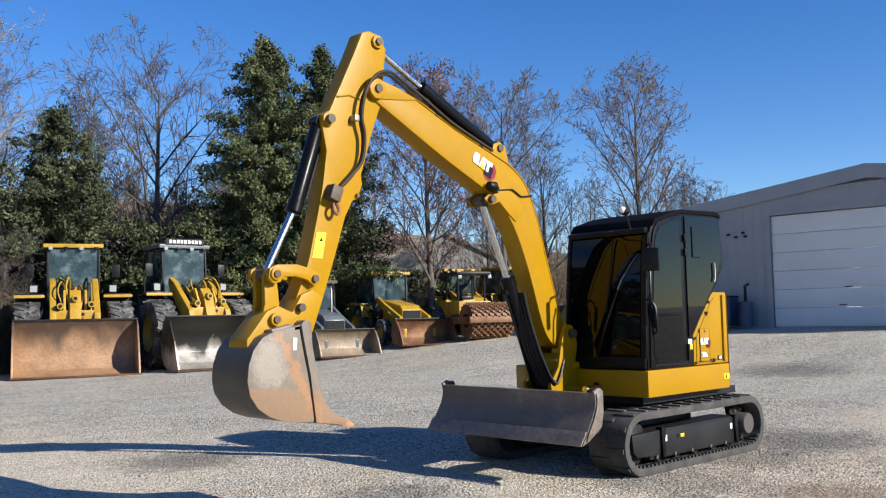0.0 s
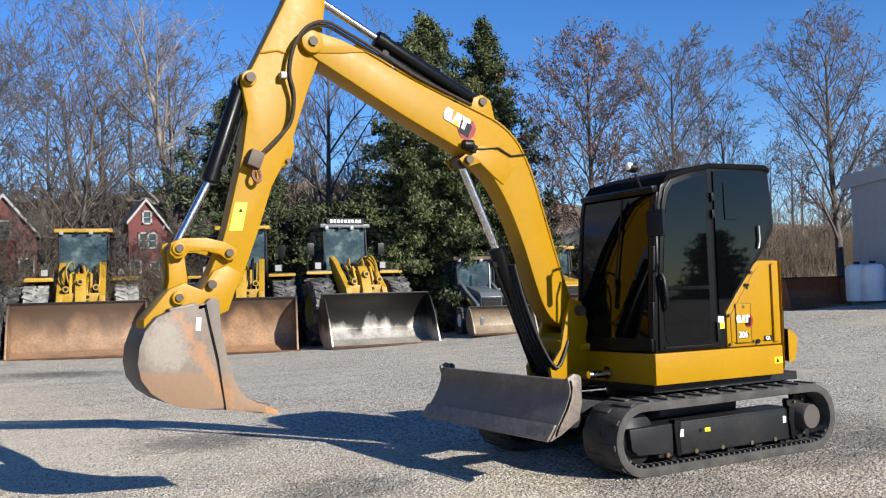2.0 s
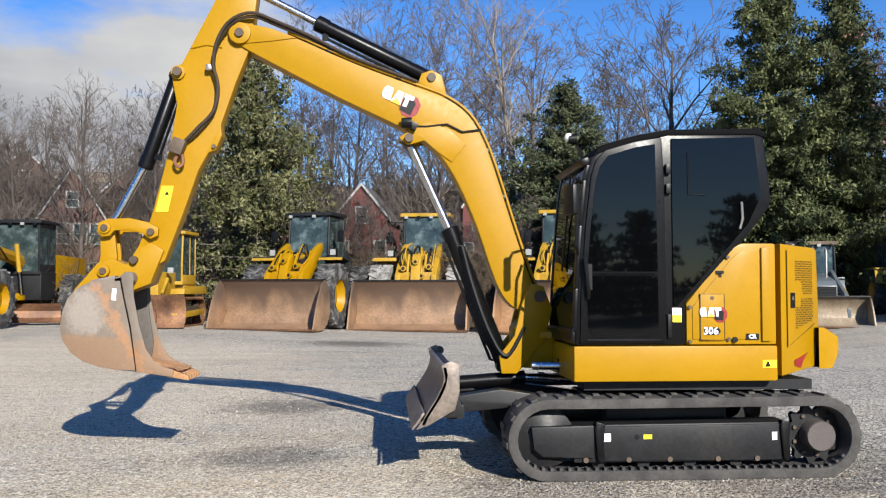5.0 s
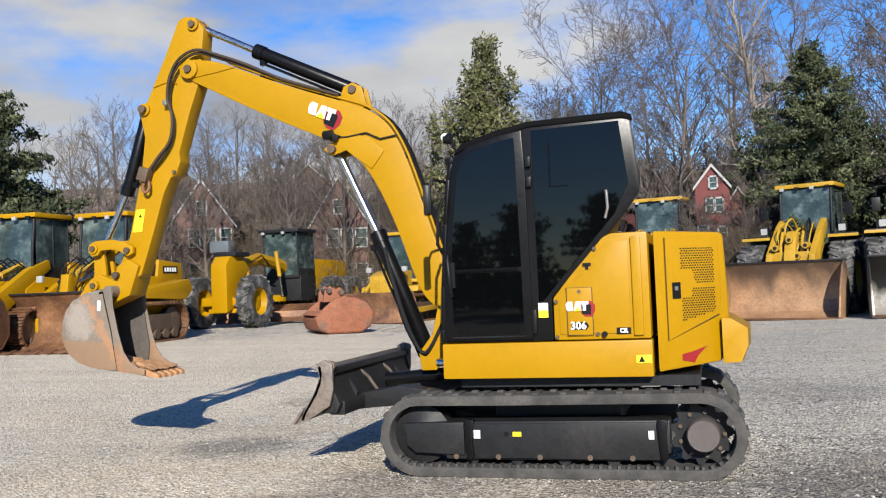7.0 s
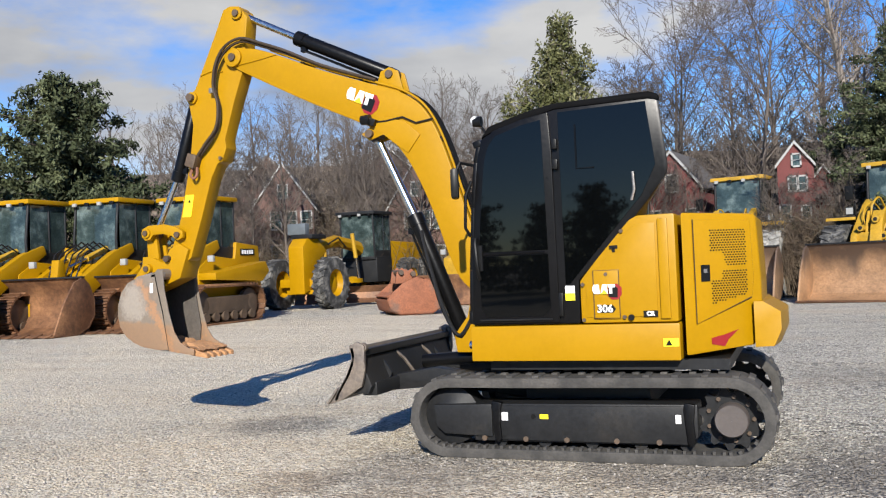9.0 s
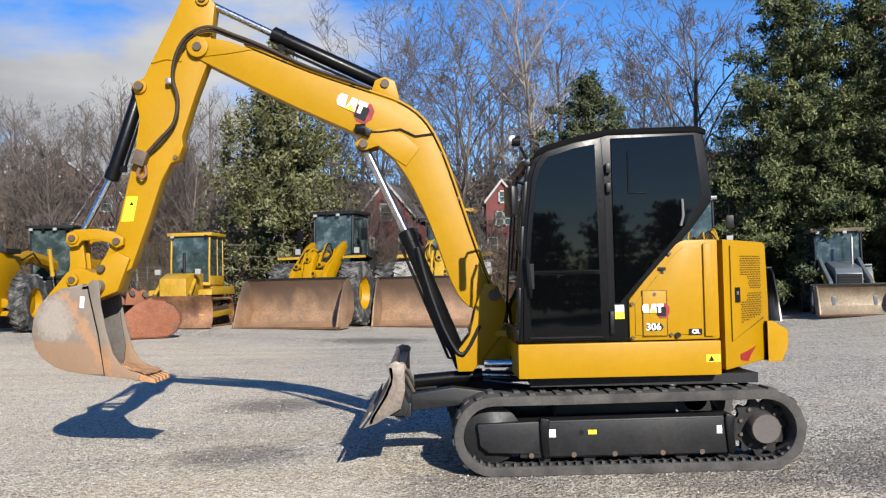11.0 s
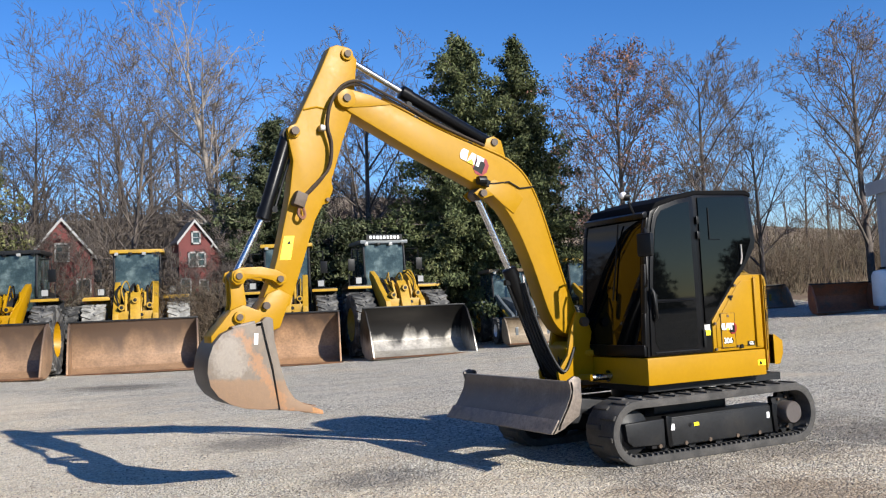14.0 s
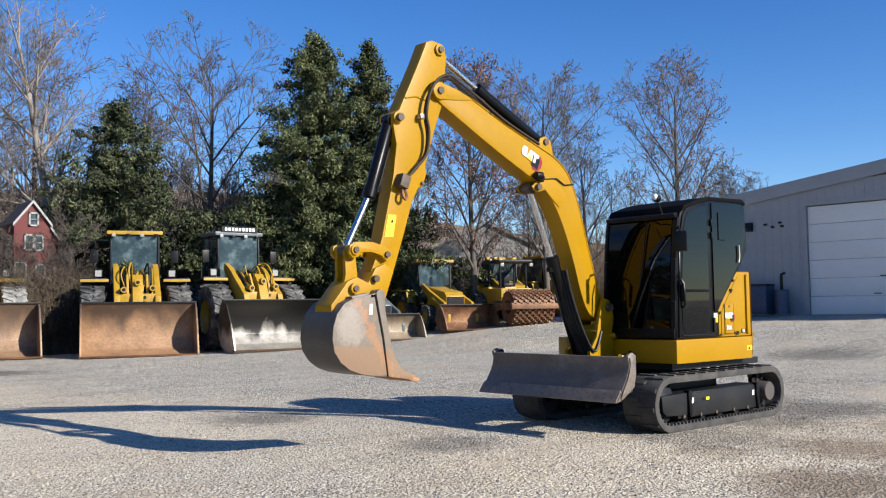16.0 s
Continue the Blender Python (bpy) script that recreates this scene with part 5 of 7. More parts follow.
    for yy in (y0, y1 - 0.018):
        g = Geo()
        g.prism(flank + [(-3.85, 0.90), (-3.90, 1.07), (-3.95, 1.27), (-3.96, 1.42), (-4.03, 1.43), (-4.12, 1.40)], yy, yy + 0.018)
        # the far plate is coloured darker to stand for the shade inside
        part("side_plate", g, BKT_SIDE if yy == y0 else BKT_SHADED, bk, "clay-stained bucket side", bevel=0.004)
        g = Geo()
        yo = yy - 0.012 if yy == y0 else yy + 0.018
        g.prism([(-3.50, 0.678), (-3.84, 0.70), (-3.93, 1.05), (-4.02, 1.30), (-4.06, 1.42), (-4.02, 1.455), (-3.95, 1.44), (-3.925, 1.27), (-3.855, 1.06), (-3.775, 0.88), (-3.69, 0.79), (-3.58, 0.745), (-3.50, 0.735)], yo, yo + 0.012)
        part("side_cutter", g, BKT_SIDE, bk, "worn side cutter", bevel=0.003)
    g = Geo()
    g.prism([(-4.12, 1.40), (-3.95, 1.43), (-3.95, 1.40), (-4.12, 1.37)], y0, y1)
    g.prism([(-4.35, 1.37), (-4.12, 1.42), (-4.12, 1.36), (-4.33, 1.33)], y0 + 0.02, y1 - 0.02)
    part("top_plate", g, BKT, bk, bevel=0.004)
    g = Geo()
    g.rod((-3.99, y0 + 0.005, 1.405), (-3.99, y1 - 0.005, 1.405), 0.050, 14)
    part("lip_tube", g, BKT, bk, "worn brown tube across the bucket's upper lip")
    for yy in (cyb - 0.09, cyb + 0.09):
        g = Geo()
        g.prism([(-4.44, 1.30), (-4.30, 1.40), (-4.18, 1.43), (-4.05, 1.48), (-3.99, 1.47), (-3.95, 1.40), (-4.1, 1.34)], yy - 0.018, yy + 0.018)
        part("hanger_lug", g, BKT, bk, bevel=0.004)
    for k in range(5):
        yy = y0 + 0.06 + k * (y1 - y0 - 0.12) / 4
        g = Geo()
        g.add([(-3.58, yy - 0.045, 0.745), (-3.58, yy + 0.045, 0.745), (-3.58, yy + 0.04, 0.675), (-3.58, yy - 0.04, 0.675), (-3.37, yy - 0.03, 0.690), (-3.37, yy + 0.03, 0.690), (-3.36, yy + 0.022, 0.655), (-3.36, yy - 0.022, 0.655)],
              [(0, 1, 2, 3), (7, 6, 5, 4), (0, 4, 5, 1), (3, 2, 6, 7), (0, 3, 7, 4), (1, 5, 6, 2)])
        part("tooth", g, CLAY, bk, "clay-caked bucket tooth", bevel=0.004)
    g = Geo()
    rng = random.Random(3)
    nx_, ny_ = 26, 16
    cv, cf = [], []
    for i in range(nx_):
        for j in range(ny_):
            xx = -4.42 + 0.99 * i / (nx_ - 1)
            yy = y0 + 0.022 + (y1 - y0 - 0.044) * j / (ny_ - 1)
            lump = 0.5 + 0.5 * noise.noise(Vector((xx * 9, yy * 9, 2.0))) + 0.4 * noise.noise(Vector((xx * 25, yy * 25, 5.0)))
            cv.append((xx, yy, max(0.70, 0.725 - (xx + 4.05) * 0.08 + (0.12 * smoothstep(-4.15, -4.42, xx))) + (0.030 + 0.055 * max(0.0, lump)) * (0.45 + 0.55 * smoothstep(-3.43, -3.75, xx))))
    for i in range(nx_ - 1):
        for j in range(ny_ - 1):
            cf.append((i * ny_ + j, (i + 1) * ny_ + j, (i + 1) * ny_ + j + 1, i * ny_ + j + 1))
    g.add(cv, cf)
    part("clay", g, CLAY, bk, "dried orange clay stuck on the bucket floor")
    flat_decal(bk, -4.13, 1.23, -4.09, 1.32, y0, WHITE, "small white sticker")
    # black hinge line beside the cutter
    g = Geo()
    g.tube([(-4.065, y0 - 0.004, 1.40), (-4.022, y0 - 0.004, 1.27), (-3.935, y0 - 0.004, 1.03), (-3.845, y0 - 0.004, 0.705)], 0.006, 5)
    part("weld_seam", g, BLKDEC, bk)
    # the arm as a whole sits a little back
    for ob in ex.children:
        if ob.name.split(".")[0] in ("boom", "stick", "arm_cylinder", "boom_cylinder", "bucket_cylinder", "link_arm", "tilt_link", "coupler", "bucket"):
            ob.location = (0.0, 0, -0.045)
    bk.scale = (0.80, 0.96, 0.985)
    bk.rotation_euler = (0, radians(4), 0)
    bk.location = (-0.946, 0.004, -0.205)
    return ex


excavator = build_excavator()


# ---- parked machines: all built facing -y, with the front edge of bucket or blade at the origin ----
def place(x, y, turn=0.0, s=1.0, sy=1.0):
    return pose(x, y, ground_height(x, y), 0, 0, turn) @ Matrix.Diagonal((s, s * sy, s, 1.0))


def wheel(parent, c, r, w, rim_mat, seg=30, rubber=None):
    """A lugged tyre on a dished rim, axle along x."""
    g = Geo()
    h = w / 2
    g.lathe([(r * 0.52, -h * 0.9), (r * 0.80, -h), (r * 0.95, -h * 0.86), (r * 0.965, 0), (r * 0.95, h * 0.86), (r * 0.80, h), (r * 0.52, h * 0.9)], c, "x", seg)
    ty = part("tyre", g, rubber or TYRE, parent, "dusty lugged tyre")
    g = Geo()
    for k in range(22):
        for sd in (-1, 1):
            a = 360 * (k + (0.5 if sd > 0 else 0)) / 22
            m = Matrix.Translation(c) @ pose(0, 0, 0, a, 0, 0)
            q = Geo(m)
            q.box((sd * h * 0.52, 0, r * 0.965), (h * 0.95, r * 0.10, r * 0.07), (0, 0, sd * 28))
            g.add(q.v, q.f)
    tagged(part("tread", g, rubber or TYRE, ty), kind="stuff")
    g = Geo()
    g.lathe([(0.001, -h * 0.25), (r * 0.22, -h * 0.35), (r * 0.40, -h * 0.15), (r * 0.53, -h * 0.85), (r * 0.53, h * 0.85), (r * 0.40, h * 0.15), (r * 0.22, h * 0.35), (0.001, h * 0.25)], c, "x", 20)
    part("rim", g, rim_mat, ty, "painted steel rim")
    return ty


def open_bucket(parent, width, depth, height, inside, label, teeth=0, z0=0.02):
    """A loader bucket lying on the ground, its mouth to -y."""
    h, d = height, depth
    prof = [(0, 0.03), (d * 0.55, 0.04), (d * 0.82, 0.10 * h + 0.05), (d * 0.97, 0.33 * h), (d * 0.98, 0.60 * h), (d * 0.86, 0.86 * h), (d * 0.70, h)]
    g = Geo()
    g.sheet(prof, -width / 2, width / 2, -0.045, "x")
    sh = part("bucket", g, inside, parent, label, bevel=0.006)
    for sd in (-1, 1):
        g = Geo()
        x = sd * width / 2
        g.prism(prof + [(d * 0.52, h * 0.92), (d * 0.25, h * 0.55)], x, x - sd * 0.05, "x")
        part("bucket_side", g, inside, sh, bevel=0.006)
    g = Geo()
    g.box((0, d * 0.72, h + 0.015), (width + 0.02, 0.12, 0.05))
    part("spill_guard", g, BLKMAT, sh, "dark top edge", bevel=0.01)
    g = Geo()
    g.prism([(-0.10, 0.02), (0.22, 0.015), (0.22, 0.06), (0, 0.065)], -width / 2 - 0.03, width / 2 + 0.03, "x")
    part("cutting_edge", g, RUST, sh, "rusty cutting edge", bevel=0.006)
    for k in range(teeth):
        x = -width / 2 + 0.08 + k * (width - 0.16) / max(1, teeth - 1)
        g = Geo()
        g.prism([(-0.28, 0.02), (0.1, 0.015), (0.1, 0.11)], x - 0.05, x + 0.05, "x")
        part("tooth", g, RUST, sh)
    return sh


def glazed_cab(parent, x0, x1, y0, y1, z0, z1, frame_m, roof_m, taper=0.06, roof_h=0.13, over=0.10, lamps=4, label="cab with glass all round"):
    """A cab: posts, low panels, panes, a roof slab and lamps."""
    yf0 = y0 + taper
    t = 0.075
    g = Geo()
    for sx in (x0 + t / 2, x1 - t / 2):
        g.tube([(sx, y0, z0), (sx, y0 - 0.02, z0 + (z1 - z0) * 0.4), (sx, yf0, z1)], t * 0.55, 6)
        g.tube([(sx, y1, z0), (sx, y1, z1)], t * 0.55, 6)
        g.tube([(sx, (y0 + y1) / 2 + 0.1, z0), (sx, (y0 + y1) / 2 + 0.1, z1)], t * 0.5, 6)
        g.box((sx, (y0 + y1) / 2, z0 + 0.18), (t, y1 - y0, 0.36))
    g.box(((x0 + x1) / 2, y1, z0 + 0.3), (x1 - x0, t, 0.6))
    g.box(((x0 + x1) / 2, y0, z0 + 0.06), (x1 - x0, t, 0.12))
    g.box(((x0 + x1) / 2, (y0 + y1) / 2, z0 + 0.02), (x1 - x0, y1 - y0, 0.05))
    cb = part("cab", g, frame_m, parent, label, bevel=0.008)
    g = Geo()
    a, b = z0 + 0.12, z1 - 0.03
    k = taper / (z1 - z0)
    g.add([(x0 + t, y0 + 0.01, a), (x1 - t, y0 + 0.01, a), (x1 - t, yf0, b), (x0 + t, yf0, b), (x0 + t, y0 + 0.03, a), (x1 - t, y0 + 0.03, a), (x1 - t, yf0 + 0.02, b), (x0 + t, yf0 + 0.02, b)],
          [(0, 1, 2, 3), (7, 6, 5, 4), (0, 4, 5, 1), (3, 2, 6, 7), (0, 3, 7, 4), (1, 5, 6, 2)])
    part("windscreen", g, GLASS, cb, "greenish cab windscreen")
    for sx in (x0 + 0.03, x1 - 0.03):
        for ya, yb in ((yf0 + 0.04, (y0 + y1) / 2 + 0.06), ((y0 + y1) / 2 + 0.14, y1 - 0.04)):
            g = Geo()
            g.box((sx, (ya + yb) / 2, (z0 + 0.36 + b) / 2), (0.015, yb - ya, b - z0 - 0.36))
            part("side_window", g, GLASS, cb)
    g = Geo()
    g.box(((x0 + x1) / 2, y1 - 0.01, (z0 + 0.6 + b) / 2), (x1 - x0 - 2 * t, 0.015, b - z0 - 0.6))
    part("rear_window", g, GLASS, cb)
    g = Geo()
    g.box(((x0 + x1) / 2, (yf0 + y1) / 2 - 0.03, z1 + roof_h / 2), (x1 - x0 + over * 2, y1 - yf0 + over * 2.2, roof_h))
    rf = part("roof", g, roof_m, cb, "painted cab roof", bevel=0.03)
    for i in range(lamps):
        x = x0 + 0.12 + i * (x1 - x0 - 0.24) / max(1, lamps - 1)
        g = Geo()
        g.box((x, yf0 - over - 0.05, z1 - 0.02), (0.13, 0.08, 0.10))
        part("work_lamp", g, LAMP if i % 2 == 0 else BLKDEC, rf, bevel=0.015)
    # seat and wheel seen through the glass
    g = Geo()
    g.box(((x0 + x1) / 2, y1 - 0.5, z0 + 0.5), (0.5, 0.5, 0.15))
    g.box(((x0 + x1) / 2, y1 - 0.28, z0 + 0.85), (0.5, 0.14, 0.75))
    part("seat", g, BLKDEC, cb, bevel=0.05)
    return cb


def hydraulic(parent, a, b, r, split=0.55):
    A, B = Vector(a), Vector(b)
    g = Geo()
    g.rod(A, A.lerp(B, split), r, 12)
    c = part("cylinder", g, YEL_OLD, parent)
    g = Geo()
    g.rod(A.lerp(B, split - 0.02), B, r * 0.5, 10)
    part("piston_rod", g, CHROME, c)


def wheel_loader(m, label, bucket_m, bucket_label, w=4.15, frame=YEL_OLD, dark=False, roof=YEL_OLD, hood=YEL_OLD, sign=False):
    ld = thing("wheel_loader", label, "wheel loader", m, "wheel loaders parked in a row")
    open_bucket(ld, w, 1.55, 1.62, bucket_m, bucket_label)
    fm = frame
    for sx in (-0.62, 0.62):
        g = Geo()
        g.prism([(1.64, 0.45), (1.80, 0.45), (2.3, 1.2), (3.6, 2.25), (4.1, 2.75), (4.0, 2.95), (3.5, 2.75), (2.1, 1.85), (1.64, 0.9)], sx - 0.09, sx + 0.09, "x")
        part("lift_arm", g, fm, ld, "yellow lift arm", bevel=0.02)
        hydraulic(ld, (sx * 0.72, 3.7, 1.3), (sx * 0.78, 2.1, 1.15), 0.10)
    g = Geo()
    g.box((0, 2.35, 1.75), (1.1, 0.35, 0.35))
    g.prism([(1.66, 1.05), (1.80, 0.95), (2.35, 1.55), (2.75, 2.35), (2.55, 2.55), (2.2, 2.25)], -0.16, 0.16, "x")
    part("tilt_lever", g, fm, ld, bevel=0.02)
    hydraulic(ld, (0, 3.9, 2.45), (0, 2.65, 2.40), 0.12)
    rng = random.Random(len(label))
    for k in range(8):
        x = -0.40 + k * 0.115 + rng.uniform(-0.04, 0.04)
        up = rng.uniform(2.55, 2.95)
        g = Geo()
        g.tube(smooth_path([(x * 0.8, 3.9, 2.5), (x * 1.2, 3.3, up), (x * 1.4 + rng.uniform(-0.1, 0.1), 2.75, up - 0.3), (x * 1.2, 2.4, 2.05), (x + rng.uniform(-0.1, 0.1), 2.3, 1.65)]), rng.choice((0.022, 0.03, 0.042)), 6)
        part("hose", g, HOSE if k % 3 == 0 else fm, ld)
    for x, z in ((0.0, 2.28), (-0.42, 2.05), (0.45, 2.1), (0.2, 1.8)):
        g = Geo()
        g.rod((x, 2.05, z), (x, 2.5, z), 0.10, 12)
        pn = part("pivot_boss", g, fm, ld)
        g = Geo()
        g.rod((x, 2.03, z), (x, 2.06, z), 0.055, 10)
        part("pin", g, BLKMAT, pn)
    for sx in (-1, 1):
        g = Geo()
        g.prism([(2.15, 1.5), (2.3, 2.15), (2.6, 2.55), (2.75, 2.5), (2.5, 2.0), (2.35, 1.5)], sx * 0.30 - 0.035, sx * 0.30 + 0.035, "x")
        part("bracket", g, fm, ld, bevel=0.01)
    g = Geo()
    g.prism([(2.9, 0.8), (2.9, 1.4), (3.5, 2.35), (4.2, 2.65), (4.3, 0.8)], -0.42, 0.42, "x")
    g.box((0, 3.25, 1.05), (2.3, 0.5, 0.45))
    part("front_frame", g, BLKMAT if dark else YEL_OLD, ld, "worn front frame", bevel=0.03)
    for sx in (-1, 1):
        g = Geo()
        g.box((sx * 1.28, 3.75, 2.38), (0.80, 0.9, 0.05), (-6, 0, 0))
        g.box((sx * 1.28, 4.2, 2.05), (0.80, 0.06, 0.65))
        part("fender", g, BLKMAT if dark else fm, ld, "black fender" if dark else "yellow fender", bevel=0.02)
        g = Geo()
        g.box((sx * 1.28, 3.27, 2.37), (0.86, 0.07, 0.09))
        part("fender_edge", g, YEL_OLD, ld, "pale yellow fender edge", bevel=0.01)
        for yy in (3.25, 6.9):
            wheel(ld, (sx * 1.34, yy, 1.10), 1.10, 0.74, fm, rubber=TYRE if dark else TYRE_DUSTY)
        g = Geo()
        g.box((sx * 1.16, 3.95, 2.62), (0.26, 0.2, 0.26))
        lp = part("headlamp", g, BLKDEC, ld, bevel=0.03)
        g = Geo()
        g.box((sx * 1.16, 3.84, 2.62), (0.2, 0.03, 0.2))
        part("lens", g, LAMP, lp)
        g = Geo()
        g.tube([(sx * 0.85, 4.5, 3.75), (sx * 1.25, 4.35, 3.75), (sx * 1.28, 4.35, 3.3)], 0.025, 6)
        g.box((sx * 1.28, 4.33, 3.2), (0.24, 0.06, 0.42))
        part("mirror", g, BLKDEC, ld, "black wing mirror", bevel=0.015)
        g = Geo()
        for zz in (0.8, 1.2, 1.6):
            g.box((sx * 1.15, 5.2, zz), (0.35, 0.6, 0.05))
        g.tube([(sx * 1.25, 4.9, 0.8), (sx * 1.25, 4.85, 2.9)], 0.025, 6)
        part("steps", g, BLKMAT, ld)
    g = Geo()
    g.box((0, 5.2, 1.5), (1.7, 1.7, 0.9))
    part("cab_base", g, BLKMAT if dark else fm, ld, bevel=0.04)
    glazed_cab(ld, -0.80, 0.80, 4.45, 6.05, 1.95, 3.95, BLKMAT, roof, taper=0.08, label="black-framed operator cab")
    g = Geo()
    g.prism([(6.1, 1.1), (6.1, 2.75), (7.6, 2.62), (8.35, 2.35), (8.45, 1.1)], -0.78, 0.78, "x")
    part("engine_hood", g, hood, ld, "painted engine hood", bevel=0.06)
    g = Geo()
    g.tube([(0.35, 6.6, 2.7), (0.35, 6.6, 3.5)], 0.07, 10)
    part("exhaust", g, BLKMAT, ld)
    g = Geo()
    g.box((0, 7.6, 1.0), (0.9, 2.4, 0.6))
    part("rear_frame", g, BLKMAT, ld, bevel=0.03)
    if sign:
        g = Geo()
        g.box((0, 4.38, 4.17), (1.35, 0.06, 0.2))
        sg = part("sign_strip", g, BLKDEC, ld)
        g = Geo()
        for k in range(9):
            g.box((-0.52 + k * 0.13, 4.345, 4.17), (0.085, 0.012, 0.11))
        part("decal", g, WHITE, sg, "row of white marks")
    return ld


def crawler_track(parent, x, y0, y1, r, w, cover=YEL_OLD):
    """A steel crawler track, drawn along y."""
    loop = [(y1 - r + r * math.sin(radians(a)), r + 0.02 - r * math.cos(radians(a))) for a in range(0, 181, 15)] + [(y0 + r - r * math.sin(radians(a)), r + 0.02 + r * math.cos(radians(a))) for a in range(0, 181, 15)]
    g = Geo()
    pts = [Vector(p) for p in loop]
    per = 0.0
    step = 0.165
    for i in range(len(pts)):
        a, b = pts[i], pts[(i + 1) % len(pts)]
        d = (b - a).length
        if d < 1e-6:
            continue
        while per < d:
            q = a.lerp(b, per / d)
            ang = math.degrees(math.atan2(b.y - a.y, b.x - a.x))
            g.box((x, q.x, q.y), (w, step * 0.92, 0.05), (ang, 0, 0))
            nrm = Vector((b.y - a.y, a.x - b.x)) / d * 0.045
            g.box((x, q.x + nrm.x, q.y + nrm.y), (w, 0.03, 0.06), (ang, 0, 0))
            per += step
        per -= d
    tk = tagged(part("crawler_track", g, RUST, parent, "rusty steel crawler track"), kind="stuff")
    g = Geo()
    g.box((x, (y0 + y1) / 2, r + 0.02), (w * 0.55, (y1 - y0) * 0.62, r * 0.9))
    part("track_frame", g, PIN, tk, "dark mud-stained track frame", bevel=0.03)
    for yy, rr in ((y0 + r, r * 0.80), (y1 - r, r * 0.84)):
        g = Geo()
        g.lathe([(0.001, -0.12), (rr * 0.45, -0.16), (rr, -0.06), (rr, 0.06), (rr * 0.45, 0.16), (0.001, 0.12)], (x, yy, r + 0.02), "x", 20)
        part("track_wheel", g, PIN, tk)
    for k in range(6):
        yy = y0 + r * 1.1 + k * (y1 - y0 - 2.2 * r) / 5
        g = Geo()
        g.rod((x - w * 0.35, yy, 0.22), (x + w * 0.35, yy, 0.22), 0.14, 12)
        part("roller", g, PIN, tk)


def track_loader(m, label, cab_frame=BLKMAT, w=2.9, bucket_m=RUST):
    tl = thing("track_loader", label, "track loader", m, "track loaders parked in a row")
    open_bucket(tl, w, 1.5, 1.45, bucket_m, "worn steel loader bucket", teeth=8)
    for sx in (-0.72, 0.72):
        g = Geo()
        g.prism([(1.45, 0.35), (1.70, 0.35), (2.1, 0.95), (3.3, 1.75), (4.0, 2.15), (3.9, 2.40), (3.1, 2.15), (1.9, 1.50), (1.45, 0.8)], sx - 0.10, sx + 0.10, "x")
        part("lift_arm", g, YEL, tl, "yellow lift arm", bevel=0.03)
        hydraulic(tl, (sx, 3.2, 1.05), (sx, 2.2, 1.1), 0.10)
        hydraulic(tl, (sx * 0.45, 3.4, 2.25), (sx * 0.45, 1.9, 1.75), 0.09)
    g = Geo()
    g.box((0, 2.0, 1.25), (1.35, 0.25, 0.25))
    g.prism([(1.55, 0.8), (1.7, 0.75), (2.0, 1.5), (1.95, 1.95), (1.75, 1.95)], -0.12, 0.12, "x")
    part("tilt_lever", g, YEL, tl, bevel=0.02)
    for k in range(6):
        x = -0.5 + k * 0.2
        g = Geo()
        g.tube([(x, 3.5, 2.1), (x, 2.9, 2.45 - 0.05 * (k % 2)), (x, 2.3, 2.1), (x * 0.9, 2.0, 1.5)], 0.022, 6)
        part("hose", g, HOSE, tl)
    for sx in (-1.12, 1.12):
        crawler_track(tl, sx, 2.0, 5.4, 0.52, 0.55)
        g = Geo()
        g.prism([(2.9, 1.25), (2.9, 1.45), (5.5, 1.75), (5.7, 1.45), (5.3, 1.15)], sx - 0.28, sx + 0.28, "x")
        part("fender", g, YEL, tl, "yellow body side", bevel=0.03)
        g = Geo()
        g.box((sx * 0.98, 3.15, 1.85), (0.18, 0.12, 0.18))
        part("headlamp", g, LAMP, tl, bevel=0.02)
    g = Geo()
    g.prism([(2.9, 0.7), (2.9, 1.6), (3.5, 1.95), (4.7, 1.85), (4.8, 2.35), (6.0, 2.25), (6.1, 0.8)], -0.85, 0.85, "x")
    part("body", g, YEL, tl, "yellow body and rear engine hood", bevel=0.05)
    g = Geo()
    g.box((0.86, 5.35, 2.05), (0.02, 0.75, 0.2))
    part("decal", g, BLKDEC, tl, "black side stripe")
    g = Geo()
    for k in range(5):
        g.box((0.872, 5.08 + k * 0.13, 2.05), (0.01, 0.085, 0.12))
    part("decal", g, WHITE, tl, "white marks on the stripe")
    glazed_cab(tl, -0.76, 0.76, 3.35, 4.85, 1.85, 3.55, cab_frame, YEL, taper=0.10, label="operator cab with yellow roof")
    g = Geo()
    g.tube([(-0.4, 5.5, 2.2), (-0.4, 5.5, 3.0)], 0.06, 10)
    part("exhaust", g, BLKMAT, tl)
    return tl


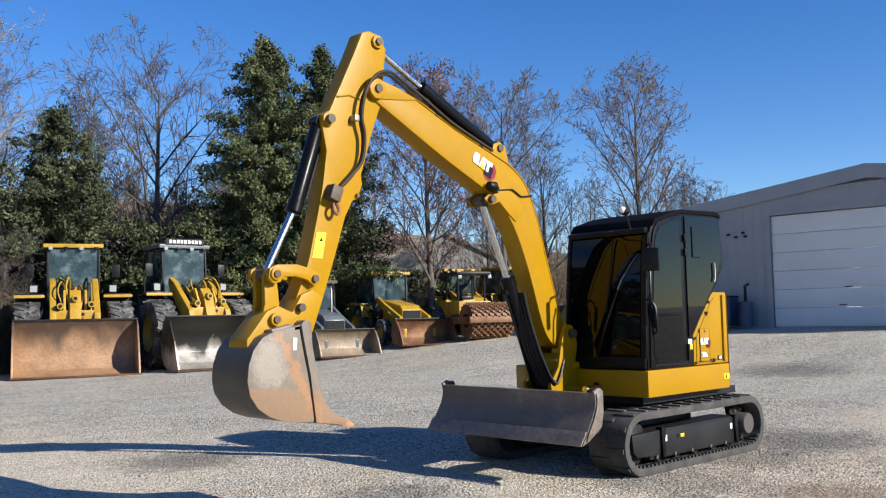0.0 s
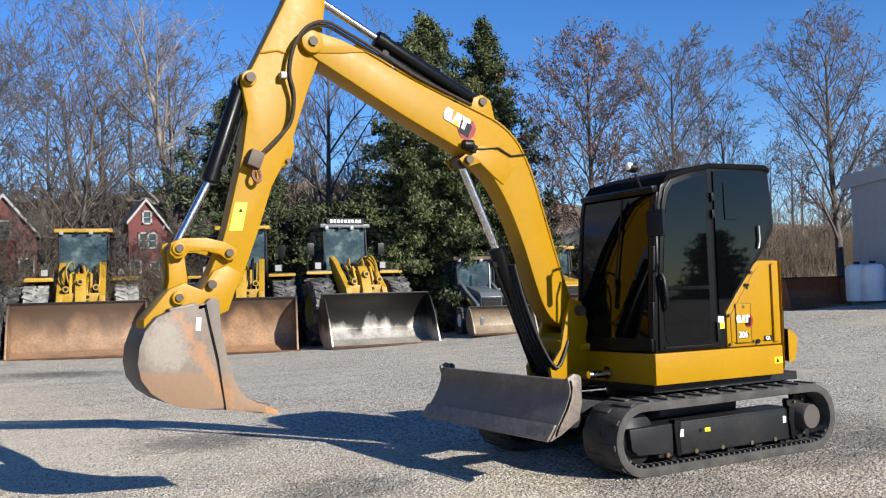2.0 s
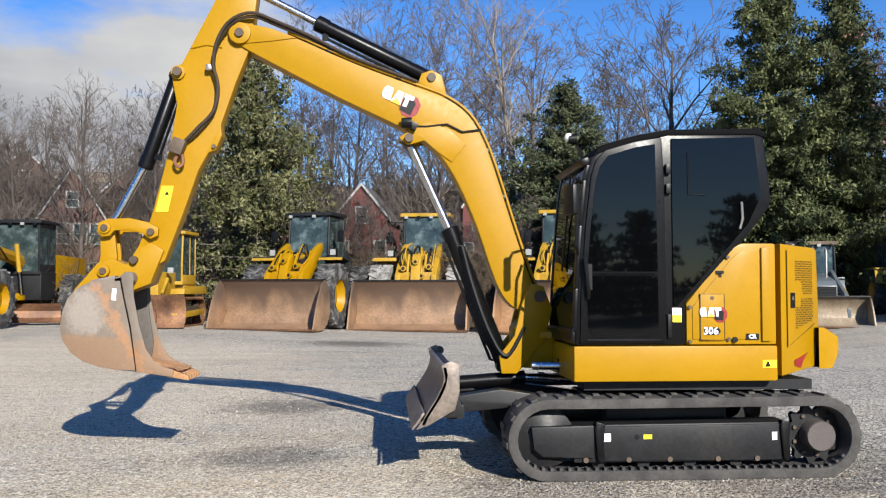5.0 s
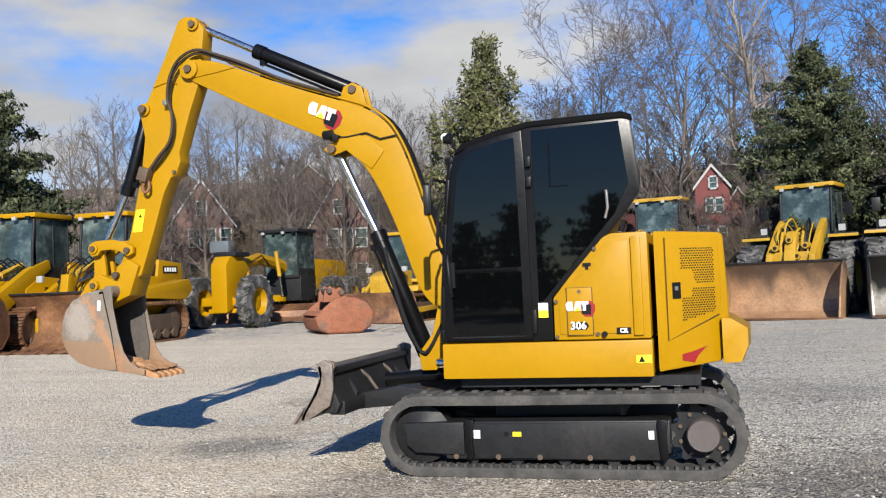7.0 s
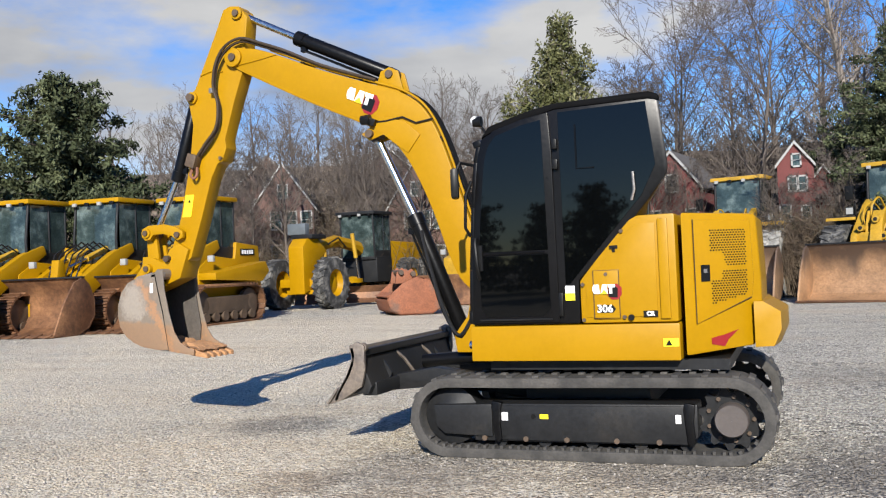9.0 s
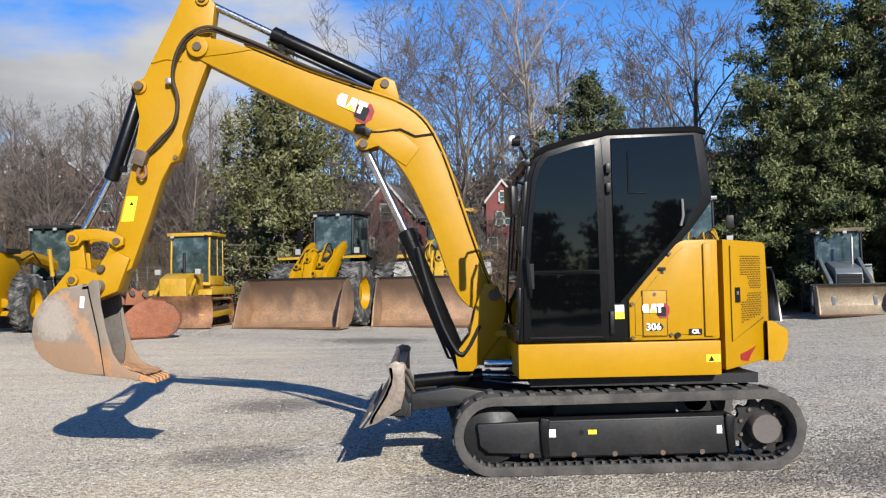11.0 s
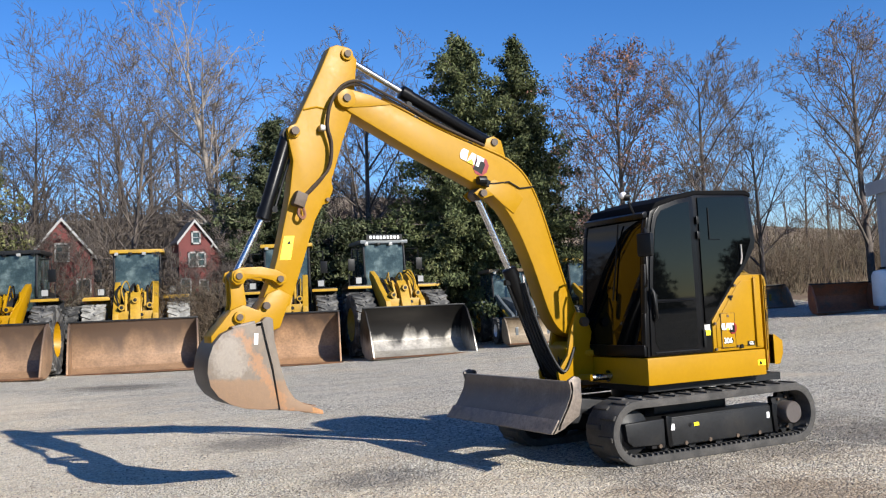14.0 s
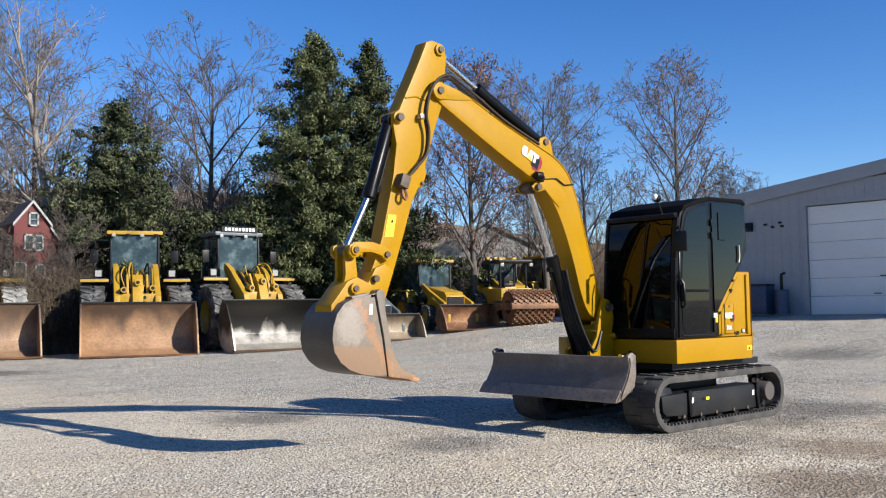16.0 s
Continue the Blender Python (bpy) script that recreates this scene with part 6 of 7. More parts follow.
def old_dozer(m):
    dz = thing("bulldozer", "old all-yellow crawler bulldozer with a worn blade", "bulldozer", m)
    g = Geo()
    g.sheet([(0.0, 0.03), (0.16, 0.25), (0.22, 0.55), (0.17, 0.85), (0.02, 1.12)], -1.75, 1.75, -0.05, "x")
    part("blade", g, RUST, dz, "rust-brown dozer blade", bevel=0.008)
    for sx in (-1.35, 1.35):
        g = Geo()
        g.prism([(0.2, 0.3), (0.2, 0.5), (3.0, 0.6), (3.0, 0.42)], sx - 0.1, sx + 0.1, "x")
        part("push_arm", g, YEL_OLD, dz, bevel=0.02)
    for sx in (-0.95, 0.95):
        crawler_track(dz, sx, 0.7, 3.9, 0.48, 0.5)
    g = Geo()
    g.prism([(0.9, 0.75), (0.9, 1.75), (1.5, 1.95), (2.6, 1.95), (2.6, 0.75)], -0.5, 0.5, "x")
    part("engine_hood", g, YEL_OLD, dz, "worn yellow hood", bevel=0.05)
    for sx in (-0.95, 0.95):
        g = Geo()
        g.prism([(1.5, 1.15), (1.6, 1.35), (3.9, 1.45), (4.0, 1.15)], sx - 0.26, sx + 0.26, "x")
        part("fender", g, YEL_OLD, dz, bevel=0.03)
        hydraulic(dz, (sx * 0.62, 1.5, 1.7), (sx * 0.75, 0.3, 0.75), 0.07)
        g = Geo()
        g.box((sx * 0.8, 1.4, 2.0), (0.2, 0.14, 0.2))
        part("headlamp", g, LAMP, dz, bevel=0.02)
    g = Geo()
    g.box((0, 3.4, 1.3), (1.5, 1.3, 0.9))
    part("body", g, YEL_OLD, dz, bevel=0.05)
    glazed_cab(dz, -0.78, 0.78, 2.55, 3.9, 1.5, 3.35, YEL_OLD, YEL_OLD, taper=0.06, lamps=2, label="boxy worn yellow cab")
    g = Geo()
    g.tube([(0.2, 1.5, 1.9), (0.2, 1.5, 2.7)], 0.055, 10)
    part("exhaust", g, BLKMAT, dz)
    return dz


def motor_grader(m):
    gr = thing("motor_grader", "yellow motor grader with a black cab and yellow rims", "motor grader", m)
    for sx in (-1.12, 1.12):
        wheel(gr, (sx, 0.95, 0.93), 0.93, 0.52, YEL)
        for yy in (7.2, 9.0):
            wheel(gr, (sx, yy, 0.9), 0.9, 0.5, YEL)
    g = Geo()
    g.box((0, 0.95, 0.95), (1.9, 0.3, 0.3))
    g.box((0, 0.95, 0.62), (1.4, 0.22, 0.16))
    part("front_axle", g, YEL, gr, bevel=0.03)
    g = Geo()
    g.prism([(0.45, 0.55), (0.45, 2.25), (0.75, 2.55), (1.5, 2.55), (2.1, 2.1), (1.5, 1.7), (1.2, 0.8)], -0.32, 0.32, "x")
    part("nose", g, YEL, gr, "yellow front frame nose", bevel=0.06)
    g = Geo()
    g.box((0, 1.35, 2.62), (0.9, 1.0, 0.16))
    part("cowl", g, BLKMAT, gr, "black top cowl", bevel=0.04)
    g = Geo()
    g.tube([(0, 1.6, 2.2), (0, 3.2, 2.5), (0, 4.8, 2.3), (0, 5.8, 1.8)], [0.22, 0.22, 0.24, 0.3], 8)
    part("main_beam", g, YEL, gr, "yellow arched main beam")
    g = Geo()
    g.tube([(0, 1.2, 1.0), (-0.6, 3.6, 1.0), (0.6, 3.6, 1.0), (0, 1.2, 1.0)], 0.11, 8)
    g.lathe([(0.5, 0.86), (0.78, 0.86), (0.78, 1.02), (0.5, 1.02)], (0, 3.7, 0), "z", 24)
    part("drawbar", g, YEL, gr)
    g = Geo(pose(0, 3.7, 0, 0, 0, 24))
    g.sheet([(-0.18, 0.10), (0.02, 0.25), (0.08, 0.48), (-0.06, 0.72)], -1.9, 1.9, -0.03, "x")
    part("moldboard", g, RUST, gr, "worn steel moldboard blade")
    for sx in (-0.65, 0.65):
        hydraulic(gr, (sx, 3.4, 2.75), (sx * 1.1, 3.7, 1.05), 0.08)
    for k in range(5):
        g = Geo()
        g.tube([(-0.3 + 0.15 * k, 2.2, 2.35), (-0.35 + 0.17 * k, 2.9, 2.6 - 0.1 * (k % 2)), (-0.3 + 0.15 * k, 3.5, 2.25)], 0.03, 6)
        part("hose", g, YEL_OLD if k % 2 else HOSE, gr)
    g = Geo()
    g.box((0, 5.7, 1.35), (1.6, 1.3, 1.0))
    part("cab_base", g, BLKMAT, gr, bevel=0.04)
    glazed_cab(gr, -0.78, 0.78, 5.0, 6.3, 1.75, 3.55, BLKMAT, BLKMAT, taper=-0.08, lamps=4, label="black cab with tall panes")
    g = Geo()
    g.prism([(6.4, 1.2), (6.4, 2.5), (9.4, 2.45), (9.6, 1.3)], -0.75, 0.75, "x")
    part("engine_hood", g, YEL, gr, "yellow rear engine hood", bevel=0.06)
    g = Geo()
    g.box((-0.2, 1.0, 2.9), (0.75, 0.3, 0.4))
    part("tool_box", g, GREYP, gr, bevel=0.03)
    return gr


def backhoe_loader(m, label, hood_m, bucket_m, lamps=6):
    bh = thing("backhoe_loader", label, "backhoe loader", m, "backhoe loaders parked in a row")
    open_bucket(bh, 2.4, 0.95, 0.98, bucket_m, "scraped loader bucket")
    for sx in (-0.62, 0.62):
        g = Geo()
        g.prism([(0.92, 0.3), (1.10, 0.3), (1.5, 0.85), (3.0, 1.45), (3.35, 1.75), (3.25, 1.9), (2.6, 1.6), (1.3, 1.1), (0.9, 0.6)], sx - 0.06, sx + 0.06, "x")
        part("lift_arm", g, YEL_OLD if hood_m != GREYP else GREYP, bh, "loader arm", bevel=0.02)
        hydraulic(bh, (sx * 1.2, 2.1, 1.25), (sx * 1.1, 1.0, 0.75), 0.05)
        wheel(bh, (sx * 1.45, 2.25, 0.5), 0.5, 0.36, WHITE if hood_m == GREYP else YEL_OLD, 24)
        wheel(bh, (sx * 1.42, 4.5, 0.78), 0.78, 0.48, YEL_OLD, 26)
        g = Geo()
        g.box((sx * 1.42, 4.45, 1.62), (0.55, 1.5, 0.06), (0, 0, 0))
        g.box((sx * 1.42, 3.72, 1.35), (0.55, 0.06, 0.55), (-25, 0, 0))
        part("fender", g, hood_m, bh, bevel=0.02)
    g = Geo()
    g.prism([(1.55, 0.75), (1.55, 1.35), (1.75, 1.52), (3.3, 1.78), (3.3, 0.75)], -0.42, 0.42, "x")
    hd = part("engine_hood", g, hood_m, bh, "sloping engine hood", bevel=0.05)
    g = Geo()
    g.box((0, 1.54, 1.06), (0.74, 0.04, 0.52))
    part("grille", g, BLKDEC, hd, "black front grille")
    g = Geo()
    for k in range(5):
        g.box((0, 1.515, 0.86 + k * 0.10), (0.7, 0.02, 0.025))
    part("grille_bar", g, BLKMAT, hd)
    g = Geo()
    g.box((0, 3.0, 0.7), (0.8, 3.6, 0.35))
    part("frame", g, BLKMAT, bh, bevel=0.03)
    glazed_cab(bh, -0.78, 0.78, 3.35, 4.95, 1.2, 2.78, BLKMAT, YEL_OLD if hood_m != GREYP else BRUSH, taper=0.10, lamps=lamps, label="glazed cab with a lamp bar")
    g = Geo()
    g.tube([(0.3, 2.6, 1.6), (0.3, 2.6, 2.5), (0.3, 2.68, 2.6)], 0.045, 10)
    part("exhaust", g, STEEL if hood_m == GREYP else BLKMAT, bh)
    g = Geo()
    g.prism([(5.3, 0.9), (5.3, 1.3), (5.9, 2.5), (6.0, 3.0), (6.25, 2.9), (6.3, 2.3), (5.7, 0.9)], -0.14, 0.14, "x")
    g.prism([(5.95, 2.95), (6.2, 3.1), (6.75, 1.8), (6.6, 1.7)], -0.11, 0.11, "x")
    part("backhoe_arm", g, YEL_OLD, bh, "folded yellow backhoe arm", bevel=0.02)
    g = Geo()
    g.box((0, 5.3, 0.8), (2.0, 0.25, 0.3))
    part("stabiliser_frame", g, YEL_OLD, bh, bevel=0.02)
    return bh


def sheepsfoot_roller(m):
    sr = thing("soil_compactor", "yellow soil compactor with a studded steel drum and a canopy", "compactor", m)
    g = Geo()
    g.lathe([(0.30, -0.95), (0.66, -0.95), (0.66, 0.95), (0.30, 0.95)], (0, 0.78, 0.78), "x", 36)
    dm = part("drum", g, RUST, sr, "rusty steel roller drum")
    foot_mesh = None
    for i in range(13):
        for k in range(18):
            a = 360 * (k + 0.5 * (i % 2)) / 18
            if foot_mesh is None:
                q = Geo()
                q.box((0, 0, 0.70), (0.10, 0.11, 0.11))
                foot_mesh = mesh_of("drum_foot", q, RUST, smooth=False)
            ft = new("drum_foot", foot_mesh)
            ft.parent = dm
            ft.matrix_basis = Matrix.Translation((-0.86 + i * 0.143, 0.78, 0.78)) @ pose(0, 0, 0, a, 0, 0)
    g = Geo()
    g.box((0, -0.02, 0.80), (2.35, 0.16, 0.22))
    for sx in (-1.1, 1.1):
        g.box((sx, 0.9, 0.80), (0.14, 1.9, 0.30))
    g.box((0, 1.75, 0.85), (2.3, 0.18, 0.4))
    part("drum_frame", g, RUST, sr, "worn drum frame", bevel=0.02)
    g = Geo()
    g.box((0, 2.6, 1.15), (1.5, 1.5, 0.9))
    part("body", g, YEL_OLD, sr, bevel=0.05)
    g = Geo()
    g.prism([(3.3, 0.9), (3.3, 1.7), (4.9, 1.6), (5.1, 0.9)], -0.7, 0.7, "x")
    part("engine_hood", g, YEL_OLD, sr, bevel=0.05)
    for sx in (-0.9, 0.9):
        wheel(sr, (sx, 4.1, 0.72), 0.72, 0.5, YEL_OLD, 24)
    for sx in (-0.62, 0.62):
        for yy in (2.2, 3.4):
            g = Geo()
            g.tube([(sx, yy, 1.5), (sx, yy, 2.72)], 0.045, 6)
            part("canopy_post", g, BLKMAT, sr)
    g = Geo()
    g.box((0, 2.8, 2.78), (1.6, 1.8, 0.12))
    part("canopy", g, BLKMAT, sr, "dull black canopy roof", bevel=0.03)
    for sx in (-0.7, 0.7):
        g = Geo()
        g.box((sx, 1.85, 2.62), (0.16, 0.1, 0.14))
        part("work_lamp", g, LAMP, sr, bevel=0.02)
    g = Geo()
    g.box((0, 2.9, 1.75), (0.5, 0.5, 0.15))
    g.box((0, 3.15, 2.05), (0.5, 0.12, 0.6))
    part("seat", g, BLKDEC, sr, bevel=0.04)
    return sr


def loose_bucket(m, label, w=2.3):
    lb = thing("excavator_bucket", label, "bucket", m)
    prof = [(-0.10, 0.42), (0.0, 0.12), (0.25, 0.0), (1.15, 0.0), (1.42, 0.14), (1.54, 0.38), (1.52, 0.62), (1.36, 0.84), (1.05, 0.98), (0.75, 1.02)]
    g = Geo()
    g.sheet(prof, -w / 2, w / 2, 0.05, "x")
    sh = part("shell", g, RUST_RED, lb, "red-rusted bucket shell", bevel=0.006)
    for sd in (-1, 1):
        g = Geo()
        g.prism(prof + [(0.35, 0.86), (0.05, 0.62)], sd * w / 2, sd * (w / 2 - 0.05), "x")
        part("side_plate", g, RUST_RED, sh, bevel=0.006)
    for x in (-0.28, 0.28):
        g = Geo()
        g.prism([(0.25, 0.85), (0.30, 1.15), (0.45, 1.28), (0.60, 1.18), (0.72, 1.24), (0.85, 1.12), (0.85, 0.85)], x - 0.04, x + 0.04, "x")
        part("hanger_lug", g, RUST_RED, sh, bevel=0.01)
    for yy, zz in ((0.40, 1.15), (0.74, 1.10)):
        g = Geo()
        g.rod((-0.42, yy, zz), (0.42, yy, zz), 0.07, 14)
        part("pin", g, PIN, sh)
    for k in range(6):
        x = -w / 2 + 0.12 + k * (w - 0.24) / 5
        g = Geo()
        g.prism([(-0.12, 0.52), (0.08, 0.45), (0.1, 0.62)], x - 0.07, x + 0.07, "x")
        part("tooth", g, RUST_RED, sh)
    return lb


wheel_loader(place(-1.37, 23.3, -12, 1.04, 0.85), "worn yellow wheel loader with its rusty bucket on the ground", RUST_A, "brown rusty loader bucket", w=3.88)
wheel_loader(place(2.9, 21.0, -20, 1.03, 0.85), "yellow wheel loader with black trim and a rust-streaked bucket", RUST_B, "rust-streaked loader bucket", w=3.4, dark=True)
wheel_loader(place(7.0, 19.2, -5, 1.0, 0.85), "wheel loader with a dark body and a large polished steel bucket", SILVER, "polished steel loader bucket, dark at its top", w=3.6, dark=True, hood=BLKMAT, roof=GREYP, sign=True)
wheel_loader(place(-6.0, 21.9, -20, 0.98, 0.85), "wheel loader with black fenders and a brown bucket", RUST_A, "brown loader bucket", w=3.8, frame=YEL, dark=True, hood=BLKMAT, roof=BLKMAT)
old_dozer(place(-9.9, 22.2, -8, 0.92))
motor_grader(place(-14.85, 20.4, -3, 0.97))
d3 = track_loader(place(-14.3, 10.7, 0, 0.95), "yellow track loader with a wide worn bucket")
for x, y in ((-16.1, 9.5), (-17.9, 8.2), (-19.7, 6.9)):
    copy_thing(d3, place(x, y, 2))
loose_bucket(place(-9.75, 17.0, -52, 1.04), "loose rust-red excavator bucket lying on the gravel", 1.5)
backhoe_loader(place(10.6, 18.0, -14, 0.9), "grey-hooded backhoe loader with a bare steel bucket", GREYP, TANB, 4)
backhoe_loader(place(13.65, 17.5, -14, 0.92), "yellow backhoe loader with a black grille and a rusty bucket", YEL_OLD, RUST)
sheepsfoot_roller(place(15.25, 16.0, -20, 0.85))
backhoe_loader(place(18.0, 18.4, -16, 0.88), "yellow backhoe loader with a lamp bar over its cab", YEL_OLD, RUST)
backhoe_loader(place(20.6, 17.6, -14, 0.88), "yellow backhoe loader parked near the shed", YEL_OLD, BKT)


# ---- shed ----
def build_shed():
    m = pose(19.15, 11.7, 0.93, 0, 0, -87)
    L, H0, HP, D = 13.4, 3.68, 4.52, 18.0
    dx0, dx1, dh = 3.72, 8.9, 3.45
    th = 0.18
    def part_wall(name, g, mt, label, bevel=0.0, parent=None):
        return part(name, g, mt, parent or shed, label, bevel=bevel)
    shed = thing("shed", "large grey metal-clad workshop with a white sectional door", "shed", m)

    def top(x):
        return H0 + (HP - H0) * min(1, x / (L / 2)) if x < L / 2 else HP - (HP - H0) * (x - L / 2) / (L / 2)
    g = Geo()
    g.prism([(0, -0.6), (dx0, -0.6), (dx0, top(dx0)), (0, top(0))], 0, th)
    g.prism([(dx0, dh), (dx1, dh), (dx1, top(dx1)), (dx0, top(dx0))], 0, th)
    g.prism([(dx1, -0.6), (L, -0.6), (L, top(L)), (L / 2, HP), (dx1, top(dx1))], 0, th)
    wall = part_wall("wall", g, WALLM, "grey metal siding wall")
    for k in range(100):
        x = 0.15 + 0.3 * k
        if x > L - 0.1:
            break
        z0 = dh + 0.12 if dx0 - 0.12 < x < dx1 + 0.12 else -0.5
        g = Geo()
        g.box((x, -0.004, (z0 + top(x)) / 2 - 0.15), (0.05, 0.008, top(x) - z0 - 0.3))
        part("siding_rib", g, WALLM, wall)
    g = Geo()
    g.prism([(0, -0.6), (0.18, -0.6), (0.18, H0), (0, H0)], th, D)
    part_wall("wall", g, WALLM, "grey side wall")
    g = Geo()
    g.prism([(L - 0.18, -0.6), (L, -0.6), (L, H0), (L - 0.18, H0)], th, D)
    part_wall("wall", g, WALLM, "grey side wall")
    g = Geo()
    g.prism([(-0.25, H0 - 0.02), (L / 2, HP + 0.02), (L / 2, HP + 0.2), (-0.25, H0 + 0.16)], -0.06, D)
    g.prism([(L / 2, HP + 0.02), (L + 0.25, H0 - 0.02), (L + 0.25, H0 + 0.16), (L / 2, HP + 0.2)], -0.06, D)
    part_wall("roof", g, ROOFG, "low-pitched grey metal roof")
    g = Geo()
    g.prism([(-0.27, H0 - 0.26), (L / 2, HP - 0.22), (L / 2, HP + 0.20), (-0.27, H0 + 0.16)], -0.10, -0.062)
    g.prism([(L / 2, HP - 0.22), (L + 0.27, H0 - 0.26), (L + 0.27, H0 + 0.16), (L / 2, HP + 0.20)], -0.10, -0.062)
    part_wall("fascia", g, WALLM, "pale roof edge trim")
    for a, b, c, d in ((dx0 - 0.16, dx0, -0.5, dh + 0.14), (dx1, dx1 + 0.16, -0.5, dh + 0.14)):
        g = Geo()
        g.prism([(a, c), (b, c), (b, d), (a, d)], -0.03, th)
        part_wall("door_frame", g, WALLM, "")
    g = Geo()
    g.prism([(dx0, dh), (dx1, dh), (dx1, dh + 0.14), (dx0, dh + 0.14)], -0.035, 0.0)
    part_wall("door_frame", g, WALLM, "")
    n = 6
    for k in range(n):
        z0, z1 = -0.02 + k * (dh / n), -0.02 + (k + 1) * (dh / n) - 0.012
        g = Geo()
        g.prism([(dx0 + 0.02, z0), (dx1 - 0.02, z0), (dx1 - 0.02, z1), (dx0 + 0.02, z1)], 0.06, 0.11)
        part("door_panel", g, DOORW, shed, "white door section", bevel=0.006)
    for x, z in ((dx0 + 2.3, 1.15), (dx0 + 2.1, 0.62)):
        g = Geo()
        g.box((x, 0.05, z), (0.22, 0.03, 0.03))
        part("door_handle", g, BLKDEC, shed, "dark door handle")
    g = Geo()
    g.prism([(-0.22, 0), (0.0, -0.10), (0.0, 0.20), (-0.12, 0.20)], 1.55, 2.05, "x")
    part("wall_lamp", g, BLKMAT, shed, "dark wall pack lamp", bevel=0.02).location = (-0.15, 0, 2.85)
    for x, z in ((2.35, 2.95), (2.6, 2.85), (2.85, 2.98), (2.92, 2.86)):
        g = Geo()
        g.box((x, -0.05, z), (0.09, 0.08, 0.06))
        part("wall_fitting", g, BLKDEC, shed, "small dark fitting")
    g = Geo()
    g.box((L / 2, 0.5, -0.45), (L, 2.2, 0.5))
    part("footing", g, CONC, shed, "concrete footing strip")
    for x0, lab in ((0.55, "white plastic drum by the shed wall"), (1.05, "white plastic drum by the shed wall")):
        t = thing("drum", lab, "drum", m @ Matrix.Translation((x0, -0.75, 0.02)), "drums by the shed")
        g = Geo()
        g.lathe([(0.01, 0.0), (0.30, 0.0), (0.33, 0.06), (0.33, 0.92), (0.27, 1.04), (0.12, 1.08), (0.01, 1.10)], (0, 0, 0), "z", 20)
        part("body", g, TANKW, t)
        g = Geo()
        g.lathe([(0.01, 1.09), (0.09, 1.09), (0.09, 1.16), (0.01, 1.16)], (0, 0, 0), "z", 12)
        part("cap", g, BLKDEC, t)
    t = thing("storage_box", "dark blue metal box standing by the shed wall", "box", m @ Matrix.Translation((2.35, -0.5, 0.02)))
    g = Geo()
    g.box((0, 0, 0.45), (0.62, 0.6, 0.9))
    part("body", g, BLUEP, t, bevel=0.03)
    g = Geo()
    g.box((0, 0, 0.93), (0.66, 0.64, 0.06))
    part("lid", g, BLKMAT, t, bevel=0.015)
    t = thing("hand_pump", "dark drum pump standing by the shed wall", "pump", m @ Matrix.Translation((3.05, -0.5, 0.02)))
    g = Geo()
    g.lathe([(0.01, 0.0), (0.22, 0.0), (0.22, 0.75), (0.01, 0.78)], (0, 0, 0), "z", 14)
    part("body", g, BLUEP, t)
    g = Geo()
    g.tube([(0, 0, 0.75), (0, 0, 1.25), (0.12, 0, 1.3)], 0.05, 8)
    part("pump_head", g, BLKDEC, t)
    t = thing("plank", "grey plank leaning on the shed wall", "plank", m @ Matrix.Translation((1.75, -0.45, 0.02)))
    g = Geo()
    g.box((0, 0.15, 0.55), (0.14, 0.03, 1.15), (-14, 0, 0))
    part("board", g, WALLM, t)


build_shed()
t_b = thing("loader_bucket", "rusty spare loader bucket resting on the ground by the shed", "bucket", place(17.4, 11.6, -35, 0.85))
open_bucket(t_b, 2.1, 1.2, 1.05, RUST_RED, "rusty spare bucket")


# ---- walls, houses, bank ----
def low_wall():
    for x0, x1, y in ((-9.0, 3.0, 31.3), (3.02, 12.0, 30.0)):
        g = Geo()
        g.box(((x0 + x1) / 2, y, ground_height(0, y) + 0.45), (x1 - x0, 0.45, 1.3))
        ob = new("retaining_wall", mesh_of("retaining_wall", g, CONC, 0.04))
        tagged(ob, "low stained concrete retaining wall at the bank's foot", "wall", kind="structure")


low_wall()


def fence(x0, x1, y, h=1.9):
    fn = thing("wire_fence", "thin grey wire mesh fence along the bank", "fence")
    n = int((x1 - x0) / 2.6)
    for k in range(n + 1):
        x = x0 + (x1 - x0) * k / n
        g = Geo()
        z = ground_height(x, y)
        g.rod((x, y, z - 0.1), (x, y, z + h), 0.03, 6)
        part("post", g, WIRE, fn)
    for k in range(9):
        g = Geo()
        g.tube([(x0 + (x1 - x0) * i / 12, y, ground_height(x0 + (x1 - x0) * i / 12, y) + 0.15 + k * h / 9) for i in range(13)], 0.008, 3)
        part("wire", g, WIRE, fn)


fence(-25, -7, 31.0)
fence(10, 20, 27.0)


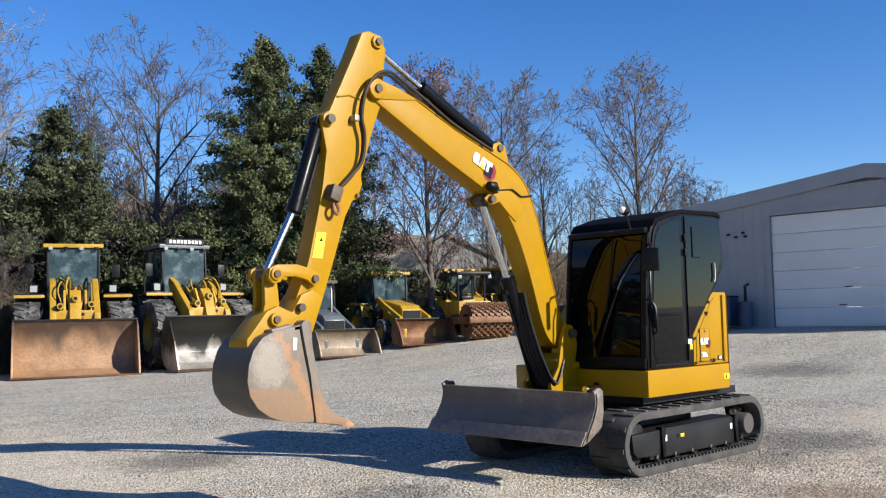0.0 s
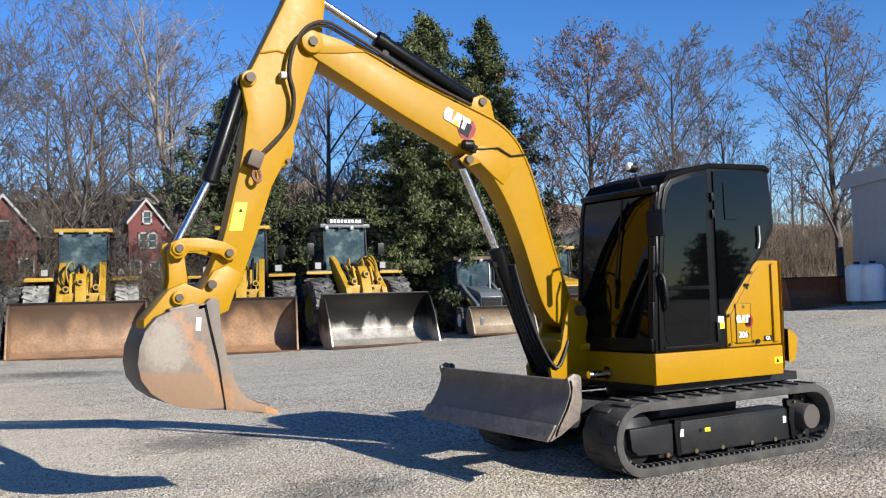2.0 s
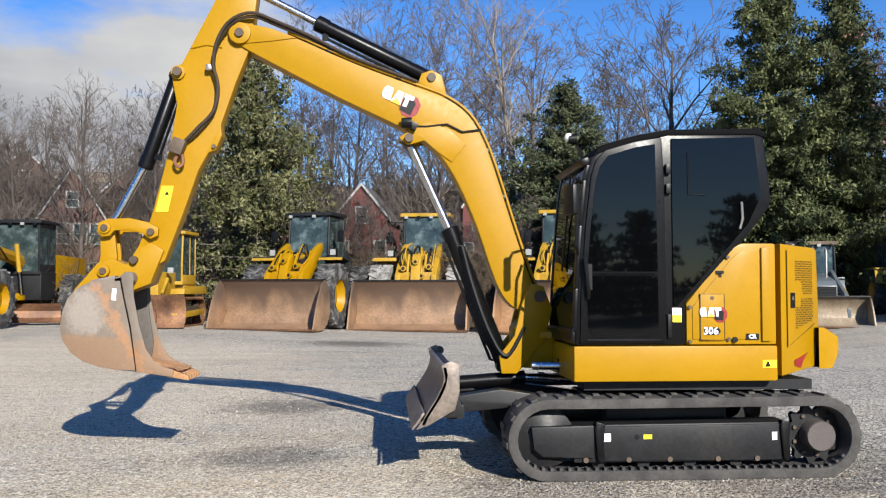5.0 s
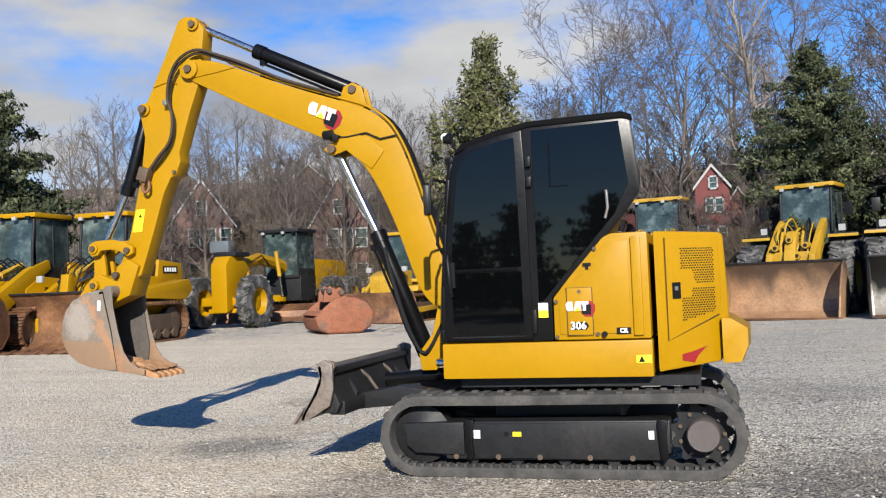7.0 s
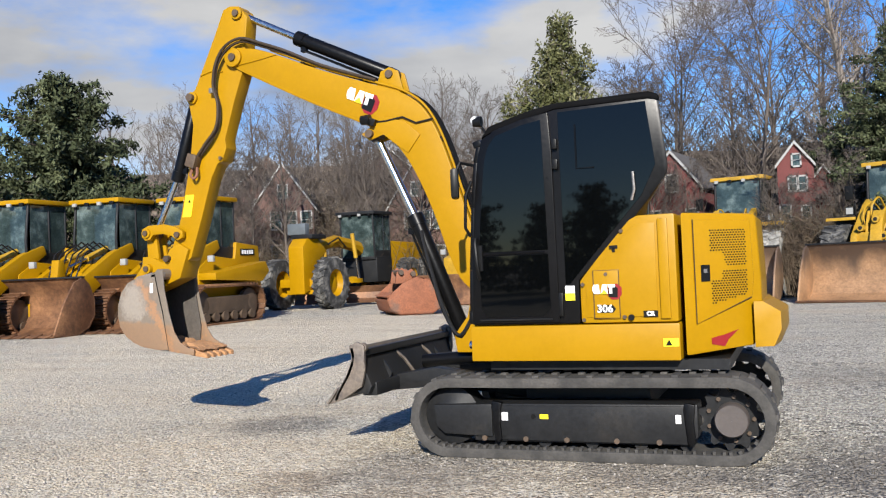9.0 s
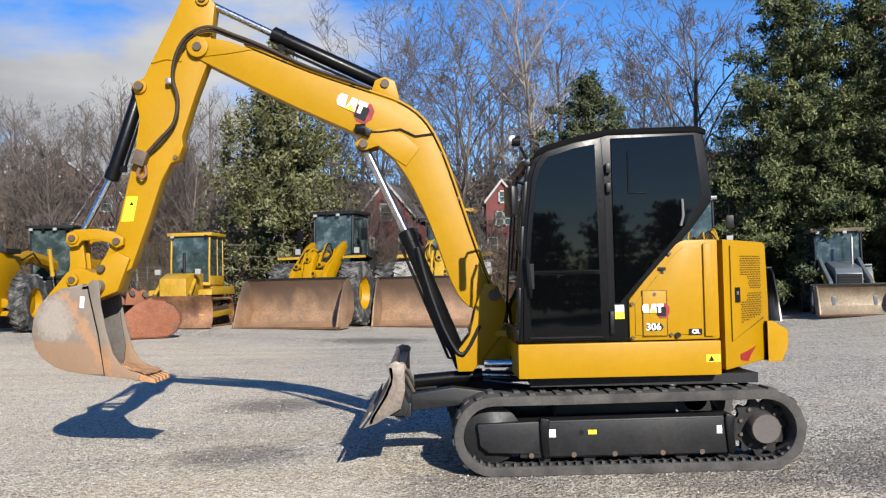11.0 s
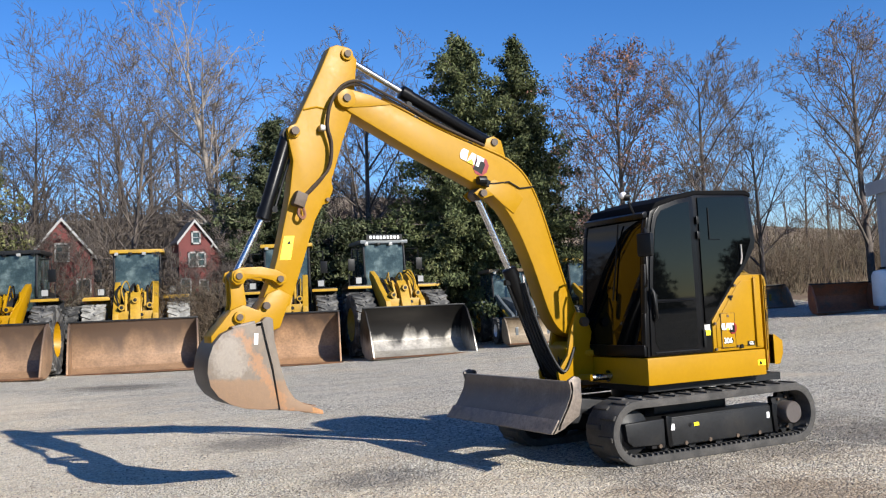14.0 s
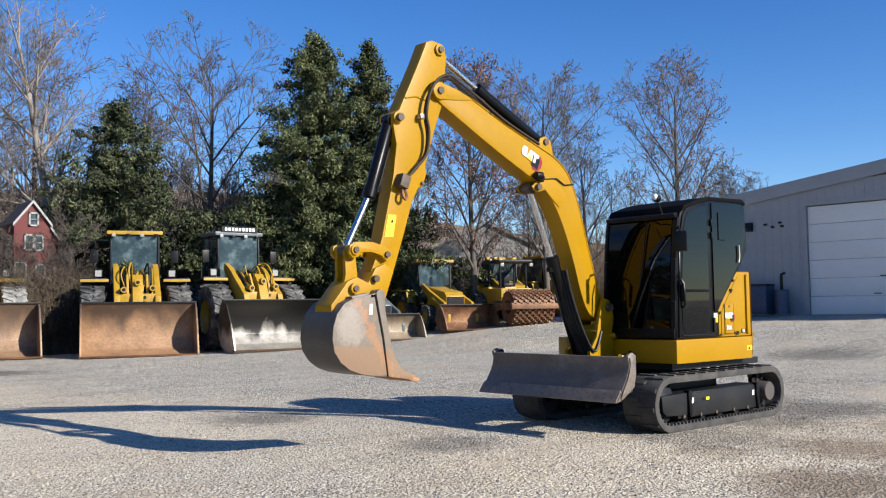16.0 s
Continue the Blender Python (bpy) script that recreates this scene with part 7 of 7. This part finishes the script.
def house(m, w, d, h, peak, wall_m, label, windows):
    hs = thing("house", label, "house", m, "houses behind the trees")
    g = Geo()
    g.prism([(-w / 2, -1.5), (w / 2, -1.5), (w / 2, h), (0, peak), (-w / 2, h)], 0, d)
    part("wall", g, wall_m, hs)
    g = Geo()
    o = 0.18 * w / 3
    k = (peak - h) / (w / 2)
    g.prism([(-w / 2 - o, h - o * k), (0, peak), (0, peak + 0.09), (-w / 2 - o, h - o * k + 0.09)], -0.1, d + 0.2)
    g.prism([(w / 2 + o, h - o * k), (0, peak), (0, peak + 0.09), (w / 2 + o, h - o * k + 0.09)], -0.1, d + 0.2)
    part("roof", g, SHING, hs, "dark shingle roof")
    g = Geo()
    for s in (-1, 1):
        g.prism([(s * (w / 2 + o), h - o * k - 0.04), (0, peak - 0.04), (0, peak + 0.10), (s * (w / 2 + o), h - o * k + 0.10)], -0.15, -0.102)
    part("bargeboard", g, TRIM, hs, "white bargeboards")
    for x, z, ww, hh in windows:
        g = Geo()
        for sx in (-1, 1):
            g.box((x + sx * ww / 2, -0.03, z), (0.07, 0.08, hh + 0.07))
        for sz in (-1, 0, 1):
            g.box((x, -0.03, z + sz * hh / 2), (ww + 0.07, 0.08, 0.07 if sz else 0.03))
        wd = part("window", g, TRIM, hs, "white window frame")
        g = Geo()
        g.box((x, 0.0, z), (ww, 0.03, hh))
        part("pane", g, GLASS, wd)
    return hs


def at_bank(x, y, turn=0, z=None):
    return pose(x, y, ground_height(x, y) if z is None else z, 0, 0, turn)


WIN = [(0.05, 4.28, 0.34, 0.52), (-0.12, 3.3, 0.34, 0.62), (0.26, 3.3, 0.34, 0.62), (-0.45, 2.1, 0.42, 0.7), (0.35, 2.1, 0.36, 0.55)]
house(at_bank(1.40, 26.6, 0, 1.0) @ Matrix.Scale(0.82, 4), 1.42, 1.5, 4.1, 5.0, REDBRICK, "narrow dark red house with a white-trimmed gable", WIN)
house(at_bank(2.3, 27.6, 0, 0.9) @ Matrix.Scale(0.80, 4), 0.8, 2, 3.75, 4.3, REDBRICK, "low red wing beside the gabled house", [(0.1, 2.1, 0.36, 0.6)])
house(at_bank(-2.95, 28.4, -8, 1.1) @ Matrix.Scale(0.90, 4), 2.3, 4, 3.3, 4.7, REDBRICK, "dark red house with white windows behind bare trees", [(0, 3.4, 0.5, 0.7), (-0.8, 1.9, 0.5, 0.8), (0.8, 1.9, 0.5, 0.8)])
house(at_bank(-5.9, 35.5, 0), 2.4, 7, 3.2, 4.6, REDBRICK, "dark red house half hidden by branches", [(0, 2.6, 0.5, 0.8), (-0.8, 1.2, 0.5, 0.8)])
for x, y, w in ((-15.7, 34.0, 2.7), (-23.2, 34.2, 3.1), (-21.0, 42.5, 5.0), (-27.0, 39.0, 4.6), (-15.5, 46.0, 4.6), (-10.8, 48.5, 4.0)):
    house(at_bank(x, y, 24), w, 8, 3.4, 5.6, BROWNBR, "brown house with rows of white windows behind bare trees",
          [(i * w / 4 - w / 2 + w / 8 + 0.0, z, 0.55, 0.9) for i in range(1, 4) for z in (1.0, 2.7)] + [(0, 4.2, 0.5, 0.7)])
house(at_bank(23.5, 27.0, -40), 6.5, 7, 2.2, 3.8, TRIM, "low pale house far behind the bare trees", [(-1.8, 1.0, 0.8, 1.0), (0.2, 1.0, 0.8, 1.0), (2.0, 1.0, 0.8, 1.0)])


# ---- trees ----
def grow(seed, height, spread, trunk_r, up=0.6, levels=(18, 7, 6, 3), start=0.22, crown="oval", wob=0.11):
    """Branches of a bare tree, as tapered tubes; returns geometry and twig tips."""
    rng = random.Random(seed)
    g, fine, tips = Geo(), Geo(), []

    def limb(p, d, length, r, level):
        n = 4 if level == 0 else 3 if level < 3 else 2
        pts, radii, q = [p], [r], p.copy()
        dd = d.copy()
        for i in range(n):
            dd = (dd + Vector((rng.uniform(-1, 1), rng.uniform(-1, 1), rng.uniform(-0.4, 0.8))) * wob * (1.4 if level else 0.5)).normalized()
            q = q + dd * (length / n)
            pts.append(q.copy())
            radii.append(max(0.010, r * (1 - (i + 1) / n * (0.72 if level else 0.80))))
        (g if level < 2 else fine).tube(pts, radii, (8, 5, 4, 3, 3)[level], cap=False)
        if level >= len(levels):
            tips.append(q.copy())
            return
        kids = levels[level]
        for k in range(kids):
            f = (start + (1 - start) * (k + rng.random()) / kids) if level == 0 else 0.2 + 0.8 * (k + rng.random()) / kids
            i = min(n - 1, int(f * n))
            base = pts[i].lerp(pts[i + 1], f * n - i)
            a = rng.uniform(0, 6.28) if level else k * 2.4 + rng.uniform(-0.4, 0.4)
            side = dd.orthogonal().normalized()
            side = Matrix.Rotation(a, 3, dd) @ side
            if level == 0:
                shape = {"oval": math.sin(math.pi * (0.15 + 0.8 * (f - start) / (1 - start))), "cone": 1.05 - (f - start) / (1 - start), "vase": 0.55 + 0.45 * (f - start) / (1 - start)}[crown]
                ln = spread * (0.45 + 0.75 * shape) * rng.uniform(0.75, 1.15)
                nd = (side + dd * (up + 0.25 + 0.5 * f)).normalized()
            else:
                ln = length * rng.uniform(0.32, 0.55) * (1.1 - 0.4 * f)
                nd = (side * 0.95 + dd * 0.85 + Vector((0, 0, 0.18))).normalized()
            rr = max(0.012, radii[i] * (0.42 if level == 0 else 0.55))
            limb(base, nd, ln, rr, level + 1)

    limb(Vector((0, 0, -0.2)), Vector((0, 0, 1)), height, trunk_r, 0)
    return g, tips, fine


def fast_mesh(name, g, material):
    me = bpy.data.meshes.new(name)
    me.from_pydata(g.v, [], g.f)
    me.polygons.foreach_set("use_smooth", [True] * len(me.polygons))
    me.materials.append(material)
    return me


def leaf_cards(points, seed, size, count, material, name, droop=0.4, spreadr=0.25, thin=0.42):
    rng = np.random.default_rng(seed)
    pts = np.array([tuple(p) for p in points])
    idx = rng.integers(0, len(pts), count)
    c = pts[idx] + rng.normal(0, spreadr, (count, 3))
    u = rng.normal(0, 1, (count, 3))
    u[:, 2] -= droop
    u /= np.linalg.norm(u, axis=1)[:, None]
    w = np.cross(u, rng.normal(0, 1, (count, 3)))
    w /= np.linalg.norm(w, axis=1)[:, None]
    s = rng.uniform(0.6, 1.3, (count, 1)) * size
    v = np.stack([c - u * s, c + w * s * thin, c + u * s, c - w * s * thin], 1).reshape(-1, 3)
    f = np.arange(count * 4).reshape(-1, 4)
    me = bpy.data.meshes.new(name)
    me.from_pydata(v.tolist(), [], f.tolist())
    me.materials.append(material)
    return me


def conifer_points(seed, height, radius, base=0.10, power=0.8, whorl=0.46, droop=0.13):
    rng = random.Random(seed)
    pts, g = [], Geo()
    z = height * base
    while z < height * 0.985:
        k = (z - height * base) / (height * (1 - base))
        r = radius * (1 - k) ** power * (0.80 + 0.35 * rng.random()) + 0.10
        n = 9 if k < 0.7 else 6
        a0 = rng.uniform(0, 6.28)
        for i in range(n):
            a = a0 + 6.28 * i / n + rng.uniform(-0.35, 0.35)
            ln = r * rng.uniform(0.5, 1.25)
            d = Vector((math.cos(a), math.sin(a), 0.22 - droop * 2 * (1 - k)))
            p0 = Vector((0, 0, z))
            p1 = p0 + d * ln
            g.tube([p0, p0.lerp(p1, 0.6), p1], [0.035 * (1.2 - k), 0.022, 0.008], 3, cap=False)
            m = max(3, int(ln / 0.13))
            for j in range(m):
                f = 0.18 + 0.82 * j / m
                wdt = 0.20 * ln * (1 - f) + 0.07
                pts.append(p0.lerp(p1, f) + Vector((rng.uniform(-wdt, wdt), rng.uniform(-wdt, wdt), rng.uniform(-0.10, 0.16) - 0.05 * f)))
        z += whorl * (0.7 + 0.6 * rng.random()) * (1.0 if k < 0.75 else 0.75)
    return pts, g


def conifer(m, seed, height, radius, leaf_m, label, count=15000, size=0.17, base=0.10, power=0.8, spreadr=0.10, shoots=0):
    tr = thing("conifer", label, "tree", m)
    pts, g = conifer_points(seed, height, radius, base, power)
    rng = random.Random(seed)
    outer = [p for p in pts if p.z > 0.3 * height]
    for k in range(shoots):
        p = rng.choice(outer)
        top = p + Vector((rng.uniform(-0.15, 0.15), rng.uniform(-0.15, 0.15), rng.uniform(0.4, 0.9)))
        g.tube([p, top], [0.016, 0.006], 3, cap=False)
        pts += [p.lerp(top, 0.1 * j) for j in range(4, 11)]
    g.tube([(0, 0, -0.3), (0, 0, height * 0.5), (0, 0, height)], [0.03 * height * 0.55, 0.018 * height * 0.5, 0.01], 8)
    ob = new("trunk", fast_mesh("trunk", g, BARK))
    ob.parent = tr
    ob = new("crown", leaf_cards(pts, seed, size, count, leaf_m, "crown", 0.5, spreadr, 0.36))
    ob.parent = tr
    return tr


def bare_tree(label, m, geo, bark, leaves=None):
    tr = thing("bare_tree", label, "tree", m, "leafless trees behind the yard")
    ob = new("trunk", fast_mesh("trunk", geo[0], bark))
    ob.parent = tr
    ob = new("twig_crown", fast_mesh("twig_crown", geo[2], bark))
    ob.parent = tr
    tagged(ob, kind="stuff")
    if leaves:
        lf = new("foliage", leaf_cards(geo[1], *leaves))
        lf.parent = tr
    return tr


conifer(at_bank(11.7, 24.6), 11, 12.4, 4.3, NEEDLE, "tall dense green spruce on the bank", 120000, 0.082, 0.06, 0.72)
conifer(at_bank(14.2, 24.4), 12, 12.0, 4.0, NEEDLE, "dense green spruce beside a taller one", 98000, 0.082, 0.08, 0.75)
conifer(at_bank(5.0, 28.2), 13, 9.4, 3.6, NEEDLE_DK, "dark green conifer behind parked loaders", 72000, 0.084, 0.14, 0.62)
conifer(at_bank(8.0, 27.6), 17, 5.4, 2.2, NEEDLE_DK, "shorter dark green conifer among bare trees", 20000, 0.10, 0.25, 0.6)
conifer(at_bank(-6.9, 28.2), 14, 10.3, 3.2, NEEDLE_PINE, "open-crowned green pine behind parked machines", 40000, 0.095, 0.10, 0.62, 0.10, 420)
conifer(at_bank(-20.8, 16.4), 15, 7.9, 3.9, NEEDLE_DK, "broad dark green conifer at the yard's edge", 62000, 0.105, 0.05, 0.5)
conifer(at_bank(-24.6, 13.8), 16, 8.0, 4.0, NEEDLE_DK, "broad dark green conifer at the yard's edge", 60000, 0.105, 0.05, 0.5)
conifer(at_bank(-9.0, 38.5), 18, 5.0, 1.7, NEEDLE, "small green pine among bare trees", 5000, 0.18, 0.05, 0.6)

belt_tree = conifer(pose(-34, -31, 0.2) @ Matrix.Scale(0.7, 4), 19, 8.4, 4.2, NEEDLE_DK, "broad dark green conifer across the yard", 9000, 0.24, 0.05, 0.5)


oval = grow(21, 11.0, 3.7, 0.17, 0.75, crown="oval", levels=(22, 8, 7, 4))
vase = grow(22, 12.0, 5.2, 0.17, 0.60, start=0.12, crown="vase", levels=(20, 8, 7, 3))
cone = grow(23, 11.0, 3.5, 0.19, 0.85, start=0.18, crown="oval", levels=(24, 8, 7, 3))
wide = grow(24, 12.0, 4.6, 0.22, 0.65, start=0.22, crown="oval", levels=(18, 8, 7, 3))
syc = grow(25, 14.0, 4.2, 0.30, 0.8, start=0.35, crown="vase", levels=(14, 7, 6, 3), wob=0.14)

red = bare_tree("young tree keeping sparse red-brown leaves", at_bank(15.9, 19.9) @ Matrix.Scale(0.82, 4), cone, BARK, (31, 0.085, 4200, REDLEAF, "leaves", 0.6, 0.12))
t_oval = bare_tree("leafless grey tree with fine twigs", at_bank(19.2, 19.0) @ Matrix.Scale(0.80, 4), oval, BARK)
t_vase = bare_tree("leafless spreading tree with fine twigs", at_bank(-0.2, 32.6) @ Matrix.Scale(0.84, 4), vase, BARK)
t_wide = bare_tree("broad leafless tree with a dense twig crown", at_bank(9.2, 29.2) @ Matrix.Scale(0.92, 4), wide, BARK)
bare_tree("tall pale-barked leafless sycamore", at_bank(3.7, 31.2) @ Matrix.Scale(0.90, 4), syc, BARK_PALE)
bare_tree("leafless tree with a few brown leaves hanging on", at_bank(24.3, 16.0) @ Matrix.Scale(0.86, 4), cone, BARK, (33, 0.07, 1500, REDLEAF, "leaves", 0.5, 0.12))
for src, spots in ((t_wide, ((23.5, 20.5, 0.75, 40), (-14.5, 31.5, 0.68, 70), (-20.5, 30.0, 0.66, 130), (6.0, 40.5, 0.85, 190))),
                   (t_vase, ((-3.8, 35.0, 0.85, 90), (-11.8, 32.5, 0.68, 10), (1.2, 36.5, 0.9, 200), (-17.4, 32.5, 0.64, 300), (14.8, 34.5, 0.8, 60), (-23.2, 27.0, 0.64, 20), (20.5, 29.5, 0.72, 150))),
                   (t_oval, ((26.5, 15.2, 0.72, 80), (-5.6, 37.5, 0.78, 20), (8.5, 34.5, 0.9, 120), (0.95, 26.15, 0.34, 40), (2.05, 26.05, 0.30, 190), (2.75, 26.7, 0.40, 70), (-2.4, 27.7, 0.42, 250), (-3.6, 27.5, 0.40, 130), (-21.5, 28.5, 0.68, 220), (21.4, 22.0, 0.72, 310), (15.5, 32.0, 0.8, 10), (-9.4, 34.5, 0.66, 170)))):
    for x, y, s, a in spots:
        copy_thing(src, at_bank(x, y, a) @ Matrix.Scale(s * (0.95 if x < -8 else 1.2 if x < 12 else 0.85), 4))

# the belt of evergreens on the sunny side of the yard
for k in range(1, 23):
    copy_thing(belt_tree, pose(-34 + k * 3.1, -31 - 2 * (k % 3), 0.2, 0, 0, 50 * k) @ Matrix.Scale(0.66 + 0.06 * (k % 4), 4))

# far woods: one object, trees a hundred metres off and more closing the view all round
def far_woods():
    rng = random.Random(77)
    small, _, twg = grow(41, 10.0, 3.2, 0.2, 0.8, levels=(14, 6, 5))
    small.add(twg.v, twg.f)
    v0, f0 = np.array(small.v), small.f
    vs, fs, o = [], [], 0
    for k in range(120):
        a = radians(-75 + 150 * (k + rng.random()) / 120)
        r = rng.uniform(52, 64) if k % 2 else rng.uniform(44, 56)
        x, y = r * math.sin(a) - 2, r * math.cos(a) - 6
        if x > 18 and y < 13:
            continue
        s, t = rng.uniform(0.8, 1.15) * (0.72 if x < -8 else 0.9 - 0.42 * smoothstep(4, 16, x)), rng.uniform(0, 6.28)
        p = v0 * s
        q = np.stack([p[:, 0] * math.cos(t) - p[:, 1] * math.sin(t) + x, p[:, 0] * math.sin(t) + p[:, 1] * math.cos(t) + y, p[:, 2] + ground_height(x, y)], 1)
        vs += q.tolist()
        fs += [tuple(i + o for i in ff) for ff in f0]
        o += len(v0)
    # a nearer belt of low scrubby trees
    low, _, tw2 = grow(43, 5.2, 2.0, 0.07, 0.7, levels=(18, 7, 6), start=0.06)
    low.add(tw2.v, tw2.f)
    v1, f1 = np.array(low.v), low.f
    for k in range(95):
        x = -27 + 46 * (k + rng.random()) / 95
        y = rng.uniform(33.5, 43) - 0.22 * abs(x + 2)
        if abs(x - 2.6) < 1.7 and y < 36 or abs(x + 2.6) < 1.5 and y < 37:
            y += 7
        if abs(x + 14.6) < 2.2 or abs(x + 21.6) < 2.6:
            y = max(y, 36.0) + 3
        s, t = rng.uniform(0.7, 1.2), rng.uniform(0, 6.28)
        p = v1 * s
        q = np.stack([p[:, 0] * math.cos(t) - p[:, 1] * math.sin(t) + x, p[:, 0] * math.sin(t) + p[:, 1] * math.cos(t) + y, p[:, 2] + ground_height(x, y)], 1)
        vs += q.tolist()
        fs += [tuple(i + o for i in ff) for ff in f1]
        o += len(v1)
    me = bpy.data.meshes.new("far_woods")
    me.from_pydata(vs, [], fs)
    me.materials.append(BARK)
    tagged(new("far_woods", me), "grey-brown belt of leafless woods in the distance", "woods", kind="stuff")


far_woods()


def brush():
    """Leafless scrub along the bank."""
    rng = random.Random(9)
    g = Geo()
    for k in range(8200):
        x = rng.uniform(-27, 40)
        y = 29.0 + rng.uniform(0.8, 12.0) - 0.30 * abs(x + 2) * (1 if x < 14 else 0.5) - (0 if x < 14 else 0.62 * (x - 14) + 2)
        if y < 22:
            y = 22 + rng.uniform(0, 6)
        z = ground_height(x, y)
        h = rng.uniform(0.7, 2.4) * (1.7 if k % 4 == 0 else 1.0) * (1 + 0.9 * smoothstep(31, 38, y))
        d = Vector((rng.uniform(-0.35, 0.35), rng.uniform(-0.35, 0.35), 1)).normalized()
        p = Vector((x, y, z - 0.05))
        top = p + d * h
        g.tube([p, p.lerp(top, 0.6), top], [0.018, 0.011, 0.004], 3, cap=False)
        for j in range(5):
            q = p.lerp(top, rng.uniform(0.25, 0.9))
            e = q + Vector((rng.uniform(-1, 1), rng.uniform(-1, 1), rng.uniform(0.1, 0.9))) * h * 0.28
            g.tube([q, e], [0.008, 0.004], 3, cap=False)
    for k in range(1500):
        x, y = rng.uniform(0.3, 3.4), rng.uniform(25.6, 26.5)
        if k % 3 == 0:
            x, y = rng.uniform(-4.6, -1.6), rng.uniform(27.2, 27.9)
        p = Vector((x, y, ground_height(x, y) - 0.05))
        h = rng.uniform(1.2, 3.1)
        top = p + Vector((rng.uniform(-0.4, 0.4), rng.uniform(-0.2, 0.2), 1)) * h
        g.tube([p, p.lerp(top, 0.5) + Vector((rng.uniform(-0.1, 0.1), 0, 0)), top], [0.02, 0.012, 0.005], 3, cap=False)
        for j in range(5):
            q = p.lerp(top, rng.uniform(0.2, 0.95))
            g.tube([q, q + Vector((rng.uniform(-1, 1), rng.uniform(-0.4, 0.4), rng.uniform(0.1, 0.9))) * h * 0.25], [0.010, 0.004], 3, cap=False)
    tagged(new("brush", fast_mesh("brush", g, BRUSH)), "tangled brown leafless brush along the bank", "brush", kind="stuff")


brush()
